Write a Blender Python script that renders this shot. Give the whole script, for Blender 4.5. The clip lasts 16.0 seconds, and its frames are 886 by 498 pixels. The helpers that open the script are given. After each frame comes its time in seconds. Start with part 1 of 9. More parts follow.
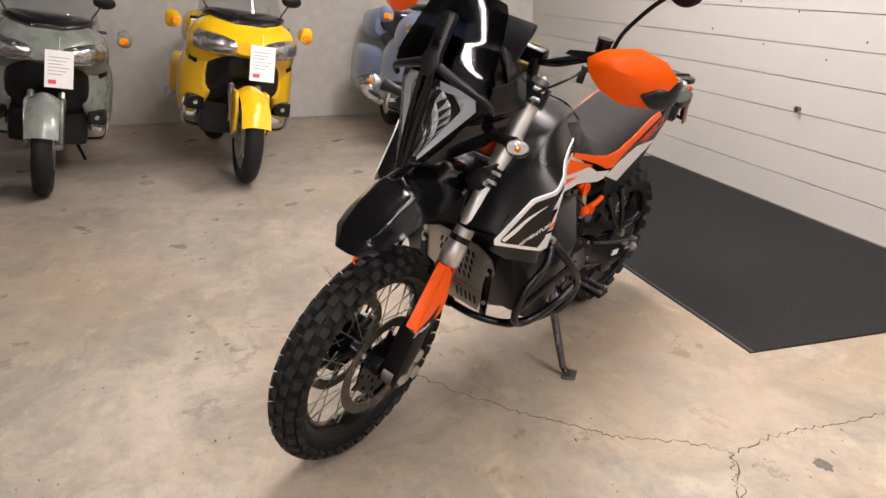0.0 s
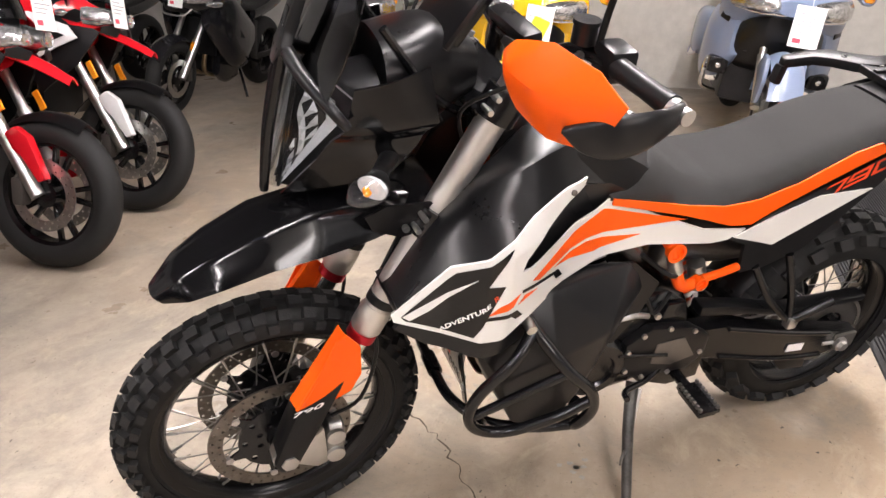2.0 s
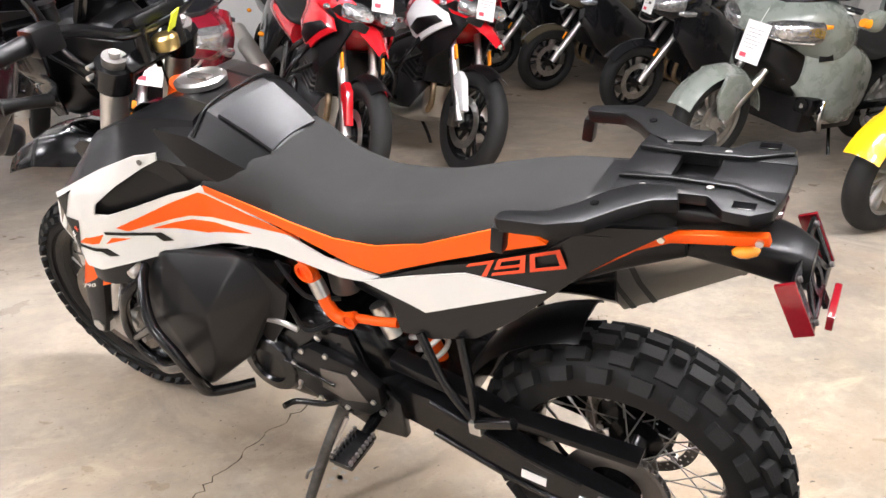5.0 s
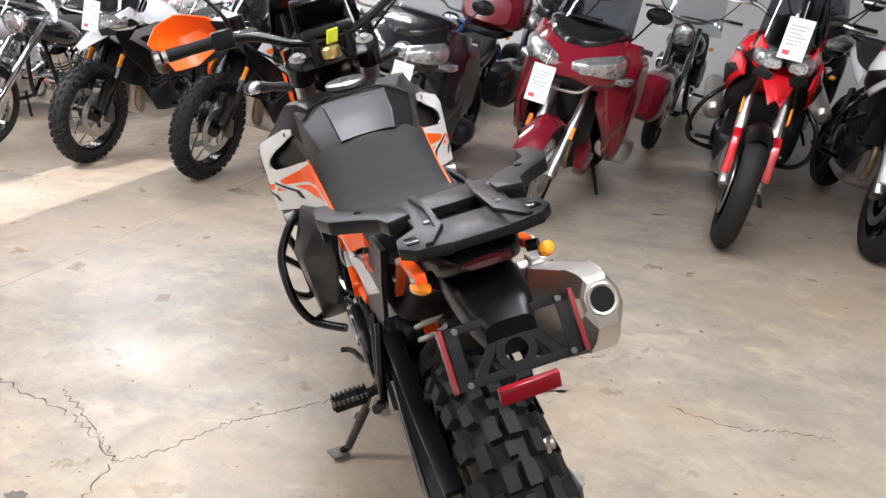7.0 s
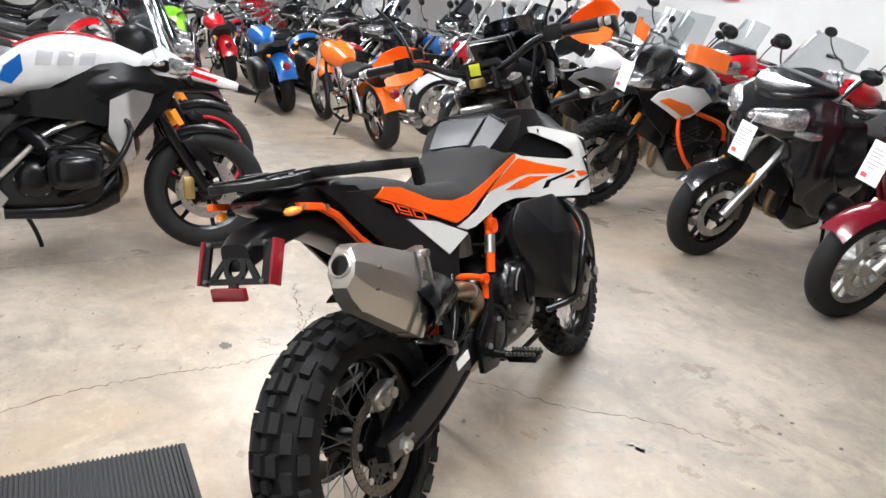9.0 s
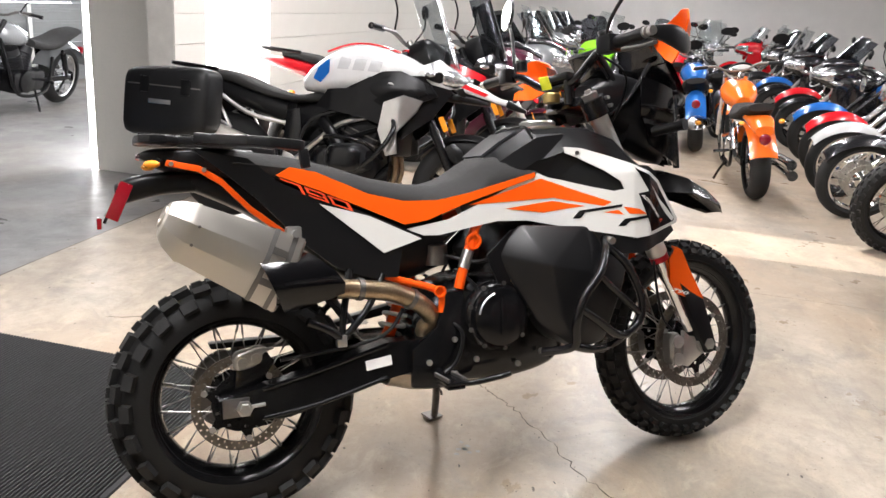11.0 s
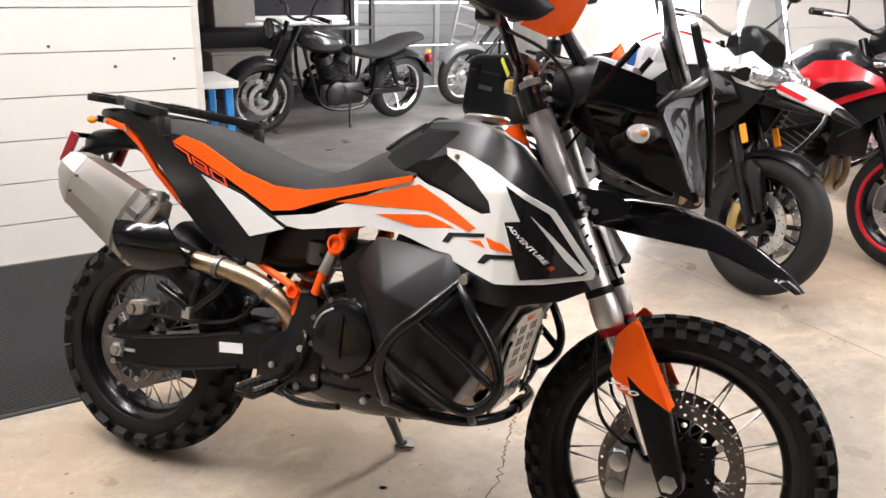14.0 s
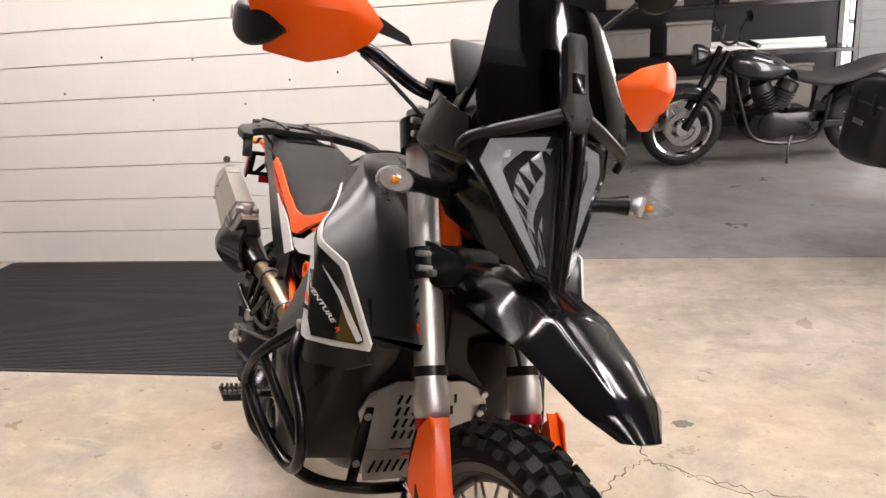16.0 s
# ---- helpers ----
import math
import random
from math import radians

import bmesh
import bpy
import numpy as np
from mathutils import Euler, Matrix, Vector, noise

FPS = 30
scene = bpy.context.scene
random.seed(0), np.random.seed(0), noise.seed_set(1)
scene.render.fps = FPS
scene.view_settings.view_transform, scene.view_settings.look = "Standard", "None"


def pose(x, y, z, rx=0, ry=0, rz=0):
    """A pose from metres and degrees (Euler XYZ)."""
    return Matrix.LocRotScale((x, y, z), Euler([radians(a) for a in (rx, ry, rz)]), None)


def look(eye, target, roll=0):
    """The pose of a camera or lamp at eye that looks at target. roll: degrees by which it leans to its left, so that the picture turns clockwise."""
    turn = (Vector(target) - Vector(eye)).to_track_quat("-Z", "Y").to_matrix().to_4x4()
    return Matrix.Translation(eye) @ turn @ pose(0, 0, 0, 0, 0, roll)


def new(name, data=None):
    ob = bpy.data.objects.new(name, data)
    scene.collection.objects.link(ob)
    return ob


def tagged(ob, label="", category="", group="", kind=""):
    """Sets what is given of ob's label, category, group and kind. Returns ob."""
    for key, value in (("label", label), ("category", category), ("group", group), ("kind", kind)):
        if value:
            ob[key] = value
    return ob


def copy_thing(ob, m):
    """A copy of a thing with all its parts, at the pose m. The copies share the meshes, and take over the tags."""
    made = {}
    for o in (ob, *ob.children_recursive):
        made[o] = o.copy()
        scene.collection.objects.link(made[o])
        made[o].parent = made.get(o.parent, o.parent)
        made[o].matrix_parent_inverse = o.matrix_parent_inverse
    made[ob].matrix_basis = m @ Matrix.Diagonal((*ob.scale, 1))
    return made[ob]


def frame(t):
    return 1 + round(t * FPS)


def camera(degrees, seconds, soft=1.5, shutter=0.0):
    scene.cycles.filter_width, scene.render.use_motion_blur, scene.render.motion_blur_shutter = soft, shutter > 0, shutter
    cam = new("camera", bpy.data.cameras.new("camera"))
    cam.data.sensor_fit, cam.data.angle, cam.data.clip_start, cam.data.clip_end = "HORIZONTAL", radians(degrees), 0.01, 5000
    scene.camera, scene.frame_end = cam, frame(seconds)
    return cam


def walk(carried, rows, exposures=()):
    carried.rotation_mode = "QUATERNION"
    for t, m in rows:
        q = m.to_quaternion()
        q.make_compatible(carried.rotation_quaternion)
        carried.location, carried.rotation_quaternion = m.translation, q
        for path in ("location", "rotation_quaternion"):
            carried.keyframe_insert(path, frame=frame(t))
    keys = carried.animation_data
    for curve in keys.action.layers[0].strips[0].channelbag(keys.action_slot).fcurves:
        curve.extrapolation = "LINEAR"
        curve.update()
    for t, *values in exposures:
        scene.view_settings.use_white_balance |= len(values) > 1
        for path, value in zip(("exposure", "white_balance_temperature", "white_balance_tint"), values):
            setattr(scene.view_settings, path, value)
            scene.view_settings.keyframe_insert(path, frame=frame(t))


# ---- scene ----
cam = camera(59.0, 16.0)
PATH = [
    (0, (3.02, 1.546, 1.396), (1.529, 0.39, 0.733), 0.2),
    (0.5, (2.686, 1.589, 1.372), (1.366, 0.252, 0.686), 0.4),
    (1, (2.351, 1.636, 1.379), (1.266, 0.116, 0.664), 0.1),
    (1.5, (2.001, 1.688, 1.381), (1.136, 0.042, 0.643), -0.1),
    (2, (1.68, 1.651, 1.363), (1.048, -0.089, 0.606), -0.6),
    (2.5, (1.344, 1.646, 1.366), (0.973, -0.167, 0.608), -0.9),
    (3, (1.004, 1.749, 1.365), (0.858, -0.098, 0.613), -0.5),
    (3.5, (0.688, 1.817, 1.345), (0.749, -0.044, 0.614), 0.3),
    (3.7, (0.542, 1.798, 1.349), (0.696, -0.054, 0.609), 0.6),
    (6, (-0.883, 1.131, 1.356), (0.59, -0.028, 0.658), 1.1),
    (6.5, (-1.091, 0.892, 1.368), (0.577, 0.035, 0.673), 1.5),
    (7, (-1.264, 0.586, 1.392), (0.546, 0.089, 0.702), 1.7),
    (7.5, (-1.461, 0.249, 1.398), (0.418, 0.133, 0.723), 1.8),
    (8, (-1.534, -0.105, 1.402), (0.34, 0.132, 0.745), 2.3),
    (8.5, (-1.503, -0.496, 1.429), (0.301, 0.085, 0.789), 2.8),
    (9, (-1.467, -0.905, 1.439), (0.217, -0.025, 0.814), 3.6),
    (9.5, (-1.254, -1.233, 1.421), (0.248, -0.063, 0.808), 4.2),
    (10, (-0.96, -1.511, 1.435), (0.313, -0.094, 0.826), 4.7),
    (12.5, (0.766, -2.139, 1.397), (0.743, -0.236, 0.782), 2.7),
    (13, (1.079, -2.021, 1.41), (0.807, -0.146, 0.767), 2.3),
    (13.5, (1.383, -1.837, 1.438), (0.888, -0.02, 0.767), 2.0),
    (14, (1.642, -1.541, 1.416), (0.897, 0.186, 0.737), 1.3),
    (14.5, (1.896, -1.272, 1.365), (0.85, 0.308, 0.724), 0.3),
    (15, (2.16, -1.033, 1.363), (0.848, 0.355, 0.767), -0.5),
    (15.5, (2.333, -0.71, 1.368), (0.782, 0.393, 0.753), -2.9),
    (16, (2.519, -0.402, 1.36), (0.769, 0.374, 0.779), -3.9),
]
TINT = [(0, 0.05, 6750, 18), (1.5, 0.52, 6650, 18), (2.5, 0.6, 6500, 18), (3.5, 0.84, 6450, 16), (6, 0.58, 6100, 14), (7.5, 0.17, 6000, 12), (9, 0.26, 6000, 10), (10, 0.44, 6130, 11), (12.5, 0.26, 6450, 15), (13.5, 0.42, 6400, 15), (15, 0.36, 6500, 16), (16, 0.24, 6650, 18)]
walk(cam, [(t, look(eye, target, roll)) for t, eye, target, roll in PATH], TINT)
LAMP_WATTS, DOOR_WATTS = 105.0, 270.0

# ---- world ----
WALL_TURN = 54.6                      # the building's axis against the motorcycle's
END = Vector((-1.142, 1.674, 0.0))    # the free end of the white block wall
U = Vector((math.cos(radians(WALL_TURN)), math.sin(radians(WALL_TURN)), 0))
N = Vector((U.y, -U.x, 0))


def R(a, b, z=0.0):
    """A place in the hall: a along the block wall, b out from it, z up."""
    return END + U * a + N * b + Vector((0, 0, z))


def room(a, b, z=0.0, turn=0.0):
    """A pose in the hall; at turn 0 its x runs along the wall and its -y out from it."""
    p = R(a, b, z)
    return pose(p.x, p.y, p.z, 0, 0, WALL_TURN + turn)


world = bpy.data.worlds.new("world")
scene.world = world
world.use_nodes = True
wn = world.node_tree
sky = wn.nodes.new("ShaderNodeTexSky")
sky.sky_type, sky.sun_disc = "NISHITA", False
sky.sun_elevation, sky.sun_rotation = radians(60), radians(90 - WALL_TURN + 66)
wn.nodes["Background"].inputs["Strength"].default_value = 0.12
wn.links.new(sky.outputs[0], wn.nodes["Background"].inputs["Color"])


def area_lamp(name, m, sx, sy, watts, colour):
    data = bpy.data.lights.new(name, "AREA")
    data.shape, data.size, data.size_y, data.energy, data.color = "RECTANGLE", sx, sy, watts, colour
    ob = new(name, data)
    ob.matrix_world = m
    return ob


CEIL = 3.7
sun_data = bpy.data.lights.new("sun", "SUN")
sun_data.energy, sun_data.angle, sun_data.color = 4.0, radians(0.6), (1.0, 0.93, 0.82)
sun = new("sun", sun_data)
sun.matrix_world = look(R(3.8, 2.2, 3.8), R(2.95, 4.15, 0.0))
# Unseen lamps placed by brightness; bay and far-row ones added to lift those areas.
LAMPS = [(4.2, -2.3), (-2.2, 1.3), (-0.4, 2.5), (2.4, 1.4), (2.6, 6.2), (5.6, 3.2), (9.5, 3.2), (13.0, 3.2), (5.5, 7.4), (10.5, 7.4)]
for la, lb in LAMPS:
    area_lamp("ceiling_lamp", room(la, lb, CEIL - 0.14), 2.3, 0.24, LAMP_WATTS, (1.0, 0.975, 0.945))
area_lamp("doorway_daylight", look(R(3.29, -0.45, 1.15), R(3.29, 3.0, 0.75)), 0.95, 2.0, 58.0, (1.0, 0.98, 0.95))
area_lamp("door_daylight", look(R(9.6, -4.1, 1.7), R(4.0, 2.0, 0.6)), 3.2, 2.8, DOOR_WATTS, (0.95, 0.97, 1.0))

# ---- materials ----
MATS = {}


def node(tree, kind, **values):
    n = tree.nodes.new(kind)
    for key, value in values.items():
        n.inputs[key.replace("_", " ")].default_value = value
    return n


def mat(name, col, rough=0.5, metal=0.0, var=0.12, scale=9.0, fine=160.0, bump=0.05, coat=0.0, alt=None, per_object=0.0, spec=0.5):
    """A surface with broad and fine variation of colour and gloss, and a fine relief."""
    if name in MATS:
        return MATS[name]
    m = bpy.data.materials.new(name)
    m.use_nodes = True
    t = m.node_tree
    bsdf = t.nodes["Principled BSDF"]
    co = t.nodes.new("ShaderNodeTexCoord")
    big = node(t, "ShaderNodeTexNoise", Scale=scale, Detail=5.0, Roughness=0.6)
    small = node(t, "ShaderNodeTexNoise", Scale=fine, Detail=3.0)
    t.links.new(co.outputs["Object"], big.inputs["Vector"])
    t.links.new(co.outputs["Object"], small.inputs["Vector"])
    add = t.nodes.new("ShaderNodeMath")
    add.operation = "MULTIPLY_ADD"
    add.inputs[1].default_value = 0.35
    t.links.new(small.outputs[0], add.inputs[0])
    t.links.new(big.outputs[0], add.inputs[2])
    ramp = t.nodes.new("ShaderNodeValToRGB")
    lo = alt or tuple(c * (1 - var) for c in col)
    hi = tuple(min(1.0, c * (1 + var)) for c in col)
    ramp.color_ramp.elements[0].position, ramp.color_ramp.elements[1].position = 0.42, 0.95
    ramp.color_ramp.elements[0].color, ramp.color_ramp.elements[1].color = (*lo, 1), (*hi, 1)
    t.links.new(add.outputs[0], ramp.inputs[0])
    out = ramp.outputs[0]
    if per_object:
        info = t.nodes.new("ShaderNodeObjectInfo")
        hsv = t.nodes.new("ShaderNodeHueSaturation")
        mr = node(t, "ShaderNodeMapRange", To_Min=1 - per_object, To_Max=1 + per_object)
        t.links.new(info.outputs["Random"], mr.inputs[0])
        t.links.new(mr.outputs[0], hsv.inputs["Value"])
        t.links.new(out, hsv.inputs["Color"])
        out = hsv.outputs[0]
    t.links.new(out, bsdf.inputs["Base Color"])
    mr = node(t, "ShaderNodeMapRange", To_Min=max(0.02, rough * 0.8), To_Max=min(1.0, rough * 1.25))
    t.links.new(add.outputs[0], mr.inputs[0])
    t.links.new(mr.outputs[0], bsdf.inputs["Roughness"])
    bsdf.inputs["Metallic"].default_value = metal
    bsdf.inputs["Coat Weight"].default_value = coat
    bsdf.inputs["Coat Roughness"].default_value = 0.06
    bsdf.inputs["Specular IOR Level"].default_value = spec
    if bump:
        b = node(t, "ShaderNodeBump", Strength=bump, Distance=0.004)
        t.links.new(small.outputs[0], b.inputs["Height"])
        t.links.new(b.outputs[0], bsdf.inputs["Normal"])
    MATS[name] = m
    return m


def glass(name, tint, see, gloss=0.06):
    """A clear or smoked sheet: it lets light through by its tint and mirrors at a glance."""
    if name in MATS:
        return MATS[name]
    m = bpy.data.materials.new(name)
    m.use_nodes = True
    t = m.node_tree
    t.nodes.remove(t.nodes["Principled BSDF"])
    out = t.nodes["Material Output"]
    tr = t.nodes.new("ShaderNodeBsdfTransparent")
    tr.inputs[0].default_value = (*[c * see for c in tint], 1)
    gl = t.nodes.new("ShaderNodeBsdfGlossy")
    gl.inputs["Roughness"].default_value = gloss
    gl.inputs["Color"].default_value = (0.95, 0.95, 0.95, 1)
    fr = node(t, "ShaderNodeLayerWeight", Blend=0.5)
    steep = t.nodes.new("ShaderNodeMath")
    steep.operation = "POWER"
    steep.inputs[1].default_value = 4.0
    level = node(t, "ShaderNodeMapRange", To_Min=0.045, To_Max=0.85)
    mix = t.nodes.new("ShaderNodeMixShader")
    t.links.new(fr.outputs["Facing"], steep.inputs[0])
    t.links.new(steep.outputs[0], level.inputs[0])
    t.links.new(level.outputs[0], mix.inputs[0])
    t.links.new(tr.outputs[0], mix.inputs[1])
    t.links.new(gl.outputs[0], mix.inputs[2])
    t.links.new(mix.outputs[0], out.inputs[0])
    MATS[name] = m
    return m


def glow(name, col, strength):
    m = bpy.data.materials.new(name)
    m.use_nodes = True
    b = m.node_tree.nodes["Principled BSDF"]
    b.inputs["Base Color"].default_value = (*col, 1)
    b.inputs["Emission Color"].default_value = (*col, 1)
    b.inputs["Emission Strength"].default_value = strength
    return m


def concrete(name, light, dark, rough, stain):
    """Old ground concrete: cloudy, with grey and rusty stains, pits and worn gloss."""
    m = bpy.data.materials.new(name)
    m.use_nodes = True
    t = m.node_tree
    bsdf = t.nodes["Principled BSDF"]
    bsdf.inputs["Specular IOR Level"].default_value = 0.38
    co = t.nodes.new("ShaderNodeTexCoord")

    def cloud(scale, detail, lo, hi, rough_=0.6, distort=0.0, streak=1.0):
        n = node(t, "ShaderNodeTexNoise", Scale=scale, Detail=detail, Roughness=rough_, Distortion=distort)
        turn = t.nodes.new("ShaderNodeMapping")
        turn.inputs["Rotation"].default_value = (0, 0, 0.5)
        turn.inputs["Scale"].default_value = (1, streak, 1)
        t.links.new(co.outputs["Object"], turn.inputs["Vector"])
        t.links.new(turn.outputs[0], n.inputs["Vector"])
        mr = node(t, "ShaderNodeMapRange", From_Min=lo, From_Max=hi)
        t.links.new(n.outputs[0], mr.inputs[0])
        return mr.outputs[0]

    def mixed(fac, c1, c2):
        mx = t.nodes.new("ShaderNodeMix")
        mx.data_type = "RGBA"
        t.links.new(fac, mx.inputs[0])
        for sock, c in ((mx.inputs[6], c1), (mx.inputs[7], c2)):
            if isinstance(c, tuple):
                sock.default_value = (*c, 1)
            else:
                t.links.new(c, sock)
        return mx.outputs[2]

    base = mixed(cloud(0.8, 5, 0.30, 0.70), dark, light)
    base = mixed(cloud(7.0, 10, 0.44, 1.0, 0.75), base, tuple(c * 0.62 for c in dark))
    base = mixed(cloud(0.6, 4, 0.50, 0.74, 0.6, 1.0), base, stain)
    base = mixed(cloud(1.6, 8, 0.51, 0.80, 0.75, 0.4, 2.8), base, tuple(c * 0.62 for c in dark))
    base = mixed(cloud(0.42, 6, 0.44, 0.64, 0.62, 0.6), base, (light[0] * 0.76, light[1] * 0.67, light[2] * 0.58))
    base = mixed(cloud(2.3, 10, 0.49, 0.72, 0.76, 0.7), base, tuple(c * 0.84 for c in stain))
    base = mixed(cloud(3.4, 10, 0.54, 0.80, 0.74, 0.5, 1.6), base, (light[0] * 1.12, light[1] * 1.08, light[2] * 0.98))
    base = mixed(cloud(60.0, 4, 0.62, 0.8), base, tuple(c * 0.6 for c in dark))
    base = mixed(cloud(1.9, 9, 0.50, 0.95, 0.75), base, tuple(min(1, c * 1.15) for c in light))
    base = mixed(cloud(22.0, 8, 0.62, 0.90, 0.75), base, tuple(c * 0.55 for c in dark))
    base = mixed(cloud(26.0, 2, 0.725, 0.745, 0.5, 0.4, 2.0), base, tuple(c * 0.30 for c in dark))
    base = mixed(cloud(160.0, 3, 0.66, 0.74), base, tuple(c * 0.45 for c in dark))
    t.links.new(base, bsdf.inputs["Base Color"])
    mr = node(t, "ShaderNodeMapRange", To_Min=rough * 0.7, To_Max=rough * 1.35)
    t.links.new(cloud(3.0, 6, 0.3, 0.7), mr.inputs[0])
    t.links.new(mr.outputs[0], bsdf.inputs["Roughness"])
    b = node(t, "ShaderNodeBump", Strength=0.12, Distance=0.003)
    t.links.new(cloud(45.0, 6, 0.3, 0.75), b.inputs["Height"])
    t.links.new(b.outputs[0], bsdf.inputs["Normal"])
    return m


FLOOR = concrete("hall_concrete", (0.490, 0.428, 0.350), (0.275, 0.228, 0.178), 0.35, (0.27, 0.245, 0.21))
BAY_FLOOR = concrete("bay_concrete", (0.25, 0.245, 0.24), (0.15, 0.146, 0.142), 0.36, (0.12, 0.12, 0.12))
WALL_PAINT = mat("white_block_paint", (0.66, 0.640, 0.595), 0.55, var=0.05, scale=2.0, fine=60, bump=0.35, per_object=0.004)
# Far-end copy of the wall paint, lightened for the bright haze there.
WALL_FAR = mat("bright_hall_wall_paint", (0.74, 0.74, 0.73), 0.6, var=0.05, scale=2.0, fine=60, bump=0.3)
WALL_GREY = mat("pale_grey_wall_paint", (0.55, 0.55, 0.55), 0.6, var=0.05, scale=2.0, fine=60, bump=0.3, per_object=0.008)
JOINT = mat("painted_mortar", (0.57, 0.55, 0.51), 0.7, bump=0.3)
# Unseen ceiling, coloured dark to cut bounce and reflections.
CEILING = mat("dark_ceiling_deck", (0.13, 0.13, 0.13), 0.8, var=0.1)
DARK_WALL = mat("dark_bay_wall", (0.035, 0.035, 0.04), 0.6)
DOOR_GREY = mat("grey_door_panel", (0.22, 0.228, 0.232), 0.45, var=0.08)
ASPHALT = mat("outside_asphalt", (0.30, 0.29, 0.28), 0.85, var=0.2)
BLACK_PLASTIC = mat("black_plastic", (0.005, 0.005, 0.0055), 0.27, var=0.2, spec=0.24, bump=0.06, fine=320)
MATT_BLACK = mat("matt_black_plastic", (0.006, 0.006, 0.0065), 0.31, var=0.2, spec=0.32, bump=0.08, fine=420)
GLOSS_BLACK = mat("gloss_black_plastic", (0.003, 0.003, 0.0035), 0.13, var=0.2, bump=0.0, coat=0.15, spec=0.27)
BLACK_STEEL = mat("black_powder_coat", (0.004, 0.004, 0.0045), 0.20, var=0.2, bump=0.04, spec=0.4)
RUBBER = mat("tyre_rubber", (0.013, 0.013, 0.013), 0.60, spec=0.3, var=0.25, scale=14, bump=0.25, fine=240)
RUBBER_SIDE = mat("tyre_sidewall", (0.006, 0.006, 0.006), 0.55, spec=0.3, var=0.25, scale=14, bump=0.1)
ALLOY = mat("brushed_alloy", (0.62, 0.61, 0.59), 0.30, 1.0, var=0.1, bump=0.06)
FORK_SILVER = mat("silver_anodised_fork", (0.66, 0.64, 0.61), 0.40, 1.0, var=0.06, bump=0.0)
SPOKE_STEEL = mat("spoke_steel", (0.34, 0.33, 0.31), 0.28, 1.0, var=0.1)
STEEL_DARK = mat("dark_steel", (0.20, 0.19, 0.18), 0.42, 1.0, var=0.2)
DISC_STEEL = mat("worn_disc_steel", (0.20, 0.178, 0.155), 0.36, 1.0, var=0.25, scale=40)
CHROME = mat("chrome", (0.82, 0.82, 0.82), 0.08, 1.0, var=0.04, bump=0.0)
CAN_STEEL = mat("brushed_steel_silencer", (0.60, 0.57, 0.52), 0.34, 1.0, var=0.06, scale=5, fine=420, bump=0.10)
PIPE_GOLD = mat("heat_tinted_pipe", (0.46, 0.37, 0.25), 0.3, 1.0, var=0.3, scale=18, alt=(0.25, 0.17, 0.10))
ORANGE = mat("orange_plastic", (0.90, 0.105, 0.003), 0.34, var=0.05, bump=0.05, coat=0.06, spec=0.22)
ORANGE_STEEL = mat("orange_powder_coat", (0.84, 0.090, 0.003), 0.34, var=0.08, bump=0.05, coat=0.08, spec=0.25)
WHITE_PLASTIC = mat("white_plastic", (0.68, 0.675, 0.645), 0.30, var=0.03, bump=0.03, coat=0.2)
SEAT = mat("dark_grey_seat_cover", (0.026, 0.0255, 0.025), 0.7, spec=0.25, var=0.2, bump=0.5, fine=520)
RED_TEXT = mat("red_orange_decal", (0.80, 0.07, 0.015), 0.4, var=0.05)
RED_LENS = mat("red_reflector", (0.22, 0.006, 0.012), 0.14, var=0.15, coat=0.5)
AMBER = mat("amber_lens", (0.90, 0.30, 0.015), 0.15, var=0.1, coat=0.5)
# Opaque mottled metal: a lamp's bright and dark glints are in its colour.
CLEAR_LENS = mat("mottled_lamp_lens", (0.55, 0.55, 0.56), 0.10, 0.75, var=0.75, scale=38, fine=90, bump=0.5, coat=0.6)
LAMP_GREY = mat("daylight_strip_lens", (0.88, 0.89, 0.92), 0.2, var=0.06, coat=0.3)
REFLECTOR = mat("lamp_reflector", (0.75, 0.76, 0.78), 0.14, 1.0, var=0.25, scale=40)
BRASS = mat("brass_cap", (0.62, 0.46, 0.18), 0.3, 1.0)
YELLOW_TAG = mat("yellow_tag", (0.75, 0.80, 0.03), 0.6)
PAPER = mat("white_price_card", (0.86, 0.85, 0.83), 0.6, var=0.03)
INK = mat("grey_print", (0.30, 0.30, 0.32), 0.7)
PINK_INK = mat("red_print", (0.80, 0.08, 0.12), 0.6)
SMOKED = glass("smoked_screen", (0.30, 0.31, 0.34), 0.55)
CLEAR = glass("clear_screen", (0.93, 0.95, 0.96), 0.9)
TINTED = glass("grey_screen", (0.55, 0.57, 0.60), 0.8)
# Worn alloy; the tan in its colour is the floor's reflection.
SKID = mat("worn_floor_tinted_alloy", (0.45, 0.39, 0.31), 0.38, 1.0, var=0.25, scale=14)

# ---- mesh helpers ----
MESHES = {}


def finish(bm, name, material, sharp=38):
    bmesh.ops.recalc_face_normals(bm, faces=bm.faces)
    me = bpy.data.meshes.new(name)
    bm.to_mesh(me)
    bm.free()
    me.materials.append(material)
    me.polygons.foreach_set("use_smooth", [True] * len(me.polygons))
    me.set_sharp_from_angle(angle=radians(sharp))
    return me


def part(name, bm, material, parent=None, label="", m=None, sharp=38):
    """Links a bmesh, or a mesh that is shared, as one object under a thing or a part."""
    me = bm if isinstance(bm, bpy.types.Mesh) else finish(bm, name, material, sharp)
    ob = new(name, me)
    if parent is not None:
        ob.parent = parent
    if m is not None:
        ob.matrix_basis = m
    return tagged(ob, label) if label else ob


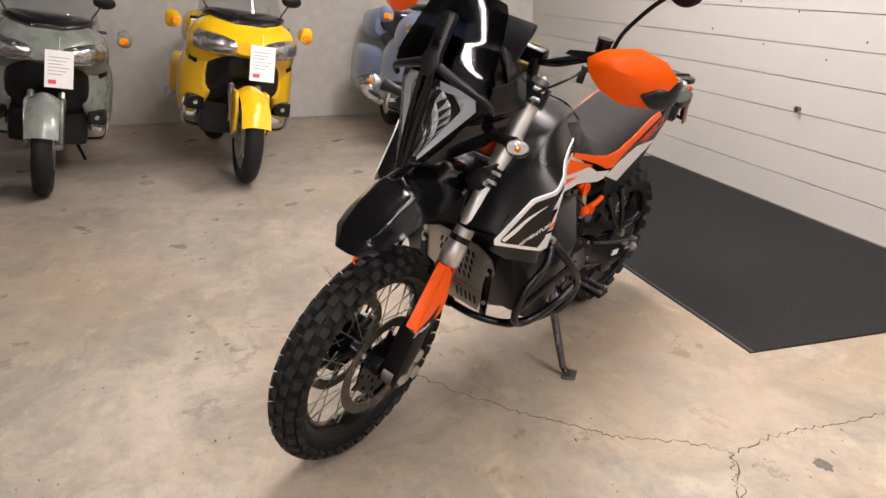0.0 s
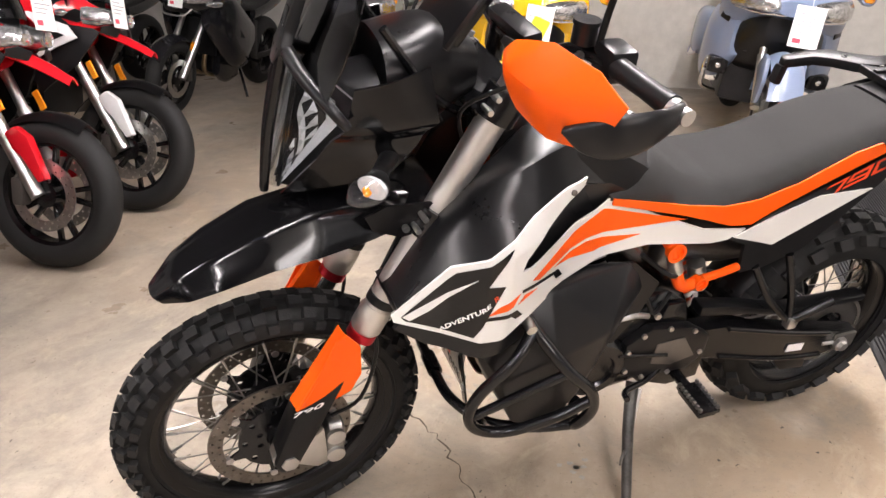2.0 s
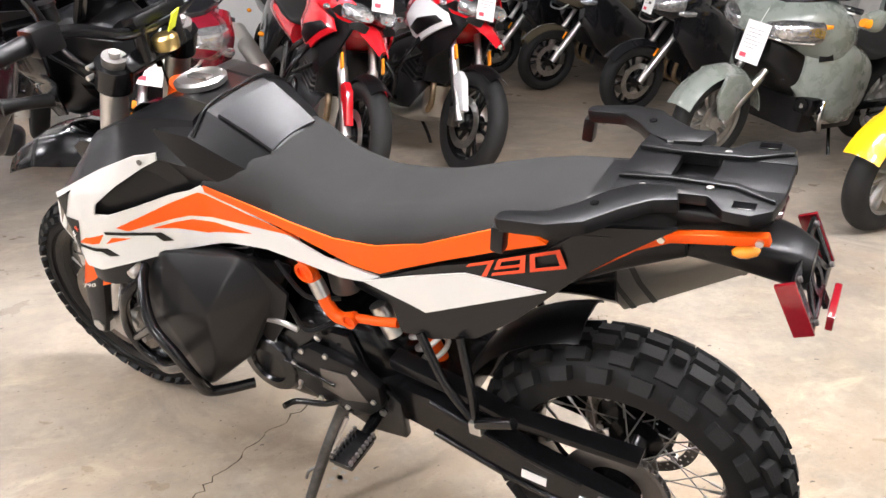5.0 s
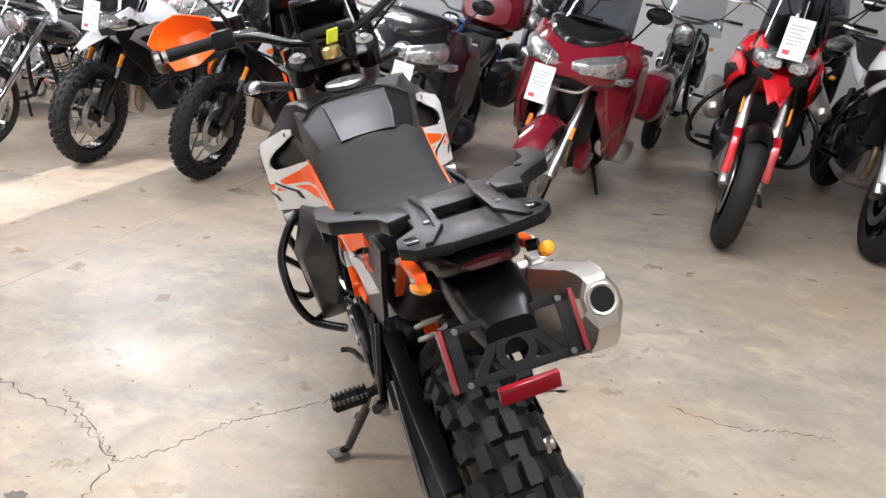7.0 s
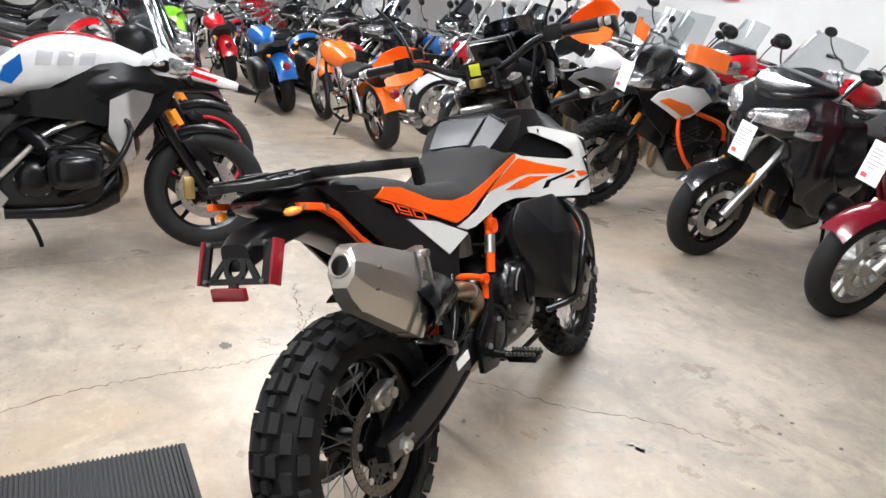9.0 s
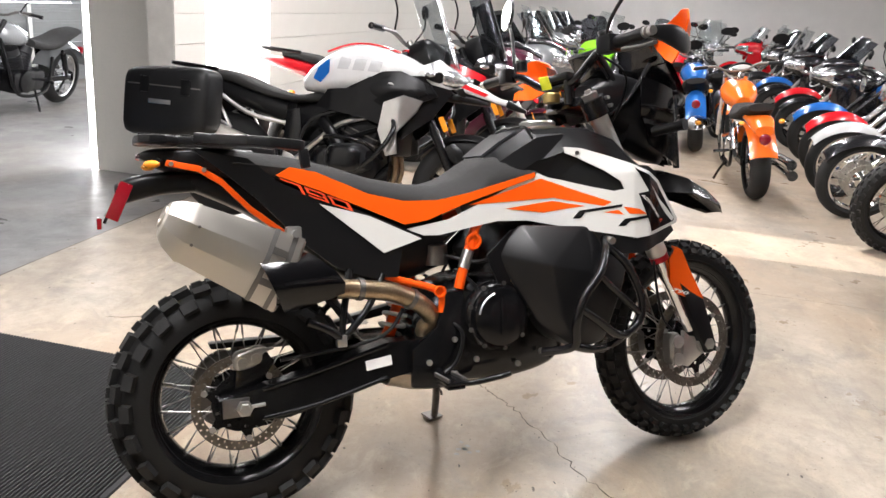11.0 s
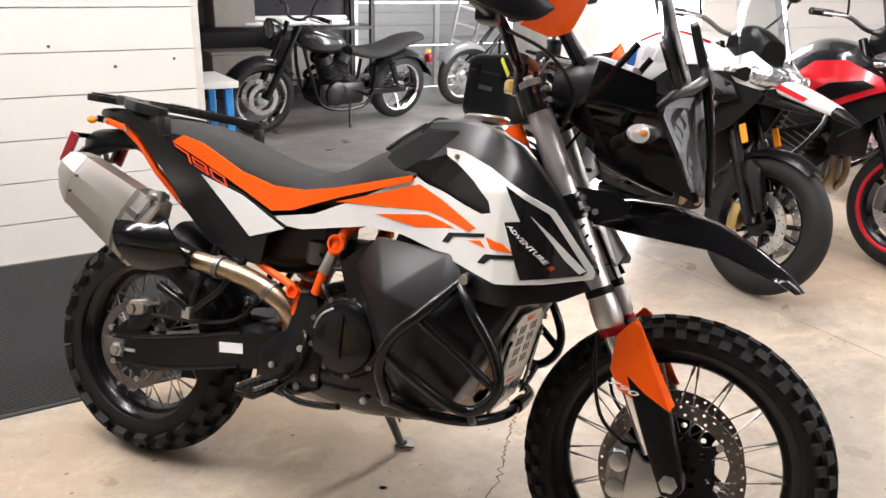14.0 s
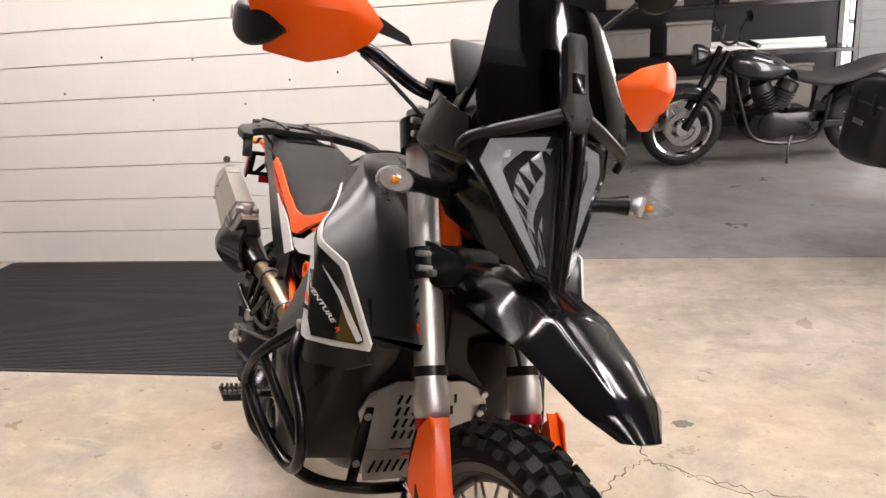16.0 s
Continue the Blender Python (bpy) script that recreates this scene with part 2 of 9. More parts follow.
def shared(key, make, material, sharp=38):
    key = (key, material.name)
    if key not in MESHES:
        MESHES[key] = finish(make(), str(key[0]) if isinstance(key[0], str) else key[0][0], material, sharp)
    return MESHES[key]


def thing(name, m, label, category, group="", kind=""):
    ob = new(name)
    ob.empty_display_size = 0.1
    ob.matrix_basis = m
    return tagged(ob, label, category, group, kind)


def put(bm, m):
    bm.transform(m)
    return bm


def box(x0, x1, y0, y1, z0, z1, bev=0.0, seg=2):
    bm = bmesh.new()
    bmesh.ops.create_cube(bm, size=1.0)
    bm.transform(Matrix.Translation(((x0 + x1) / 2, (y0 + y1) / 2, (z0 + z1) / 2)) @ Matrix.Diagonal((abs(x1 - x0), abs(y1 - y0), abs(z1 - z0), 1)))
    if bev:
        bmesh.ops.bevel(bm, geom=bm.edges[:], offset=bev, segments=seg, affect="EDGES", profile=0.6)
    return bm


def join(*bms):
    out = bmesh.new()
    for b in bms:
        me = bpy.data.meshes.new("joined")
        b.to_mesh(me)
        b.free()
        out.from_mesh(me)
        bpy.data.meshes.remove(me)
    return out


def curve(pts, n=6, closed=False):
    """Points on a smooth line through pts."""
    p = [Vector(q) for q in pts]
    k = len(p)
    out = []
    for i in range(k if closed else k - 1):
        a, b = p[(i - 1) % k] if closed or i else p[0], p[i]
        c, d = p[(i + 1) % k], p[(i + 2) % k] if closed or i + 2 < k else p[-1]
        for j in range(n):
            s = j / n
            out.append(0.5 * (2 * b + (c - a) * s + (2 * a - 5 * b + 4 * c - d) * s * s + (3 * b - a - 3 * c + d) * s ** 3))
    if not closed:
        out.append(p[-1])
    return out


def skin(rings, close_ring=True, cap=True, close_run=False):
    bm = bmesh.new()
    vs = [[bm.verts.new(v) for v in ring] for ring in rings]
    k = len(vs[0])
    for i in range(len(vs) if close_run else len(vs) - 1):
        a, b = vs[i], vs[(i + 1) % len(vs)]
        for j in range(k if close_ring else k - 1):
            bm.faces.new((a[j], a[(j + 1) % k], b[(j + 1) % k], b[j]))
    if cap and close_ring and not close_run:
        bm.faces.new(vs[0])
        bm.faces.new(vs[-1])
    return bm


def tube(pts, r, seg=10, n=5, closed=False, flat=1.0):
    """A bent bar. r: one radius, or one for each of pts; flat squeezes it along z."""
    line = curve(pts, n, closed) if n > 1 and len(pts) > 2 else [Vector(p) for p in pts]
    count = len(line)
    radii = [r] * count
    if not isinstance(r, (int, float)):
        radii = [float(np.interp(i / (count - 1) * (len(r) - 1), range(len(r)), r)) for i in range(count)]
    rings, up = [], None
    for i, p in enumerate(line):
        a = line[i - 1] if i or closed else p
        b = line[(i + 1) % count] if i + 1 < count or closed else p
        d = (b - a).normalized()
        if up is None:
            up = d.orthogonal().normalized()
        up = (up - d * up.dot(d)).normalized()
        side = d.cross(up)
        rings.append([p + (up * math.cos(q) + side * math.sin(q)) * radii[i] for q in (2 * math.pi * s / seg for s in range(seg))])
    if flat != 1.0:
        rings = [[Vector((v.x, v.y, line[i].z + (v.z - line[i].z) * flat)) for v in ring] for i, ring in enumerate(rings)]
    return skin(rings, cap=not closed, close_run=closed)


def rod(a, b, r, seg=12):
    return tube([a, b], r, seg, 1)


def lathe(profile, seg=32, closed=False, cap=True):
    """Turns (radius, height) pairs round the y axis."""
    rings = [[Vector((math.cos(q) * r, h, math.sin(q) * r)) for q in (2 * math.pi * s / seg for s in range(seg))] for r, h in profile]
    return skin(rings, cap=cap and not closed, close_run=closed)


def plate(outline, h0, h1, axis="y", bev=0.0):
    """A flat outline given thickness along an axis."""
    place = {"y": lambda p, h: (p[0], h, p[1]), "z": lambda p, h: (p[0], p[1], h), "x": lambda p, h: (h, p[0], p[1])}[axis]
    bm = bmesh.new()
    lo, hi = ([bm.verts.new(place(p, h)) for p in outline] for h in (h0, h1))
    bm.faces.new(lo)
    bm.faces.new(hi)
    for i in range(len(lo)):
        j = (i + 1) % len(lo)
        bm.faces.new((lo[i], lo[j], hi[j], hi[i]))
    bmesh.ops.recalc_face_normals(bm, faces=bm.faces)
    if bev:
        rim = [e for e in bm.edges if len(e.link_faces) == 2 and e.calc_face_angle(0) > 0.3]
        bmesh.ops.bevel(bm, geom=rim, offset=bev, segments=2, affect="EDGES", profile=0.6)
    bmesh.ops.triangulate(bm, faces=[f for f in bm.faces if len(f.verts) > 4])
    return bm


def sheet(outline, yf, side, thick=0.006, lift=0.0, cut=0.035):
    """A curved panel on one flank: an outline in x and z, laid on the surface y = yf(x, z)."""
    bm = bmesh.new()
    bm.faces.new([bm.verts.new((x, 0, z)) for x, z in outline])
    bm.normal_update()
    bmesh.ops.triangulate(bm, faces=bm.faces[:])
    for _ in range(8):
        long = [e for e in bm.edges if e.calc_length() > cut]
        if not long:
            break
        bmesh.ops.subdivide_edges(bm, edges=long, cuts=1)
        bmesh.ops.triangulate(bm, faces=[f for f in bm.faces if len(f.verts) > 3])
    top = bm.faces[:]
    rim = [e for e in bm.edges if len(e.link_faces) == 1]
    low = bmesh.ops.duplicate(bm, geom=top)
    back = {a: b for a, b in low["vert_map"].items() if isinstance(a, bmesh.types.BMVert)}
    front = [v for f in top for v in f.verts]
    for v in set(front):
        y = yf(v.co.x, v.co.z) + lift
        back[v].co.y = side * (y - thick)
        v.co.y = side * y
    for e in rim:
        a, b = e.verts
        bm.faces.new((a, b, back[b], back[a]))
    return bm


def oval(x, yc, w, z0, z1, p=2.5, n=24):
    """A rounded cross-section at x."""
    zc, h = (z0 + z1) / 2, (z1 - z0) / 2
    ring = []
    for i in range(n):
        q = 2 * math.pi * i / n
        c, s = math.cos(q), math.sin(q)
        ring.append(Vector((x, yc + w * math.copysign(abs(c) ** (2 / p), c), zc + h * math.copysign(abs(s) ** (2 / p), s))))
    return ring


def body(sections, p=2.5, n=24, smooth=4):
    """A body through cross-sections (x, y centre, half width, bottom, top)."""
    if smooth > 1:
        xs = list(range(len(sections)))
        rows = []
        for j in range((len(sections) - 1) * smooth + 1):
            i, f = divmod(j / smooth, 1)
            i = int(i)
            q = [np.array(sections[min(max(i + k, 0), len(sections) - 1)], float) for k in (-1, 0, 1, 2)]
            v = 0.5 * (2 * q[1] + (q[2] - q[0]) * f + (2 * q[0] - 5 * q[1] + 4 * q[2] - q[3]) * f * f + (3 * q[1] - q[0] - 3 * q[2] + q[3]) * f ** 3)
            rows.append(v)
    else:
        rows = sections
    return skin([oval(x, yc, max(w, 0.002), z0, z1, p, n) for x, yc, w, z0, z1 in rows])


def grid(fn, nu, nv, thick=0.004):
    """A thin shell over a grid of points fn(u, v), u and v from 0 to 1."""
    bm = bmesh.new()
    top = [[bm.verts.new(fn(i / nu, j / nv)) for j in range(nv + 1)] for i in range(nu + 1)]
    for i in range(nu):
        for j in range(nv):
            bm.faces.new((top[i][j], top[i + 1][j], top[i + 1][j + 1], top[i][j + 1]))
    bmesh.ops.recalc_face_normals(bm, faces=bm.faces)
    if thick:
        bmesh.ops.solidify(bm, geom=bm.faces[:], thickness=thick)
    return bm


def text_mesh(words, size, depth=0.0006, shear=0.0, bold=0.0):
    data = bpy.data.curves.new("lettering", "FONT")
    data.body, data.size, data.extrude, data.shear, data.offset = words, size, depth, shear, bold
    data.align_x, data.align_y, data.resolution_u = "CENTER", "CENTER", 2
    ob = bpy.data.objects.new("lettering", data)
    me = bpy.data.meshes.new_from_object(ob)
    bpy.data.objects.remove(ob)
    return me


# ---- the building ----
def block_shape(x0, x1):
    """A block with rounded bed edges and thin flush end joints."""
    return plate([(x0 + 0.0001, 0.003), (x1 - 0.0001, 0.003), (x1 - 0.0001, 0.197), (x0 + 0.0001, 0.197)], 0.0, 0.02)


def block_wall(name, a0, a1, b0, b1, height, paint, label, rows_of_blocks=11):
    """A painted block wall: a core that shows in the joints, and single blocks on its hall side up to head height, plain courses above."""
    along = abs(a1 - a0) > abs(b1 - b0)
    length = abs(a1 - a0) if along else abs(b1 - b0)
    wall = tagged(new(name), label, "wall", kind="structure")
    wall.matrix_basis = room(a0, b0) if along else room(a0, b0, 0, -90)
    part("core", box(0, length, 0.012, 0.20, 0, height), JOINT, wall)
    block = shared(("block", "plain"), lambda: block_shape(0.0, 0.4), paint)
    half = shared(("block", "half"), lambda: block_shape(0.0, 0.2), paint)
    for row in range(rows_of_blocks):
        x = 0.0
        if row % 2:
            part("block", half, paint, wall, m=Matrix.Translation((0, 0, row * 0.2)))
            x = 0.2
        while x + 0.2 <= length + 0.01:
            me, step = (block, 0.4) if x + 0.4 <= length + 0.01 else (half, 0.2)
            part("block", me, paint, wall, m=Matrix.Translation((x, 0, row * 0.2)))
            x += step
    rest = [box(0.0, length, 0.0, 0.02, row * 0.2 + 0.003, row * 0.2 + 0.197, 0.003, 1) for row in range(rows_of_blocks, int(height / 0.2))]
    part("upper_courses", join(*rest), paint, wall)
    return wall


def slab(name, a0, a1, b0, b1, z0, z1, material, label, category):
    ob = part(name, box(a0, a1, -b1, -b0, z0, z1), material, None, label, room(0, 0))
    return tagged(ob, category=category, kind="structure")


ground = tagged(part("ground", box(-900, 900, -900, 900, -0.35, -0.02), ASPHALT), "pale worn asphalt outside the building", "ground", kind="structure")
hall_floor = slab("floor_hall", -6.25, 17.0, 0.0, 10.0, -0.3, 0.0, FLOOR, "stained and cracked beige concrete hall floor", "floor")
bay_floor = slab("floor_bay", -2.5, 17.0, -4.8, -0.006, -0.3, -0.004, BAY_FLOOR, "dark grey sealed concrete floor of the garage bay", "floor")
SKY_A, SKY_B = (3.45, 4.15), (1.35, 3.05)     # unseen roof opening, added to let the sun reach the aisle floor
roof = join(box(-6.25, SKY_A[0], -10.0, 4.8, CEIL, CEIL + 0.2), box(SKY_A[1], 17.0, -10.0, 4.8, CEIL, CEIL + 0.2), box(SKY_A[0], SKY_A[1], -SKY_B[0], 4.8, CEIL, CEIL + 0.2), box(SKY_A[0], SKY_A[1], -10.0, -SKY_B[1], CEIL, CEIL + 0.2))
tagged(part("ceiling", roof, CEILING, None, "dark unlit ceiling deck with a skylight", room(0, 0)), category="ceiling", kind="structure")
block_wall("wall_west", -6.2, 0.04, 0.0, 0.0, CEIL, WALL_PAINT, "white-painted concrete block wall with thin joints")
block_wall("wall_north", -6.05, -6.05, 0.0, 10.0, CEIL, WALL_GREY, "pale grey painted block wall behind the touring bikes")
DOORWAY = (2.78, 3.80, 2.15)          # from, to, head height, in the wall beyond the opening
block_wall("wall_west_jamb", 2.36, DOORWAY[0], -0.12, -0.12, CEIL, WALL_PAINT, "white-painted block pier beside the sunlit doorway")
block_wall("wall_west_far", DOORWAY[1], 16.8, -0.12, -0.12, CEIL, WALL_PAINT, "white-painted block wall behind the row of parked bikes")
slab("wall_west_head", DOORWAY[0], DOORWAY[1], -0.32, -0.12, DOORWAY[2], CEIL, WALL_PAINT, "white wall above the doorway", "wall")
# Box added round the doorway's glowing pane, to hide it from the bay.
slab("wall_porch_side", DOORWAY[0] - 0.10, DOORWAY[0], -1.0, -0.322, 0, 2.3, WALL_PAINT, "white side of the glazed porch", "wall")
slab("wall_porch_end", DOORWAY[1], DOORWAY[1] + 0.10, -1.0, -0.322, 0, 2.3, WALL_PAINT, "white side of the glazed porch", "wall")
slab("wall_porch_roof", DOORWAY[0] - 0.10, DOORWAY[1] + 0.10, -1.0, -0.322, 2.304, 2.40, WALL_PAINT, "flat white porch roof", "wall")
slab("wall_east", -6.25, 17.0, 9.8, 10.0, 0, CEIL, WALL_FAR, "plain off-white hall wall", "wall")
slab("wall_south", 16.8, 17.0, -4.8, 9.8, 0, CEIL, WALL_FAR, "plain far off-white hall wall", "wall")
slab("wall_bay_side", -2.5, -2.3, -4.8, -0.2, 0, CEIL, DARK_WALL, "dark painted side wall of the bay", "wall")
slab("wall_bay_pier", -2.3, 2.9, -4.7, -4.5, 0, CEIL, DARK_WALL, "dark rear wall of the bay", "wall")
slab("wall_bay_post", 7.35, 7.85, -4.7, -4.35, 0, CEIL, WALL_GREY, "pale grey post between the doors", "wall")
slab("wall_bay_lintel", 2.9, 13.2, -4.7, -4.5, 3.05, CEIL, WALL_GREY, "pale wall above the doors", "wall")
slab("wall_bay_end", 13.2, 16.8, -4.7, -4.5, 0, CEIL, WALL_GREY, "pale wall beyond the open door", "wall")


def sectional_door():
    """A closed sectional door: wide flat sections with upright stiles."""
    d = tagged(new("door_1"), "closed pale grey sectional garage door with ribbed panels", "garage door", kind="structure")
    d.matrix_basis = room(2.9, -4.45)
    for row in range(6):
        sec = part("section", box(0, 4.45, 0.0, 0.05, row * 0.5 + 0.004, row * 0.5 + 0.496, 0.006, 1), DOOR_GREY, d)
        for rib in range(3):
            part("rib", box(0.02, 4.43, -0.012, -0.001, row * 0.5 + 0.09 + rib * 0.15, row * 0.5 + 0.13 + rib * 0.15, 0.004, 1), DOOR_GREY, sec)
        for s in range(5):
            part("stile", box(s * 1.09, s * 1.09 + 0.07, -0.035, -0.014, row * 0.5 + 0.02, row * 0.5 + 0.48, 0.004, 1), ALLOY, sec)
    for x in (-0.06, 4.45):
        part("track", box(x, x + 0.05, -0.06, 0.03, 0, 3.0, 0.005, 1), ALLOY, d)
    return d


sectional_door()


def open_door():
    d = tagged(new("door_2"), "open roll-up door full of daylight", "garage door", kind="structure")
    d.matrix_basis = room(7.85, -4.5)
    part("curtain_box", box(0, 5.35, -0.25, 0.0, 2.86, 3.04, 0.02), DOOR_GREY, d)
    for x in (0.0, 5.29):
        part("guide_rail", box(x, x + 0.06, -0.05, 0.05, 0, 2.86, 0.006), ALLOY, d)


open_door()
BACKDROP = glow("bright_outdoors", (0.93, 0.97, 1.0), 14.0)
# Glowing pane that stands in for the bright daylight in the doorway.
door_glow = part("backdrop", box(DOORWAY[0] - 0.1, DOORWAY[1] + 0.1, 0.99, 1.04, 0.0, 2.30), glow("sunlit_outdoors", (1.0, 0.98, 0.95), 9.0), None, "overexposed daylight beyond the doorway", room(0, 0))
tagged(door_glow, category="backdrop", kind="structure")
back = part("backdrop", box(5.0, 24.0, 9.0, 9.05, -0.01, 6.0), BACKDROP, None, "overexposed bright daylight outside the door", room(0, 0))
tagged(back, category="backdrop", kind="structure")

# ceiling lamps, out of view, one housing for each place in LAMPS
for la, lb in LAMPS:
    lt = thing("ceiling_light", room(la, lb, CEIL), "long white fluorescent ceiling light", "ceiling light", "ceiling lights")
    part("housing", box(-1.2, 1.2, -0.15, 0.15, -0.11, -0.001, 0.01), WHITE_PLASTIC, lt)
TUBE_GLOW = glow("fluorescent_tube", (1.0, 0.97, 0.92), 4.0)
for la, lb in LAMPS:
    lt = [o for o in scene.objects if o.name.startswith("ceiling_light") and (o.matrix_basis.translation - R(la, lb, CEIL)).length < 0.01][0]
    for y in (-0.075, 0.075):
        part("tube", put(lathe([(0.012, -1.1), (0.016, -1.09), (0.016, 1.09), (0.012, 1.1)], 10), Matrix.Translation((0, y, -0.122)) @ Matrix.Rotation(radians(90), 4, "Z")), TUBE_GLOW, lt)


# ribbed rubber mat
def ribbed_mat(a0, a1, b0, b1):
    bm = bmesh.new()
    w = b1 - b0
    step, n = 0.014, int((b1 - b0) / 0.014)
    prof = []
    for i in range(n):
        y = b0 + 0.02 + (w - 0.04) * i / n
        prof += [(y, 0.0008), (y + step * 0.12, 0.0085), (y + step * 0.52, 0.0085), (y + step * 0.64, 0.0008)]
    prof = [(b0, -0.001), (b0 + 0.004, 0.005), (b0 + 0.02, 0.007)] + prof + [(b1 - 0.02, 0.007), (b1 - 0.004, 0.005), (b1, -0.001)]
    lo = [bm.verts.new((a0, -y, z)) for y, z in prof]
    hi = [bm.verts.new((a1, -y, z)) for y, z in prof]
    for i in range(len(prof) - 1):
        bm.faces.new((lo[i], lo[i + 1], hi[i + 1], hi[i]))
    bm.faces.new(lo)
    bm.faces.new(hi)
    return bm


MAT_RUBBER = mat("black_mat_rubber", (0.021, 0.021, 0.022), 0.55, var=0.25, scale=3.0, bump=0.1, spec=0.42)
rug = part("rubber_mat", ribbed_mat(-3.2, 0.02, 0.02, 1.52), MAT_RUBBER, None, "black ribbed rubber runner mat along the block wall", room(0, 0, 0.001))
tagged(rug, category="mat")


# cracks and saw cuts in the floor
CRACK = mat("crack_shadow", (0.085, 0.065, 0.045), 0.9)
SPOT = mat("oil_spot", (0.12, 0.11, 0.095), 0.55, var=0.4, scale=60)


def floor_line(name, pts, width, label, rough=0.02, seed=1, z=0.0005):
    """A crack: a thin ragged band just over the floor."""
    rng = random.Random(seed)
    line = curve([(x, y, 0) for x, y in pts], 14)
    bm = bmesh.new()
    vs = []
    for i, p in enumerate(line):
        d = (line[min(i + 1, len(line) - 1)] - line[max(i - 1, 0)]).normalized()
        side = Vector((-d.y, d.x, 0))
        p = p + side * rng.uniform(-rough, rough)
        w = width * rng.uniform(0.25, 1.0) * (0.2 if i in (0, len(line) - 1) else 1)
        vs.append((bm.verts.new(p + side * w + Vector((0, 0, z))), bm.verts.new(p - side * w + Vector((0, 0, z)))))
    for a, b in zip(vs, vs[1:]):
        bm.faces.new((a[0], a[1], b[1], b[0]))
    return tagged(part(name, bm, CRACK), label, "crack", "floor cracks", "structure")


def flat(a, b):
    p = R(a, b)
    return p.x, p.y


for a_cut, b_from, b_to in ((1.93, 0.0, 9.8), (2.62, 0.0, 9.8), (8.4, 0.0, 9.8)):
    cut = floor_line("trim", [flat(a_cut, b_from), flat(a_cut, (b_from + b_to) / 2), flat(a_cut, b_to)], 0.0022, "thin straight control joint cut in the concrete", 0.0006, 3)
floor_line("trim", [flat(0.04, 0.0), flat(4.0, 0.0), flat(9.0, 0.0)], 0.005, "dark threshold joint between hall and bay floor", 0.0006, 4)
for pts, seed in (
        ([(1.44, 1.44), (1.29, 1.31), (1.08, 1.12), (0.83, 0.98)], 11),
        ([(0.83, 0.98), (0.66, 1.05), (0.52, 1.14), (0.33, 1.27), (0.10, 1.40), (-0.35, 1.52)], 12),
        ([(0.83, 0.98), (0.86, 0.84), (0.95, 0.70), (0.99, 0.56), (1.02, 0.42), (1.05, 0.16), (1.06, -0.15), (1.14, -0.45), (1.14, -0.70)], 13),
        ([(0.83, 0.98), (0.92, 1.02), (1.02, 1.06), (1.30, 1.20)], 14),
        ([(0.76, -0.77), (0.60, -0.91), (0.54, -1.05), (0.46, -1.20)], 15)):
    floor_line("trim", pts, 0.0035, "thin ragged crack in the concrete", 0.012, seed)


def floor_spot(name, x, y, r, label, material, seed, squash=1.0, turn=0.0):
    """A flat ragged stain on the floor."""
    rng = random.Random(seed)
    bm = bmesh.new()
    ring = []
    for i in range(26):
        q = 2 * math.pi * i / 26
        k = r * rng.uniform(0.6, 1.05)
        v = Matrix.Rotation(turn, 2) @ Vector((math.cos(q) * k, math.sin(q) * k * squash))
        ring.append(bm.verts.new((x + v.x, y + v.y, 0.0004)))
    bm.faces.new(ring)
    bmesh.ops.triangulate(bm, faces=bm.faces[:])
    return tagged(part(name, bm, material), label, "stain", "floor stains", "structure")


floor_spot("trim", 0.72, 1.22, 0.045, "dark oily spot on the concrete", SPOT, 21, 0.6, 0.8)
WASH = mat("grey_patch", (0.30, 0.285, 0.255), 0.35, var=0.3, scale=30)
for k in range(9):
    q = random.Random(31).uniform(0, 6) + k * 0.7
    floor_spot("trim", 0.749 + 0.022 * math.cos(q) * (k % 3), 0.128 + 0.022 * math.sin(q) * (k % 3), 0.010, "cluster of small grey paint flecks", WASH, 40 + k)
for k, (x, y) in enumerate(((1.47, -0.85), (1.43, -0.89), (1.32, -0.86), (1.34, -1.06), (1.25, -1.21), (0.50, -2.12), (0.63, -1.86), (0.58, -1.95))):
    floor_spot("trim", x, y, 0.012, "small dark pit in the concrete", SPOT, 60 + k, 0.8)

SCUFF = mat("brown_grey_scuff", (0.30, 0.262, 0.212), 0.32, var=0.35, scale=24)
scuff_rng = random.Random(12)
for k in range(22):
    q = k / 21
    floor_spot("trim", 0.78 + 0.36 * q + scuff_rng.uniform(-0.05, 0.05) + 0.05 * math.sin(q * 3.1), -0.22 - 0.66 * q + scuff_rng.uniform(-0.03, 0.03), scuff_rng.uniform(0.018, 0.05), "worn brown-grey scuff on the concrete", SCUFF, 90 + k, 0.5, -1.0)

# bolt and holes in the block wall
bolt = part("wall_bolt", put(lathe([(0.001, -0.03), (0.012, -0.03), (0.012, 0.0), (0.02, 0.001), (0.02, 0.008), (0.001, 0.010)], 8), Matrix.Rotation(math.pi, 4, "X")), STEEL_DARK, None, "short rusty bolt stub set in the wall", room(-1.65, 0.022, 0.625))
tagged(bolt, category="bolt")
hole_rng = random.Random(7)
for k in range(10):
    h = part("wall_hole", put(lathe([(0.001, 0.0), (0.006 + 0.004 * hole_rng.random(), 0.0), (0.006, 0.002), (0.001, 0.002)], 8), Matrix.Rotation(math.pi, 4, "X")), CRACK, None, "small dark anchor hole in the wall", room(-0.1 - 0.28 * k, 0.001, 0.9 + 0.35 * hole_rng.random()))
    tagged(h, category="hole", group="anchor holes", kind="structure")


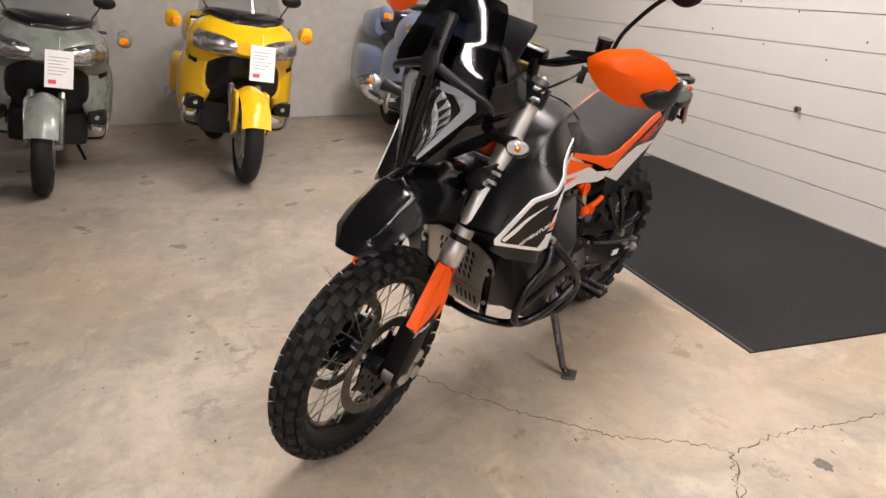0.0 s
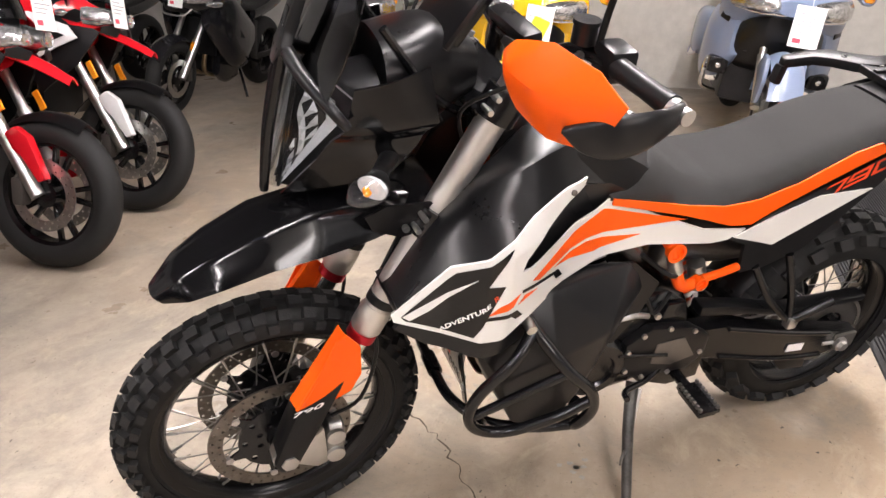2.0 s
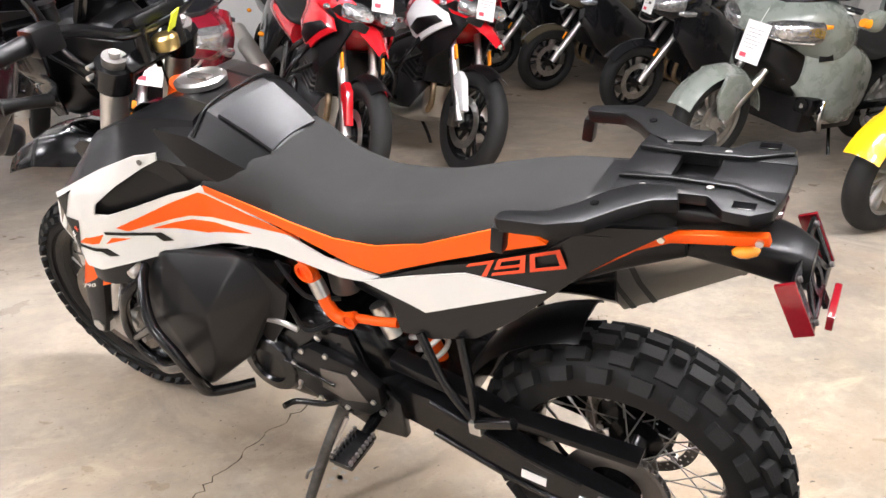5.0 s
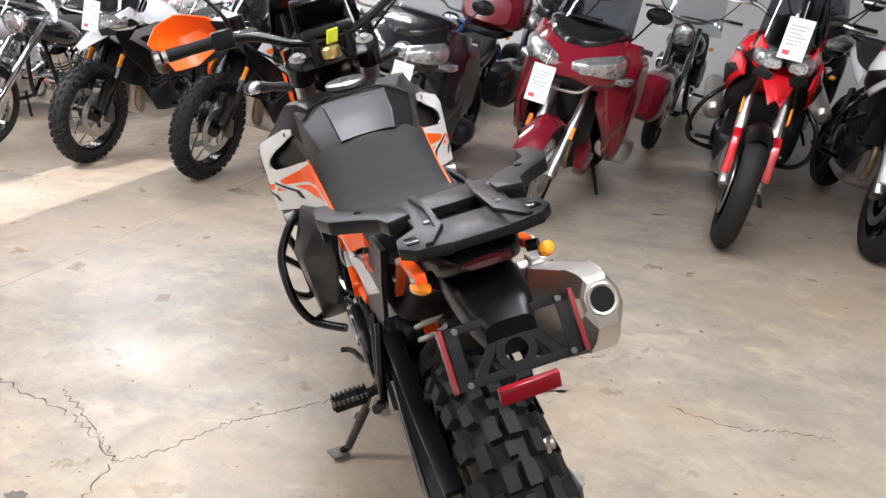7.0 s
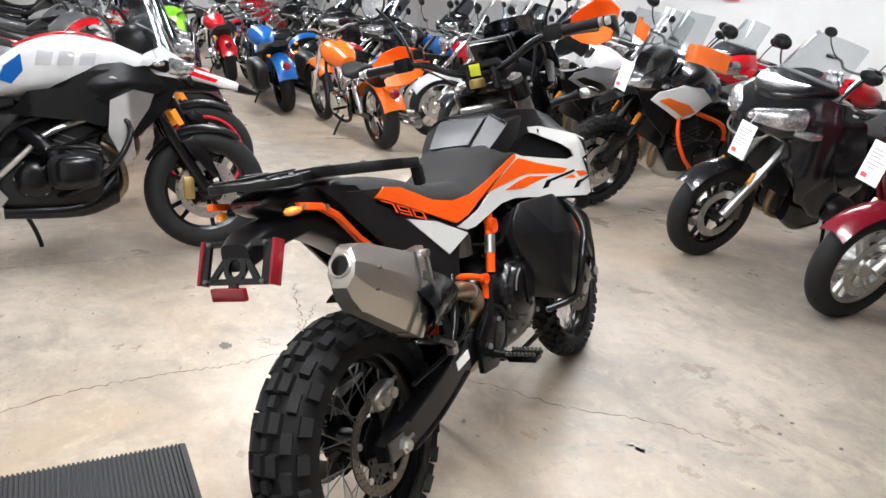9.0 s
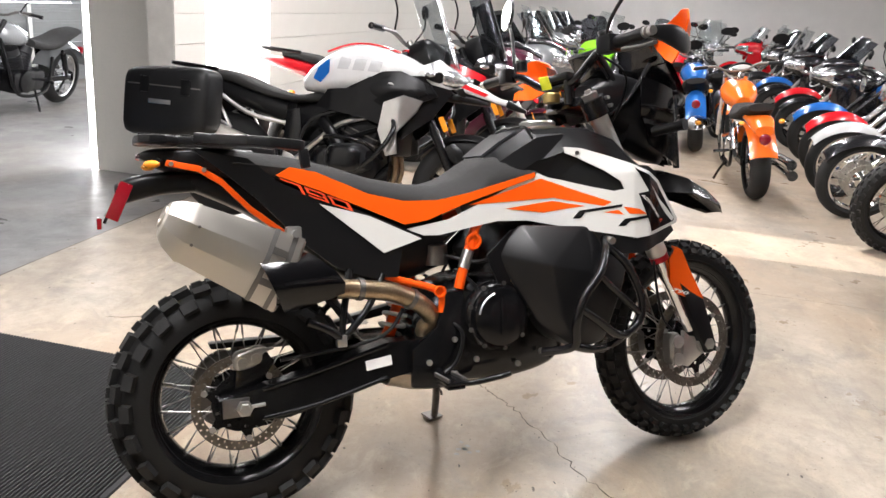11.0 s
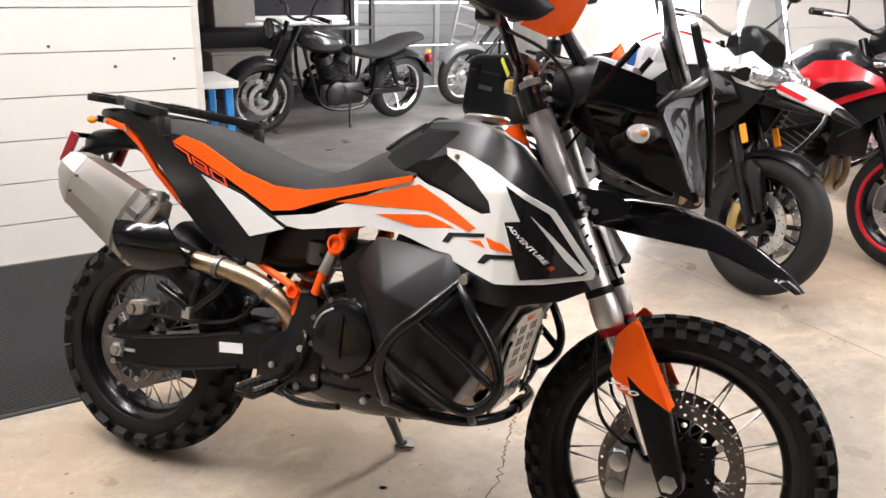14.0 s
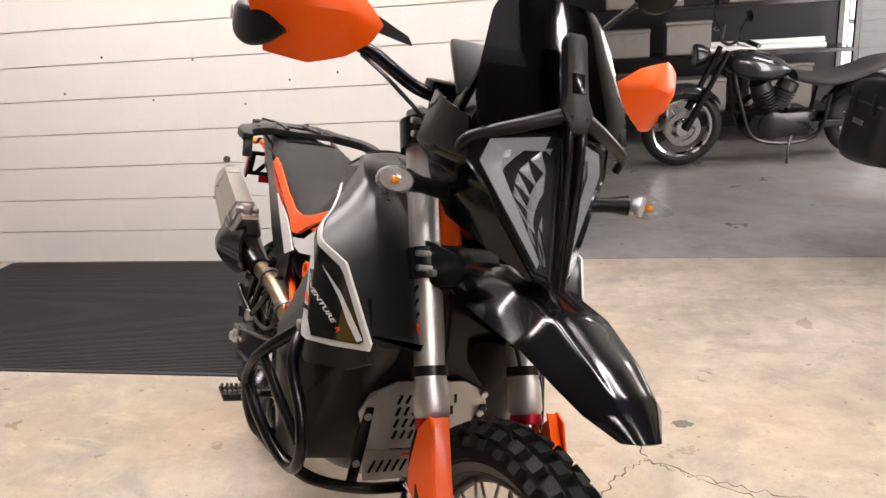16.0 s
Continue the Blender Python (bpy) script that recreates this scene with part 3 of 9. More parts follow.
# shelving and clutter in the bay
def shelf_rack(a, b, width):
    t = thing("shelving_rack", room(a, b), "dark steel shelving with boxes and white tubes", "shelving")
    for x in (0.0, width - 0.05):
        for y in (-0.02, 0.48):
            part("post", box(x, x + 0.05, y, y + 0.05, 0, 2.1, 0.004, 1), BLACK_STEEL, t)
    for z in (0.25, 0.78, 1.22, 1.75):
        part("shelf", box(0.0, width, -0.02, 0.53, z, z + 0.04, 0.004, 1), BLACK_STEEL, t)
    return t


shelf_rack(0.15, -3.55, 2.6)
TUBE_WHITE = mat("white_tube", (0.75, 0.75, 0.73), 0.4)
for k in range(5):
    tb = part("tube", put(lathe([(0.02, -0.55), (0.024, -0.545), (0.024, 0.545), (0.02, 0.55)], 12), Matrix.Rotation(radians(90), 4, "Z")), TUBE_WHITE, None, "long white tube lying on the shelf", room(1.95, -3.55 + 0.055 * (k % 3) - 0.20, 0.845 + 0.046 * (k // 3)))
    tagged(tb, category="tube", group="shelf tubes")
BOX_CARD = mat("grey_box", (0.22, 0.20, 0.18), 0.8)
for k, (x, z, w, h) in enumerate(((0.25, 0.29, 0.5, 0.36), (0.9, 0.29, 0.6, 0.30), (1.7, 0.29, 0.55, 0.40), (0.3, 0.82, 0.5, 0.25), (0.95, 0.82, 0.4, 0.30), (0.4, 1.26, 0.7, 0.28), (1.5, 1.26, 0.6, 0.33))):
    bx = part("storage_box", join(box(0, w, -0.18, 0.18, 0, h - 0.03, 0.008, 1), box(-0.01, w + 0.01, -0.19, 0.19, h - 0.03, h, 0.006, 1)), BOX_CARD, None, "plain grey lidded storage box on the shelf", room(0.15 + x, -3.80, z))
    tagged(bx, category="box", group="storage boxes")
bench = thing("work_stand", room(0.10, -0.62), "small bench with a blue steel leg and white top", "stand")
BLUE_STEEL = mat("blue_steel", (0.02, 0.22, 0.55), 0.4)
for x, y in ((0, 0), (0.22, 0), (0, 0.4), (0.22, 0.4)):
    part("leg", box(x, x + 0.045, y, y + 0.045, 0, 0.70, 0.004, 1), BLUE_STEEL, bench)
part("top", box(-0.03, 0.295, -0.03, 0.475, 0.70, 0.74, 0.006), WHITE_PLASTIC, bench)
ramp = thing("loading_ramp", room(4.2, -4.05), "aluminium ladder ramp leaning on the garage door", "ramp")
for y in (0.0, 0.32):
    part("rail", put(box(-0.02, 0.02, y, y + 0.03, 0, 1.05, 0.004, 1), pose(0, 0, 0, 14, 0, 0)), ALLOY, ramp, m=pose(0, 0, 0, 0, 0, 90))
for k in range(5):
    part("rung", put(box(-0.015, 0.015, 0.03, 0.32, 0.12 + 0.2 * k, 0.15 + 0.2 * k, 0.003, 1), pose(0, 0, 0, 14, 0, 0)), ALLOY, ramp, m=pose(0, 0, 0, 0, 0, 90))
# posters far off
for a, b, z, w, h, colour, words in ((8.6, 9.78, 1.75, 1.1, 0.4, (0.30, 0.22, 0.15), "brown framed picture on the far wall"), (6.2, 9.78, 1.8, 0.32, 0.5, (0.75, 0.08, 0.10), "red hanging banner on the wall")):
    ps = part("poster", box(-w / 2, w / 2, 0.0, 0.02, -h / 2, h / 2, 0.004), mat("poster_%d" % int(a), colour, 0.6, var=0.35, scale=12), None, words, room(a, b, z))
    tagged(ps, category="poster")


# ---- the adventure motorcycle ----
LEAN = 14.5


def interp(xs, ys):
    return lambda v: float(np.interp(v, xs, ys))


FLANK = interp([0.0, 0.4, 0.5, 0.7, 0.87, 0.958, 1.06, 1.13, 1.18, 1.24, 1.34], [0.12, 0.13, 0.14, 0.15, 0.162, 0.190, 0.252, 0.289, 0.293, 0.258, 0.226])


def flank(x, z):
    """Half the width of the bodywork at a place on its side."""
    return FLANK(x) - max(0.0, z - 0.93) * max(0.0, min(1.0, (x - 0.97) / 0.12)) * 0.45


def flank_text(name, words, size, material, parent, x, z, angle, side, lift, wide=1.0, tall=1.0, surface=flank):
    """Slanted lettering that follows a curved side panel."""
    me = text_mesh(words, size, depth=0.0, shear=0.3, bold=0.0005)
    me.materials.clear()
    me.materials.append(material)
    c, s_ = math.cos(radians(angle)), math.sin(radians(angle))
    for v in me.vertices:
        tx, tz = v.co.x * wide, v.co.y * tall
        px, pz = x - side * (tx * c - tz * s_), z + tx * s_ + tz * c
        v.co = (px, side * (surface(px, pz) + lift), pz)
    ob = new(name, me)
    ob.parent = parent
    return ob


bike = thing("adventure_motorcycle", pose(0, 0, 0.004, -LEAN), "orange, white and black adventure motorcycle leaning on its side stand", "motorcycle")


def knob_tyre(r, half, rows, steps, depth):
    """Knobbly tread: blocks in staggered rows on a round carcass. rows: (angle across, half width, half length, phase)."""
    bm = bmesh.new()
    rc = r - depth - half
    for across, hw, hl, phase in rows:
        for i in range(steps):
            mid = 2 * math.pi * (i + phase) / steps
            cross = []
            for da, rr in ((-hw, 0.0), (hw, 0.0), (hw * 0.86, depth), (-hw * 0.86, depth)):
                q = across + da
                crown = half * 1.06
                rad = rc + half * 0.0 + math.cos(q) * (crown + rr) - 0.004
                cross.append((rad, math.sin(q) * (crown + rr)))
            quads = []
            for end in (-1, 1):
                vs = []
                for k, (rad, y) in enumerate(cross):
                    ang = mid + end * hl * (1.0 if k < 2 else 0.86)
                    vs.append(bm.verts.new((math.cos(ang) * rad, y, math.sin(ang) * rad)))
                quads.append(vs)
            a, b = quads
            for f in ((a[0], a[1], a[2], a[3]), (b[3], b[2], b[1], b[0]), (a[2], a[1], b[1], b[2]), (a[0], a[3], b[3], b[0]), (a[3], a[2], b[2], b[3])):
                bm.faces.new(f)
    return bm


def carcass(r, half, rim, depth):
    rc = r - depth - half
    prof = [(rim - 0.012, half * 0.62), (rim, half * 0.72), (rim + 0.012, half * 0.86)]
    prof += [(rc + math.cos(q) * half, math.sin(q) * half) for q in (radians(d) for d in (100, 85, 68, 50, 34, 17, 0, -17, -34, -50, -68, -85, -100))]
    prof += [(rim + 0.012, -half * 0.86), (rim, -half * 0.72), (rim - 0.012, -half * 0.62)]
    return lathe(prof, 72, cap=False)


def drilled_disc(r0, r1, thick, cells, rows=3):
    """A brake disc with real drilled holes."""
    bm = bmesh.new()
    edges = [r0 + (r1 - r0) * k / rows for k in range(rows + 1)]
    for k in range(rows):
        ra, rb = edges[k], edges[k + 1]
        for i in range(cells):
            off = 0.5 * (k % 2)
            t0, t1 = 2 * math.pi * (i + off) / cells, 2 * math.pi * (i + 1 + off) / cells
            tm, rm, hr = (t0 + t1) / 2, (ra + rb) / 2, (rb - ra) * 0.23
            outer = [(ra, t0), (ra, tm), (ra, t1), (rm, t1), (rb, t1), (rb, tm), (rb, t0), (rm, t0)]
            inner = [(rm + hr * math.cos(q), tm + hr * math.sin(q) / rm) for q in (radians(d) for d in (225, 180, 135, 90, 45, 0, 315, 270))]
            rings = []
            for h in (-thick / 2, thick / 2):
                rings.append(([bm.verts.new((math.cos(t) * r, h, math.sin(t) * r)) for r, t in outer], [bm.verts.new((math.cos(t) * r, h, math.sin(t) * r)) for r, t in inner]))
            for o, n in rings:
                for j in range(8):
                    bm.faces.new((o[j], o[(j + 1) % 8], n[(j + 1) % 8], n[j]))
            for j in range(8):
                bm.faces.new((rings[0][1][j], rings[0][1][(j + 1) % 8], rings[1][1][(j + 1) % 8], rings[1][1][j]))
            for j in ((0, 1) if k == 0 else ()):
                bm.faces.new((rings[0][0][j], rings[0][0][j + 1], rings[1][0][j + 1], rings[1][0][j]))
            for j in ((4, 5) if k == rows - 1 else ()):
                bm.faces.new((rings[0][0][j], rings[0][0][j + 1], rings[1][0][j + 1], rings[1][0][j]))
    bmesh.ops.remove_doubles(bm, verts=bm.verts[:], dist=0.00002)
    return bm


def spoked_wheel(name, centre, r, half, rim, rows, steps, depth, hub_half, discs, turn=0.0):
    """Wheel with a black rim, wire spokes, hub, drilled discs and a knobbly tyre."""
    w = part(name, lathe([(rim - 0.030, -0.010), (rim - 0.030, 0.010), (rim - 0.022, half * 0.45), (rim - 0.004, half * 0.74), (rim + 0.006, half * 0.80), (rim + 0.004, half * 0.66), (rim - 0.012, half * 0.4),
                          (rim - 0.012, -half * 0.4), (rim + 0.004, -half * 0.66), (rim + 0.006, -half * 0.80), (rim - 0.004, -half * 0.74), (rim - 0.022, -half * 0.45)], 72, closed=True), BLACK_STEEL, bike, "black rim", pose(*centre, 0, turn, 0))
    part("tyre", carcass(r, half, rim, depth), RUBBER_SIDE, w)
    part("tread", knob_tyre(r, half, rows, steps, depth), RUBBER, w, "chunky block tread", sharp=25)
    part("hub", lathe([(0.016, -hub_half - 0.03), (0.030, -hub_half - 0.028), (0.034, -hub_half), (0.062, -hub_half + 0.004), (0.062, -hub_half + 0.012), (0.034, -hub_half + 0.024), (0.030, 0),
                       (0.034, hub_half - 0.024), (0.062, hub_half - 0.012), (0.062, hub_half - 0.004), (0.034, hub_half), (0.030, hub_half + 0.028), (0.016, hub_half + 0.03)], 32), BLACK_STEEL, w)
    spoke = {}
    for s in (1, -1):
        a, b = Vector((0.056, s * (hub_half - 0.008), 0.0)), Vector((math.cos(0.42) * (rim - 0.028), s * 0.008, math.sin(0.42) * (rim - 0.028)))
        m = (b - a).normalized()
        spoke[s] = finish(join(rod(a, b, 0.0018, 6), rod(b - m * 0.028, b + m * 0.004, 0.0034, 6)), "spoke", SPOKE_STEEL)
        spoke[s, -1] = finish(put(join(rod(a, b, 0.0018, 6), rod(b - m * 0.028, b + m * 0.004, 0.0034, 6)), Matrix.Diagonal((1, 1, -1, 1))), "spoke", SPOKE_STEEL)
    for i in range(9):
        for s in (1, -1):
            base = i * 40 + (20 if s < 0 else 0)
            part("spoke", spoke[s], SPOKE_STEEL, w, m=pose(0, 0, 0, 0, base, 0))
            part("spoke", spoke[s, -1], SPOKE_STEEL, w, m=pose(0, 0, 0, 0, base + 10, 0))
    for y, rad in discs:
        d = put(drilled_disc(rad * 0.80, rad, 0.005, 36, 2), Matrix.Translation((0, y, 0)))
        part("brake_disc", d, DISC_STEEL, w, "drilled steel brake disc")
        part("disc_carrier", put(drilled_disc(0.034, rad * 0.60, 0.006, 9, 2), Matrix.Translation((0, y, 0))), BLACK_STEEL, w)
        for i in range(6):
            q = Matrix.Rotation(radians(60 * i + 20), 4, "Y")
            part("disc_tab", put(plate([(rad * 0.58, -0.016), (rad * 0.70, -0.009), (rad * 0.76, -0.007), (rad * 0.76, 0.007), (rad * 0.70, 0.009), (rad * 0.58, 0.016)], y - 0.0025, y + 0.0025), q), BLACK_STEEL, w)
            part("disc_bobbin", put(rod((rad * 0.775, y - 0.006, 0), (rad * 0.775, y + 0.006, 0), 0.0085, 12), q), ALLOY, w)
    return w


FW, RW = (1.528, 0.0, 0.350), (0.0, 0.0, 0.335)
front_rows = [(0.22, 0.19, 0.048, 0.0), (-0.22, 0.19, 0.048, 0.5), (0.70, 0.20, 0.046, 0.5), (-0.70, 0.20, 0.046, 0.0), (1.14, 0.16, 0.040, 0.0), (-1.14, 0.16, 0.040, 0.5)]
front_wheel = spoked_wheel("front_wheel", FW, 0.350, 0.047, 0.267, front_rows, 40, 0.015, 0.055, ((0.066, 0.160), (-0.066, 0.160)))
rear_rows = [(0.20, 0.15, 0.078, 0.0), (-0.20, 0.15, 0.078, 0.0), (0.0, 0.10, 0.046, 0.5), (0.56, 0.145, 0.080, 0.45), (-0.56, 0.145, 0.080, 0.45), (0.98, 0.17, 0.082, 0.0), (-0.98, 0.17, 0.082, 0.0)]
rear_wheel = spoked_wheel("rear_wheel", RW, 0.337, 0.075, 0.228, rear_rows, 22, 0.019, 0.060, ((-0.088, 0.130),))
part("sprocket", put(lathe([(0.060, 0.088), (0.108, 0.088), (0.112, 0.091), (0.108, 0.094), (0.060, 0.094)], 42, closed=True), Matrix.Identity(4)), STEEL_DARK, rear_wheel, "steel chain sprocket")


# fork and front end
fixed = set(bike.children) - {front_wheel}
FORK_A, FORK_B = Vector((1.098, 0, 1.165)), Vector((1.510, 0, 0.352))
FORK_D = (FORK_B - FORK_A).normalized()


def on_fork(z, y=0.0, off=0.0):
    """A point on the fork's line at height z, off metres ahead of it."""
    f = (z - FORK_A.z) / (FORK_B.z - FORK_A.z)
    p = FORK_A.lerp(FORK_B, f)
    return p + Vector((-FORK_D.z, 0, FORK_D.x)) * off + Vector((0, y, 0))


for s in (1, -1):
    y = s * 0.103
    part("fork_tube", rod(on_fork(1.16, y), on_fork(0.70, y), 0.0295, 28), FORK_SILVER, bike, "silver anodised upper fork tube")
    part("fork_step", tube([on_fork(0.715, y), on_fork(0.70, y), on_fork(0.665, y), on_fork(0.655, y)], [0.031, 0.033, 0.033, 0.027], 28, 1), FORK_SILVER, bike)
    part("fork_slider", rod(on_fork(0.66, y), on_fork(0.40, y), 0.024, 24), CHROME, bike)
    part("dust_seal", rod(on_fork(0.657, y), on_fork(0.640, y), 0.031, 24), mat("red_anodised", (0.45, 0.02, 0.03), 0.3, 0.8), bike, "dark red dust seal")
    cap = part("fork_cap", rod(on_fork(1.16, y), on_fork(1.178, y), 0.026, 24), STEEL_DARK, bike)
    part("adjuster", rod(on_fork(1.178, y), on_fork(1.188, y), 0.011, 12), ALLOY, cap)
    for z in (1.135, 0.905):
        ring = part("fork_clamp", rod(on_fork(z + 0.026, y), on_fork(z - 0.026, y), 0.040, 24), BLACK_STEEL, bike)
        for dz in (0.012, -0.012):
            c = on_fork(z + dz, y + s * 0.006, 0.036)
            part("clamp_bolt", rod(c, c + Vector((0, s * 0.032, 0)), 0.006, 8), ALLOY, ring)
    part("fork_strap", rod(on_fork(0.738, y), on_fork(0.722, y), 0.0325, 24), BLACK_PLASTIC, bike)
    # slashes and a red mark on the tube
    outer = Vector((0, s * 0.0302, 0))
    for k in range(3):
        c = on_fork(0.862 - k * 0.022, y)
        part("fork_decal", put(plate([(-0.004, -0.018), (0.002, -0.018), (0.006, 0.018), (0.0, 0.018)], -0.0006, 0.0006), Matrix.Translation(c + outer + Vector((0.006, 0, 0))) @ pose(0, 0, 0, 0, 30, 0)), BLACK_PLASTIC, bike)
    c = on_fork(0.795, y)
    part("fork_mark", put(plate([(-0.008, -0.016), (-0.002, -0.016), (0.0, 0.0), (0.010, 0.004), (0.006, 0.018), (-0.006, 0.018)], -0.0006, 0.0006), Matrix.Translation(c + outer + Vector((0.004, 0, 0))) @ pose(0, 0, 0, 0, 30, 0)), RED_TEXT, bike)
    # lower leg, guard and axle clamp
    gy = interp([0.3, 0.45, 0.7], [0.145, 0.150, 0.140])
    guard = [(1.374, 0.645), (1.403, 0.683), (1.424, 0.672), (1.455, 0.602), (1.510, 0.505), (1.500, 0.493), (1.445, 0.510), (1.394, 0.530), (1.371, 0.570)]
    part("fork_guard", sheet(guard, lambda x, z: gy(z) - 0.8 * (x - 1.44) ** 2, s, 0.005), ORANGE, bike, "orange plastic fork guard")
    part("guard_front", grid(lambda u, v: Vector((1.402 + 0.104 * v + 0.010 * math.sin(u * 1.57), s * (gy(0.7 - 0.19 * v) - 0.034 * u), 0.680 - 0.172 * v + 0.006 * u)), 6, 6, 0.003), ORANGE, bike)
    flank_text("guard_number", "790", 0.026, PAPER, bike, 1.490 if s > 0 else 1.402, 0.504 if s > 0 else 0.537, -17 if s < 0 else 17, s, 0.0040, 1.75, 0.62, surface=lambda x, z: gy(z) - 0.8 * (x - 1.44) ** 2)
    leg = [(1.402, 0.572), (1.452, 0.535), (1.508, 0.505), (1.545, 0.40), (1.562, 0.345), (1.548, 0.318), (1.515, 0.318), (1.468, 0.42)]
    part("fork_shoe", plate([p for p in leg], s * 0.088, s * 0.150, bev=0.012), BLACK_PLASTIC, bike, "black plastic lower leg guard")
    part("axle_lug", put(lathe([(0.020, -0.02), (0.034, -0.018), (0.034, 0.018), (0.020, 0.02)], 24), Matrix.Translation((1.528, s * 0.118, 0.350))), ALLOY, bike)
    part("axle_nut", put(lathe([(0.010, 0), (0.020, 0.001), (0.020, 0.016), (0.012, 0.018)], 6), Matrix.Translation((1.528, s * 0.138, 0.350)) @ Matrix.Rotation(0 if s > 0 else math.pi, 4, "X")), ALLOY, bike)
    # brake caliper behind the leg
    cal = part("brake_caliper", body([(1.393, s * 0.092, 0.018, 0.305, 0.375), (1.402, s * 0.092, 0.027, 0.286, 0.392), (1.430, s * 0.092, 0.027, 0.286, 0.392), (1.442, s * 0.092, 0.018, 0.305, 0.375)], 4.0, 24, 1), mat("cast_caliper_grey", (0.36, 0.35, 0.33), 0.38, 1.0), bike, "radial four-piston brake caliper", sharp=40)
    for z in (0.305, 0.365):
        part("piston_cap", put(lathe([(0.004, 0), (0.021, 0.001), (0.021, 0.010), (0.012, 0.013)], 20), Matrix.Translation((1.418, s * 0.117, z)) @ Matrix.Rotation(0 if s > 0 else math.pi, 4, "X")), ALLOY, cal)
    part("caliper_bracket", plate([(1.435, 0.285), (1.46, 0.275), (1.53, 0.318), (1.548, 0.345), (1.52, 0.372), (1.47, 0.378), (1.445, 0.40)], s * 0.104, s * 0.122, bev=0.004), ALLOY, bike, "cast alloy caliper bracket")
    part("brake_hose", tube([(1.42, s * 0.09, 0.40), (1.36, s * 0.11, 0.46), (1.33, s * 0.115, 0.60), (1.34, s * 0.09, 0.72), (1.27, s * 0.06, 0.86)], 0.0045, 8), BLACK_PLASTIC, bike)
for z, x0, x1 in ((1.135, -0.05, 0.05), (0.905, -0.045, 0.055)):
    c = on_fork(z)
    part("triple_clamp", put(box(x0, x1, -0.10, 0.10, -0.020, 0.020, 0.008), Matrix.Translation(c) @ pose(0, 0, 0, 0, 27.5, 0)), BLACK_STEEL, bike)

part("frame_head", join(rod((1.035, 0, 1.075), (1.125, 0, 0.915), 0.030, 18), tube([(1.09, 0.03, 1.0), (1.06, 0.09, 0.90), (0.99, 0.13, 0.79)], 0.019, 10), tube([(1.09, -0.03, 1.0), (1.06, -0.09, 0.90), (0.99, -0.13, 0.79)], 0.019, 10)), ORANGE_STEEL, bike, "orange steering head and frame tubes")

# high front fender
FEN_X = [1.20, 1.27, 1.35, 1.45, 1.55, 1.64, 1.70, 1.745]
FEN_Z = interp(FEN_X, [0.905, 0.930, 0.945, 0.943, 0.917, 0.872, 0.835, 0.790])
FEN_W = interp(FEN_X, [0.055, 0.072, 0.086, 0.098, 0.103, 0.094, 0.078, 0.040])
FEN_D = interp(FEN_X, [0.03, 0.05, 0.075, 0.080, 0.060, 0.042, 0.028, 0.006])


def fender_point(u, v):
    x = 1.20 + 0.545 * u
    q = 2 * v - 1
    z = FEN_Z(x) - FEN_D(x) * abs(q) ** 2.6
    z += 0.007 * math.exp(-((abs(q) - 0.55) / 0.10) ** 2) * min(1, max(0, (u - 0.25) * 4)) * min(1, (1 - u) * 5)
    return Vector((x - 0.02 * abs(q) ** 3 * u, FEN_W(x) * q + 0.02 * u, z))


part("front_fender", grid(fender_point, 36, 28, 0.0035), GLOSS_BLACK, bike, "high black plastic beak fender", sharp=55)
for s in (1, -1):
    part("fender_cheek", sheet([(1.165, 0.938), (1.24, 0.955), (1.32, 0.952), (1.36, 0.930), (1.345, 0.900), (1.29, 0.880), (1.22, 0.900)], lambda x, z: 0.122 - (x - 1.20) * 0.14, s, 0.005), BLACK_PLASTIC, bike)
    part("fender_bolt", rod((1.285, s * 0.112, 0.905), (1.285, s * 0.122, 0.905), 0.007, 10), ALLOY, bike)

steered = [o for o in bike.children if o not in fixed]

# tower: head lamp, cheeks, screen
A_TOP, A_BOT = Vector((1.462, 0, 1.200)), Vector((1.508, 0, 0.958))


def lamp_point(u, v, s, lift=0.0):
    """A place on the head lamp: u from the ridge outward, v downward."""
    ridge = A_TOP.lerp(A_BOT, v)
    edge = Vector((float(np.interp(v, [0, 0.28, 1], [1.398, 1.402, 1.488])), s * float(np.interp(v, [0, 0.28, 1], [0.118, 0.122, 0.026])), float(np.interp(v, [0, 0.28, 1], [1.172, 1.128, 0.962]))))
    n = Vector((0.86, s * 0.48, 0.12)).normalized()
    return ridge.lerp(edge, u) + n * lift


def lamp_patch(pts, s, lift, thick, material, name, parent, label=""):
    bm = bmesh.new()
    bm.faces.new([bm.verts.new(lamp_point(u, v, s, lift)) for u, v in pts])
    bmesh.ops.triangulate(bm, faces=bm.faces[:])
    bmesh.ops.solidify(bm, geom=bm.faces[:], thickness=thick)
    return part(name, bm, material, parent, label, sharp=20)


housing = bmesh.new()
for s in (1, -1):
    g = grid(lambda u, v: lamp_point(u * 1.14, v * 1.02 - 0.02, s, -0.014), 8, 8, 0.006)
    me = bpy.data.meshes.new("tmp")
    g.to_mesh(me)
    g.free()
    housing.from_mesh(me)
    bpy.data.meshes.remove(me)
lamp = part("headlight", housing, BLACK_PLASTIC, bike, "split vertical LED headlight in a black housing")
part("lamp_back", body([(1.26, 0, 0.09, 1.02, 1.20), (1.34, 0, 0.11, 0.985, 1.18), (1.40, 0, 0.085, 0.965, 1.16), (1.44, 0, 0.03, 0.96, 1.10)], 2.2), BLACK_PLASTIC, lamp)
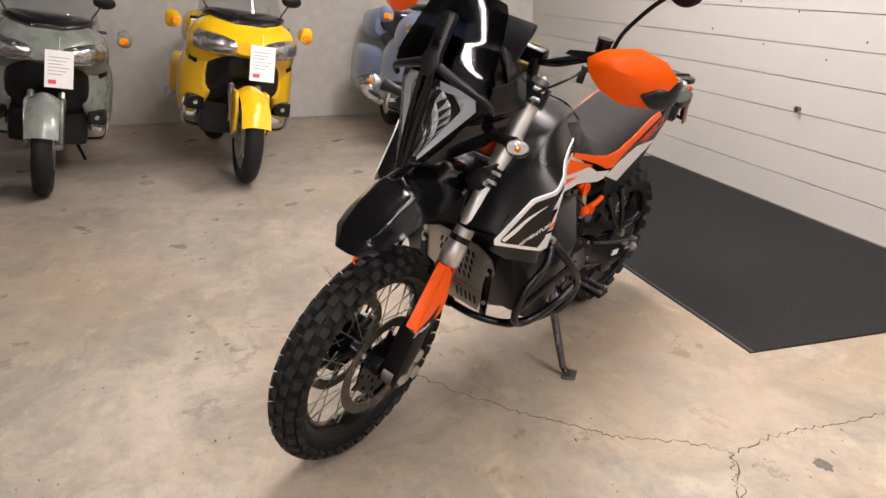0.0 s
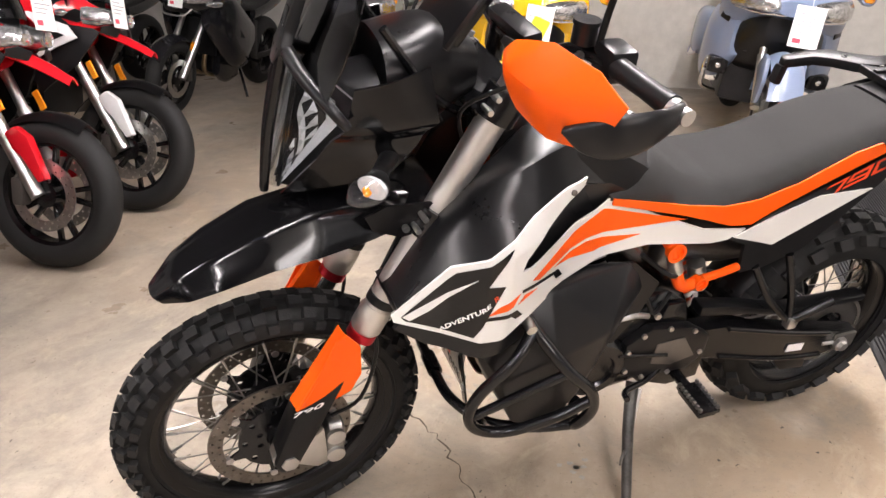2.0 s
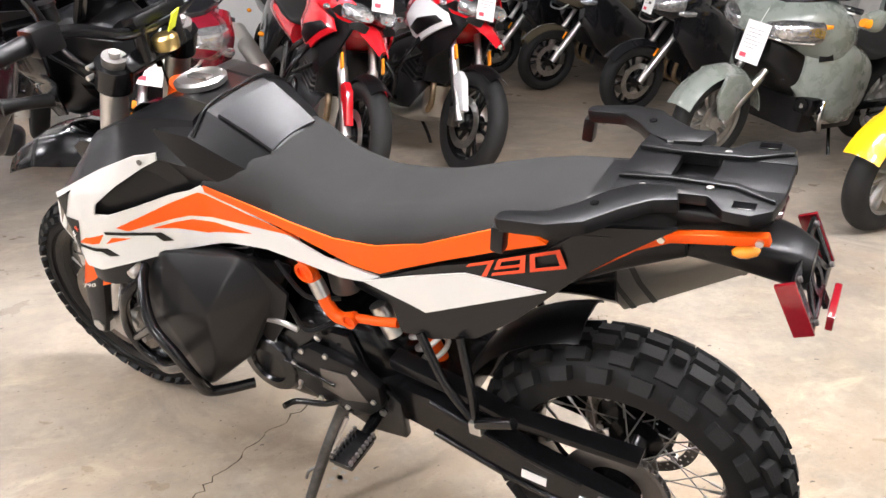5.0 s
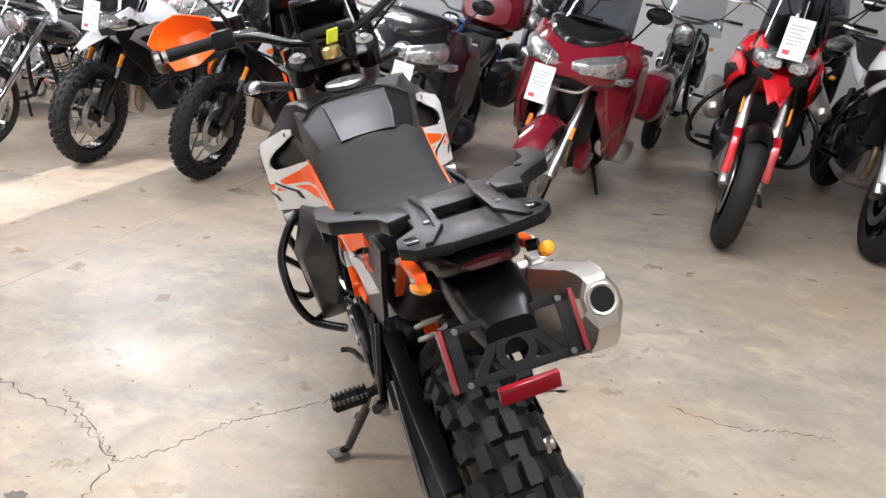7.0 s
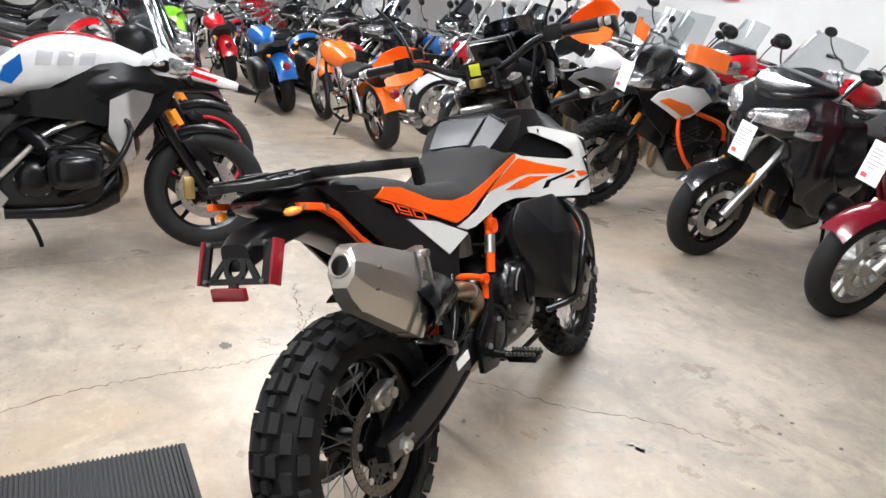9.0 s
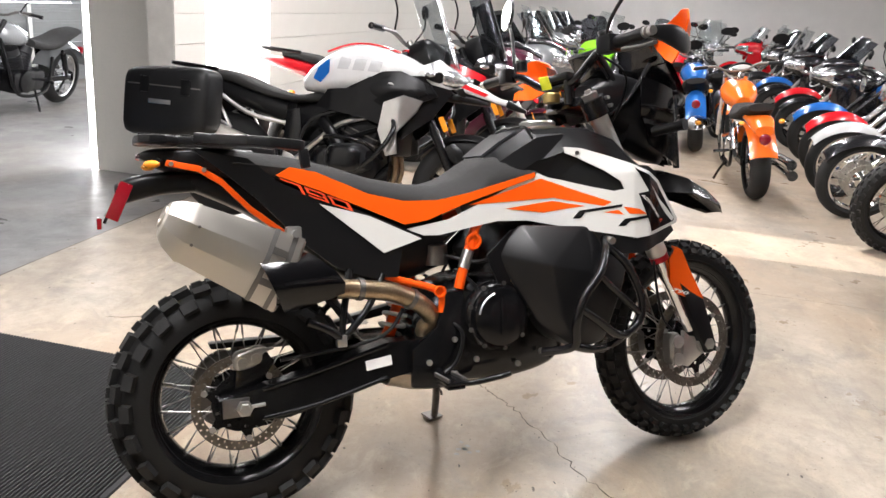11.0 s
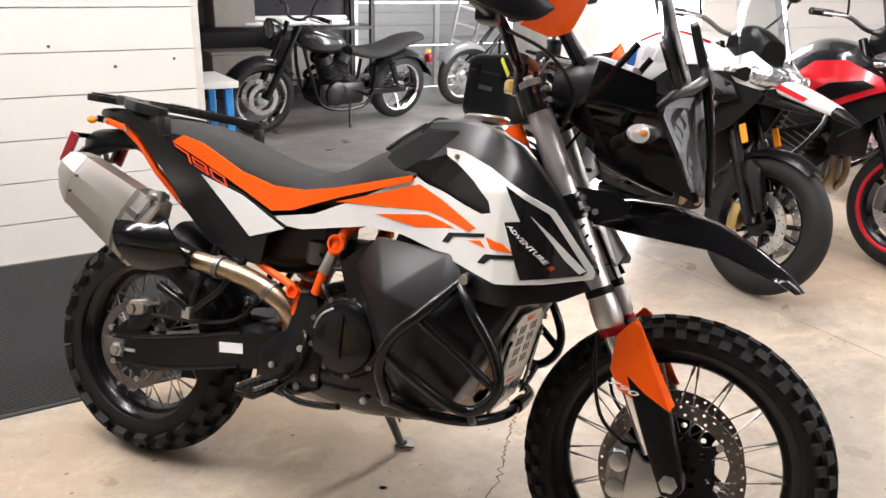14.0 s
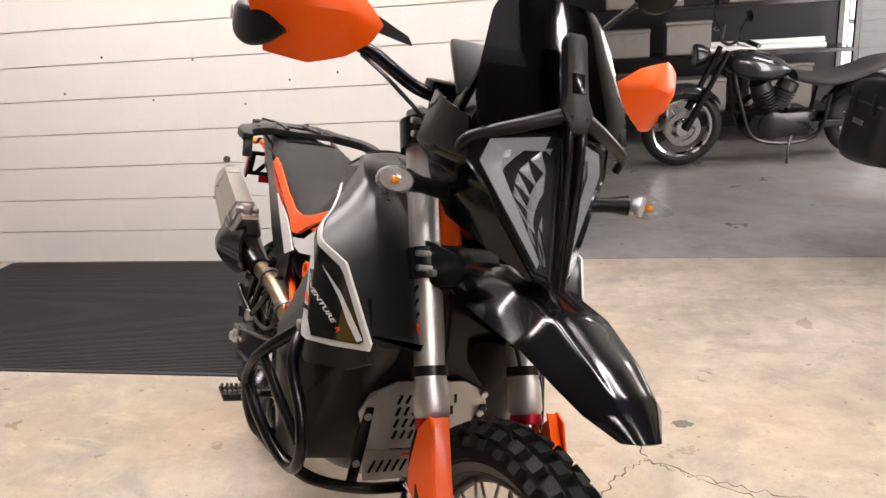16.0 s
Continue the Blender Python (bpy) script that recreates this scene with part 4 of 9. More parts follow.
for dy in (-0.009, 0.009):
    part("centre_ridge", tube([A_TOP + Vector((0.012, dy * 1.5, 0.02)), A_TOP.lerp(A_BOT, 0.5) + Vector((0.018, dy, 0)), A_BOT + Vector((0.010, dy * 0.5, -0.010))], [0.011, 0.010, 0.008], 10), GLOSS_BLACK, lamp)
# Near white and hardly metallic, so its bright reflections come from the colour.
FACETS = mat("whitened_faceted_reflector", (0.95, 0.95, 0.96), 0.16, 0.35, var=0.25, scale=90, fine=160, bump=0.8)
for s in (1, -1):
    ring_out = [(0.20, 0.05), (0.90, 0.06), (0.97, 0.28), (0.80, 0.95)]
    ring_in = [(0.25, 0.15), (0.70, 0.155), (0.745, 0.30), (0.60, 0.90)]
    bmf = bmesh.new()
    o = [bmf.verts.new(lamp_point(u, v, s, 0.004)) for u, v in ring_out]
    i_ = [bmf.verts.new(lamp_point(u, v, s, -0.004)) for u, v in ring_in]
    for k in range(3):
        bmf.faces.new((o[k], o[k + 1], i_[k + 1], i_[k]))
    bmesh.ops.solidify(bmf, geom=bmf.faces[:], thickness=0.004)
    part("daylight_strip", bmf, LAMP_GREY, lamp, "pale daytime running light strip", sharp=20)
    def facet_point(u, v, s=s):
        inner = float(np.interp(v, [0, 0.2, 1], [0.74, 0.77, 0.62]))
        low = 0.16 + 0.26 * v
        k, j = round(u * 5), round(v * 9)
        dent = 0.007 * ((k * 7 + j * 5) % 3 - 1) + 0.004 * ((k + j) % 2)
        return lamp_point(low + (inner - low) * u, 0.13 + 0.79 * v, s, -0.012 - dent)

    part("reflector", grid(facet_point, 5, 9, 0.002), FACETS, lamp, "silver faceted lamp reflector", sharp=8)
    lamp_patch([(0.12, 0.02), (0.95, 0.03), (0.99, 0.28), (0.97, 0.97), (0.20, 0.98)], s, 0.012, 0.002, CLEAR, "lamp_glass", lamp).visible_shadow = False
    def cheek_point(u, v, s=s):
        rear = [Vector((1.262, 0.150, 1.232)), Vector((1.246, 0.166, 1.140)), Vector((1.315, 0.118, 1.020))]
        fore = [Vector((1.386, 0.142, 1.196)), Vector((1.398, 0.140, 1.125)), Vector((1.494, 0.034, 0.953))]
        k, f = (0, v * 2) if v < 0.5 else (1, v * 2 - 1)
        a, b = rear[k].lerp(rear[k + 1], f), fore[k].lerp(fore[k + 1], f)
        p = a.lerp(b, u)
        p.y += 0.012 * math.sin(u * math.pi) * (1 - v * 0.6) - 0.010 * math.exp(-((v - 0.62) / 0.06) ** 2)
        return Vector((p.x, s * p.y, p.z))

    part("fairing_cheek", grid(cheek_point, 16, 20, 0.005), GLOSS_BLACK, bike, "gloss black fairing side", sharp=50)
    # front indicators
    stalk = part("indicator", tube([(1.32, s * 0.130, 1.062), (1.352, s * 0.190, 1.072), (1.368, s * 0.226, 1.078)], [0.017, 0.014, 0.020], 12, 3), MATT_BLACK, bike, "clear front indicator on a black stalk")
    part("lens", put(skin([oval(q, 0, 0.033 * k, -0.024 * k, 0.024 * k, 2.0, 16) for q, k in ((-0.012, 0.55), (-0.004, 0.92), (0.012, 1.0), (0.026, 0.85), (0.040, 0.5), (0.050, 0.12))]), Matrix.Translation((1.380, s * 0.246, 1.080)) @ Matrix.Rotation(radians(s * 38), 4, "Z") @ Matrix.Diagonal((1.25, 0.95, 0.92, 1))), CLEAR, stalk)
    part("bulb", put(lathe([(0.001, -0.008), (0.0065, -0.005), (0.0065, 0.006), (0.001, 0.009)], 12), Matrix.Translation((1.394, s * 0.256, 1.080))), AMBER, stalk)
    part("reflector", put(skin([oval(q, 0, 0.030 * k, -0.021 * k, 0.021 * k, 2.0, 16) for q, k in ((-0.010, 0.5), (-0.002, 0.9), (0.004, 0.95), (0.005, 0.02))], cap=False), Matrix.Translation((1.380, s * 0.246, 1.080)) @ Matrix.Rotation(radians(s * 38), 4, "Z") @ Matrix.Diagonal((1.25, 0.98, 0.95, 1))), FACETS, stalk)


def screen_point(u, v):
    q = 2 * v - 1
    w = float(np.interp(u, [0, 0.08, 0.5, 0.8, 1], [0.100, 0.114, 0.138, 0.150, 0.146]))
    x = float(np.interp(u, [0, 0.5, 1], [1.370, 1.410, 1.455]))
    z = float(np.interp(u, [0, 0.5, 1], [1.402, 1.290, 1.185]))
    return Vector((x - 0.024 * abs(q) ** 2.4, w * q, z - 0.012 * abs(q) ** 4 * (1 - u)))


part("windscreen", grid(screen_point, 20, 20, 0.003), SMOKED, bike, "short smoked windscreen", sharp=60)
part("screen_back", grid(lambda u, v: screen_point(0.52 + 0.48 * u, 0.06 + 0.88 * v) + Vector((-0.014, 0, 0)), 10, 14, 0.004), GLOSS_BLACK, bike, "gloss black panel behind the screen")
post = part("screen_mount", plate([(-0.020, 1.325), (-0.015, 1.335), (0.015, 1.335), (0.020, 1.325), (0.021, 1.23), (0.030, 1.205), (0.012, 1.17), (-0.012, 1.17), (-0.030, 1.205), (-0.021, 1.23)], 1.458, 1.478, "x", 0.004), MATT_BLACK, bike, "grey-black screen bracket with a square opening", pose(1.447, 0, 1.285, 0, -20, 0) @ pose(-1.465, 0, -1.27))
part("opening", box(1.4765, 1.4795, -0.012, 0.012, 1.235, 1.268, 0.001), GLOSS_BLACK, post)
for s in (1, -1):
    part("mount_arm", tube([(1.470, s * 0.015, 1.222), (1.455, s * 0.075, 1.198), (1.420, s * 0.150, 1.165), (1.400, s * 0.158, 1.140)], [0.013, 0.012, 0.010, 0.008], 10), MATT_BLACK, bike)
part("dash_tower", body([(1.14, 0, 0.06, 1.13, 1.22), (1.22, 0, 0.09, 1.08, 1.26), (1.32, 0, 0.11, 1.02, 1.24)], 3), BLACK_PLASTIC, bike)
dash = part("display", put(box(-0.010, 0.012, -0.075, 0.075, -0.052, 0.052, 0.006), pose(1.165, 0, 1.275, 0, -35, 0)), GLOSS_BLACK, bike, "flat black instrument display")
part("display_rim", put(box(0.0, 0.016, -0.083, 0.083, -0.060, 0.060, 0.008), pose(1.172, 0, 1.272, 0, -35, 0)), MATT_BLACK, dash)
part("tower_frame", join(*[tube([(1.15, s * 0.05, 1.09), (1.24, s * 0.10, 1.16), (1.33, s * 0.10, 1.28)], 0.008, 8) for s in (1, -1)]), BLACK_STEEL, bike)

# handlebar, grips, guards, levers, mirrors
def blade(pts, heights, thick):
    """A flat bent bar: height along z, a thin rounded section across."""
    line, hs = curve(pts, 5), curve([(i, h, 0) for i, h in enumerate(heights)], 5)
    rings = []
    for i, p in enumerate(line):
        d = line[min(i + 1, len(line) - 1)] - line[max(i - 1, 0)]
        side = Vector((-d.y, d.x, 0)).normalized()
        h = max(hs[i].y, 0.003)
        rings.append([p + side * thick * math.cos(q) + Vector((0, 0, h * math.copysign(abs(math.sin(q)) ** 0.6, math.sin(q)))) for q in (2 * math.pi * k / 16 for k in range(16))])
    return skin(rings)


def guard_shell(s):
    """A faceted shield: an outline round two raised points that carry a ridge."""
    rim = [(1.214, 0.262, 1.312), (1.222, 0.310, 1.350), (1.212, 0.390, 1.378), (1.178, 0.452, 1.362), (1.148, 0.486, 1.324), (1.150, 0.470, 1.290), (1.160, 0.452, 1.262), (1.146, 0.440, 1.232), (1.188, 0.375, 1.226), (1.212, 0.320, 1.248), (1.218, 0.280, 1.280)]
    ridge = [(1.244, 0.330, 1.318), (1.228, 0.405, 1.312)]
    bm = bmesh.new()
    r = [bm.verts.new((x, s * y, z)) for x, y, z in rim]
    g = [bm.verts.new((x, s * y, z)) for x, y, z in ridge]
    owner = [0, 0, 1, 1, 1, 1, 1, 1, 1, 0, 0]
    for i in range(len(r)):
        j = (i + 1) % len(r)
        bm.faces.new((r[i], r[j], g[owner[i]]))
        if owner[i] != owner[j]:
            bm.faces.new((r[j], g[owner[j]], g[owner[i]]))
    bmesh.ops.recalc_face_normals(bm, faces=bm.faces)
    bmesh.ops.subdivide_edges(bm, edges=bm.edges[:], cuts=2, use_grid_fill=True, smooth=0.35)
    bmesh.ops.recalc_face_normals(bm, faces=bm.faces)
    bmesh.ops.solidify(bm, geom=bm.faces[:], thickness=0.004)
    return bm


fixed = set(bike.children)
BAR = [(1.036, 0.430), (1.040, 0.31), (1.045, 0.21), (1.052, 0.10), (1.055, 0.0)]
BARZ = [1.290, 1.290, 1.276, 1.225, 1.212]
bar_pts = [(x, y, z) for (x, y), z in zip(BAR, BARZ)] + [(x, -y, z) for (x, y), z in list(zip(BAR, BARZ))[::-1][1:]]
part("handlebar", tube(bar_pts, 0.0135, 14), BLACK_STEEL, bike, "tapered black handlebar")
for s in (1, -1):
    part("riser", rod((1.058, s * 0.05, 1.15), (1.055, s * 0.05, 1.225), 0.017, 14), BLACK_STEEL, bike)
    part("grip", tube([(1.035, s * 0.440, 1.290), (1.037, s * 0.38, 1.290), (1.040, s * 0.310, 1.290)], [0.0185, 0.0165, 0.0185], 16), MATT_BLACK, bike)
    part("bar_end", rod((1.035, s * 0.440, 1.290), (1.034, s * 0.452, 1.290), 0.016, 16), ALLOY, bike)
    part("switchgear", put(box(-0.022, 0.024, -0.030, 0.030, -0.026, 0.026, 0.008), pose(1.030, s * 0.285, 1.290, 0, 0, -s * 4)), BLACK_PLASTIC, bike)
    part("lever", tube([(1.068, s * 0.245, 1.285), (1.10, s * 0.28, 1.282), (1.10, s * 0.36, 1.276), (1.085, s * 0.42, 1.272)], [0.008, 0.008, 0.006, 0.007], 8), STEEL_DARK, bike)
    part("reservoir", put(lathe([(0.001, -0.018), (0.020, -0.017), (0.020, 0.014), (0.023, 0.015), (0.022, 0.021), (0.001, 0.022)], 18), pose(1.060, s * 0.235, 1.318, 90, 0, 0)), BLACK_PLASTIC, bike)
    hg = part("hand_guard", guard_shell(s), ORANGE, bike, "angular orange hand guard", sharp=24)
    part("guard_arm", blade([(1.034, s * 0.456, 1.290), (1.062, s * 0.468, 1.286), (1.100, s * 0.474, 1.278), (1.140, s * 0.466, 1.270), (1.176, s * 0.446, 1.266), (1.196, s * 0.424, 1.268)], [0.016, 0.022, 0.031, 0.034, 0.024, 0.004], 0.009), MATT_BLACK, hg, "black hand guard spine")
    part("guard_bolt", rod((1.034, s * 0.460, 1.290), (1.033, s * 0.474, 1.290), 0.013, 12), ALLOY, hg)
    part("wind_flap", grid(lambda u, v, s=s: Vector((1.208 - 0.030 * u, s * (0.300 - 0.105 * u - 0.010 * v), 1.336 - 0.030 * u - 0.034 * v * (1 - 0.6 * u))), 6, 4, 0.004), MATT_BLACK, hg)
    mir = part("mirror", tube([(1.045, s * 0.255, 1.285), (1.05, s * 0.27, 1.36), (1.08, s * 0.33, 1.45), (1.10, s * 0.39, 1.515)], 0.0058, 10), BLACK_PLASTIC, bike, "round mirror on a thin black stalk")
    part("mirror_head", put(lathe([(0.001, -0.014), (0.036, -0.012), (0.056, -0.004), (0.060, 0.004), (0.054, 0.006)], 28), pose(1.112, s * 0.405, 1.540, 8, 0, 90 - s * 12)), BLACK_PLASTIC, mir)
    part("mirror_glass", put(lathe([(0.001, 0.0), (0.054, 0.0), (0.054, 0.002), (0.001, 0.002)], 28), pose(1.106, s * 0.404, 1.540, 8, 0, 90 - s * 12)), CHROME, mir)
    part("cable", tube([(1.06, s * 0.23, 1.265), (1.16, s * 0.20, 1.22), (1.20, s * 0.12, 1.14), (1.15, s * 0.06, 1.02)], 0.004, 6), BLACK_PLASTIC, bike)
part("bar_pad", put(box(-0.02, 0.02, -0.075, 0.075, -0.012, 0.014, 0.008), pose(1.05, 0, 1.235, 0, 10, 0)), BLACK_PLASTIC, bike)
part("steering_damper", put(lathe([(0.001, -0.016), (0.026, -0.016), (0.028, -0.01), (0.028, 0.010), (0.022, 0.016), (0.001, 0.017)], 22), pose(1.03, 0.012, 1.178, 90, 0, 0)), BRASS, bike, "brass-coloured round cap on the top clamp")
part("ignition_tag", put(box(-0.002, 0.002, -0.018, 0.018, -0.022, 0.022, 0.001), pose(1.0, 0.0, 1.222, 0, -30, 20)), YELLOW_TAG, bike, "small yellow paper tag on the key")

steered += [o for o in bike.children if o not in fixed]
STEER = 3.5                           # degrees to the left
pivot = on_fork(1.0, 0.0, -0.035)
turn_bar = Matrix.Translation(pivot) @ Matrix.Rotation(radians(STEER), 4, -FORK_D) @ Matrix.Translation(-pivot)
for o in steered:
    o.matrix_basis = turn_bar @ o.matrix_basis

# tank, shrouds and flank graphics
TANK_Z = interp([0.72, 0.80, 0.88, 0.96, 1.02, 1.09], [0.968, 1.026, 1.074, 1.084, 1.074, 1.036])
tank_rings = []
for x, wt, ws in ((0.735, 0.072, 0.112), (0.80, 0.086, 0.138), (0.88, 0.090, 0.154), (0.96, 0.086, 0.162), (1.02, 0.076, 0.160), (1.09, 0.050, 0.140)):
    z = TANK_Z(x)
    half_ring = [(wt, z), (ws, z - 0.034), (ws + 0.010, z - 0.10), (ws - 0.03, 0.82)]
    tank_rings.append([Vector((x, y, h)) for y, h in half_ring] + [Vector((x, -y, h)) for y, h in half_ring[::-1]])
part("tank", skin(tank_rings), MATT_BLACK, bike, "angular satin black fuel tank cover", sharp=16)
for s in (1, -1):
    wing = []
    for x, zl, zt, yt in ((0.88, 0.970, 1.070, 0.118), (0.96, 0.998, 1.076, 0.140), (1.04, 0.990, 1.068, 0.170), (1.12, 0.958, 1.036, 0.186), (1.17, 0.934, 0.990, 0.189), (1.232, 0.904, 0.926, 0.196), (1.28, 0.848, 0.858, 0.206), (1.322, 0.797, 0.801, 0.218)):
        yo = flank(x, zl) - 0.004
        ring = [(flank(x, 0.80) - 0.035, 0.775), (yo - 0.012, zl - 0.012), (yo, zl), (yo + (yt - yo) * 0.5, zl + (zt - zl) * 0.5), (yt + 0.010, zt - 0.005), (yt - 0.004, zt)] + ([(0.074, TANK_Z(x) + 0.003), (0.05, TANK_Z(x) - 0.012)] if x < 1.1 else [(yt - 0.07, zt - 0.006), (yt - 0.09, zt - 0.03)]) + [(0.075, 0.775)]
        wing.append([Vector((x, s * y, z)) for y, z in ring])
    part("tank_wing", skin(wing), mat("satin_black_panel", (0.005, 0.005, 0.0055), 0.27, spec=0.34, bump=0.02), bike, "satin black tank wing with a flat forward face", sharp=34)
# Greyer than the tank: sheen from the ceiling light is put into the colour.
part("tank_ridge", grid(lambda u, v: Vector((0.748 + 0.110 * u - 0.012 * (2 * v - 1) ** 2, (2 * v - 1) * (0.072 + 0.014 * u), TANK_Z(0.748 + 0.110 * u) + 0.004)), 10, 12, 0.006), mat("sheen_grey_panel", (0.022, 0.022, 0.024), 0.34, spec=0.4, bump=0.03), bike, "satin dark grey panel on the tank's rear slope")
part("tank_seam", tube([(0.868, 0.150, 1.040), (0.876, 0.090, 1.077), (0.880, 0.0, 1.080), (0.876, -0.090, 1.077), (0.868, -0.150, 1.040)], 0.003, 6), BLACK_PLASTIC, bike)
cap = part("fuel_cap", put(lathe([(0.001, -0.01), (0.056, -0.01), (0.058, 0.002), (0.050, 0.008), (0.044, 0.004), (0.001, 0.004)], 32), pose(0.970, 0, 1.094, 90, 0, 0)), ALLOY, bike, "brushed alloy fuel cap")
part("cap_lever", box(0.940, 1.000, -0.010, 0.010, 1.096, 1.104, 0.003), STEEL_DARK, cap)
WHITE = [(0.470, 0.784), (0.595, 0.807), (0.740, 0.872), (0.868, 0.938), (0.904, 0.921), (0.945, 0.912), (1.021, 0.890), (1.079, 0.876), (1.105, 0.882), (1.096, 0.905), (1.048, 0.942), (0.987, 0.978), (0.955, 0.992), (0.951, 1.010), (1.000, 1.005), (1.080, 0.978), (1.130, 0.956), (1.238, 0.906), (1.334, 0.788), (1.330, 0.773), (1.237, 0.749), (1.140, 0.736), (1.016, 0.760), (0.842, 0.795), (0.744, 0.797), (0.564, 0.763), (0.510, 0.764)]
for s in (1, -1):
    sh = part("side_shroud", sheet(WHITE, flank, s, 0.0045, 0.001, 0.011), WHITE_PLASTIC, bike, "white side shroud with orange and black graphics")
    part("orange_decal", sheet([(0.655, 0.846), (0.756, 0.877), (0.885, 0.918), (0.941, 0.897), (1.071, 0.844), (1.050, 0.833), (0.919, 0.860)], flank, s, 0.0008, 0.0024, 0.014), ORANGE, sh)
    part("orange_decal", sheet([(0.772, 0.832), (0.917, 0.851), (1.005, 0.834), (0.889, 0.817)], flank, s, 0.0008, 0.0024, 0.014), ORANGE, sh)
    part("orange_decal", sheet([(1.101, 0.830), (1.146, 0.822), (1.172, 0.806), (1.117, 0.808)], flank, s, 0.0008, 0.0024, 0.014), ORANGE, sh)
    part("orange_decal", sheet([(1.051, 0.814), (1.087, 0.820), (1.103, 0.806)], flank, s, 0.0008, 0.0024, 0.014), ORANGE, sh)
    part("orange_decal", sheet([(1.205, 0.782), (1.225, 0.784), (1.232, 0.775), (1.215, 0.774)], flank, s, 0.0008, 0.0024, 0.014), ORANGE, sh)
    part("black_decal", sheet([(0.972, 0.797), (0.990, 0.821), (1.098, 0.837), (1.096, 0.829), (1.004, 0.815), (0.992, 0.798)], flank, s, 0.0008, 0.0030, 0.014), GLOSS_BLACK, sh)
    part("black_decal", sheet([(1.086, 0.772), (1.104, 0.794), (1.190, 0.805), (1.187, 0.797), (1.119, 0.787), (1.105, 0.773)], flank, s, 0.0008, 0.0030, 0.014), GLOSS_BLACK, sh)
    part("black_decal", sheet([(1.134, 0.944), (1.230, 0.896), (1.318, 0.787), (1.310, 0.778), (1.235, 0.760), (1.192, 0.753), (1.143, 0.868), (1.178, 0.874)], flank, s, 0.0008, 0.0028, 0.011), GLOSS_BLACK, sh, "black lightning graphic")
    part("white_slash", sheet([(1.196, 0.888), (1.316, 0.788), (1.303, 0.780), (1.270, 0.806)], flank, s, 0.0008, 0.0038, 0.011), WHITE_PLASTIC, sh)
    part("screw", put(lathe([(0.001, 0), (0.006, 0), (0.006, 0.004), (0.001, 0.005)], 10), Matrix.Translation((0.986, s * (flank(0.986, 0.99) + 0.0015), 0.992)) @ Matrix.Rotation(0 if s > 0 else math.pi, 4, "X")), STEEL_DARK, sh)
    flank_text("model_word", "ADVENTURE", 0.0205, PAPER, sh, 1.194 if s < 0 else 1.211, 0.829 if s < 0 else 0.796, -40 if s < 0 else 42, s, 0.0042, 0.92, 0.62)
    flank_text("model_letter", "R", 0.021, RED_TEXT, sh, 1.246 if s < 0 else 1.160, 0.785 if s < 0 else 0.844, -40 if s < 0 else 42, s, 0.0042, 0.9, 0.75)
    part("shroud_rim", sheet([(0.99, 0.772), (1.136, 0.750), (1.310, 0.768), (1.326, 0.748), (1.270, 0.716), (1.16, 0.690), (1.03, 0.690), (0.97, 0.730)], flank, s, 0.010, -0.008), MATT_BLACK, bike, "black lower edge of the shroud")
    part("shroud_inside", sheet([(0.90, 0.93), (1.02, 0.98), (1.12, 0.945), (1.20, 0.895), (1.30, 0.79), (1.12, 0.74), (0.95, 0.80)], flank, s, 0.006, -0.022), MATT_BLACK, bike)
    hull = bmesh.new()
    for x, y, z in ((0.730, 0.165, 0.700), (0.800, 0.185, 0.785), (1.00, 0.222, 0.775), (1.195, 0.195, 0.735), (0.865, 0.262, 0.665), (0.995, 0.282, 0.640), (1.105, 0.262, 0.590), (0.900, 0.256, 0.510), (0.955, 0.255, 0.410), (1.050, 0.245, 0.430), (0.845, 0.205, 0.500), (0.760, 0.08, 0.70), (1.15, 0.08, 0.73), (1.05, 0.08, 0.42), (0.88, 0.08, 0.45)):
        hull.verts.new((x, s * y, z))
    bmesh.ops.convex_hull(hull, input=hull.verts[:])
    bmesh.ops.dissolve_limit(hull, angle_limit=radians(4), verts=hull.verts[:], edges=hull.edges[:])
    bmesh.ops.bevel(hull, geom=hull.edges[:], offset=0.006, segments=2, affect="EDGES", profile=0.5)
    part("lower_tank", hull, MATT_BLACK, bike, "low-slung satin black side tank", sharp=60)
    part("heat_shield", sheet([(0.70, 0.70), (0.78, 0.77), (0.86, 0.775), (0.83, 0.62), (0.80, 0.52), (0.74, 0.60)], lambda x, z: 0.175, s, 0.008), BLACK_PLASTIC, bike)
    # crash bars
    main = [(1.075, 0.17, 0.765), (1.050, 0.255, 0.722), (0.992, 0.318, 0.648), (0.930, 0.328, 0.580), (0.908, 0.318, 0.505), (0.920, 0.285, 0.432), (0.865, 0.20, 0.405)]
    front = [(1.050, 0.262, 0.716), (1.098, 0.288, 0.665), (1.150, 0.276, 0.588), (1.170, 0.271, 0.530), (1.158, 0.268, 0.480), (1.115, 0.266, 0.446), (1.062, 0.284, 0.456), (0.985, 0.312, 0.505), (0.922, 0.322, 0.545)]
    lower = [(0.918, 0.285, 0.432), (1.0, 0.250, 0.408), (1.09, 0.200, 0.400), (1.145, 0.110, 0.404), (1.150, 0.0, 0.406)]
    rung = [(1.112, 0.264, 0.446), (1.105, 0.225, 0.415), (1.10, 0.190, 0.400)]
    cb = part("crash_bar", tube([(x, s * y, z) for x, y, z in main], 0.0130, 14, 7), BLACK_STEEL, bike, "black tubular steel crash bar")
    part("front_loop", tube([(x, s * y, z) for x, y, z in front], 0.0125, 14, 7), BLACK_STEEL, cb)
    part("lower_tube", tube([(x, s * y, z) for x, y, z in lower], 0.0125, 14, 7), BLACK_STEEL, cb)
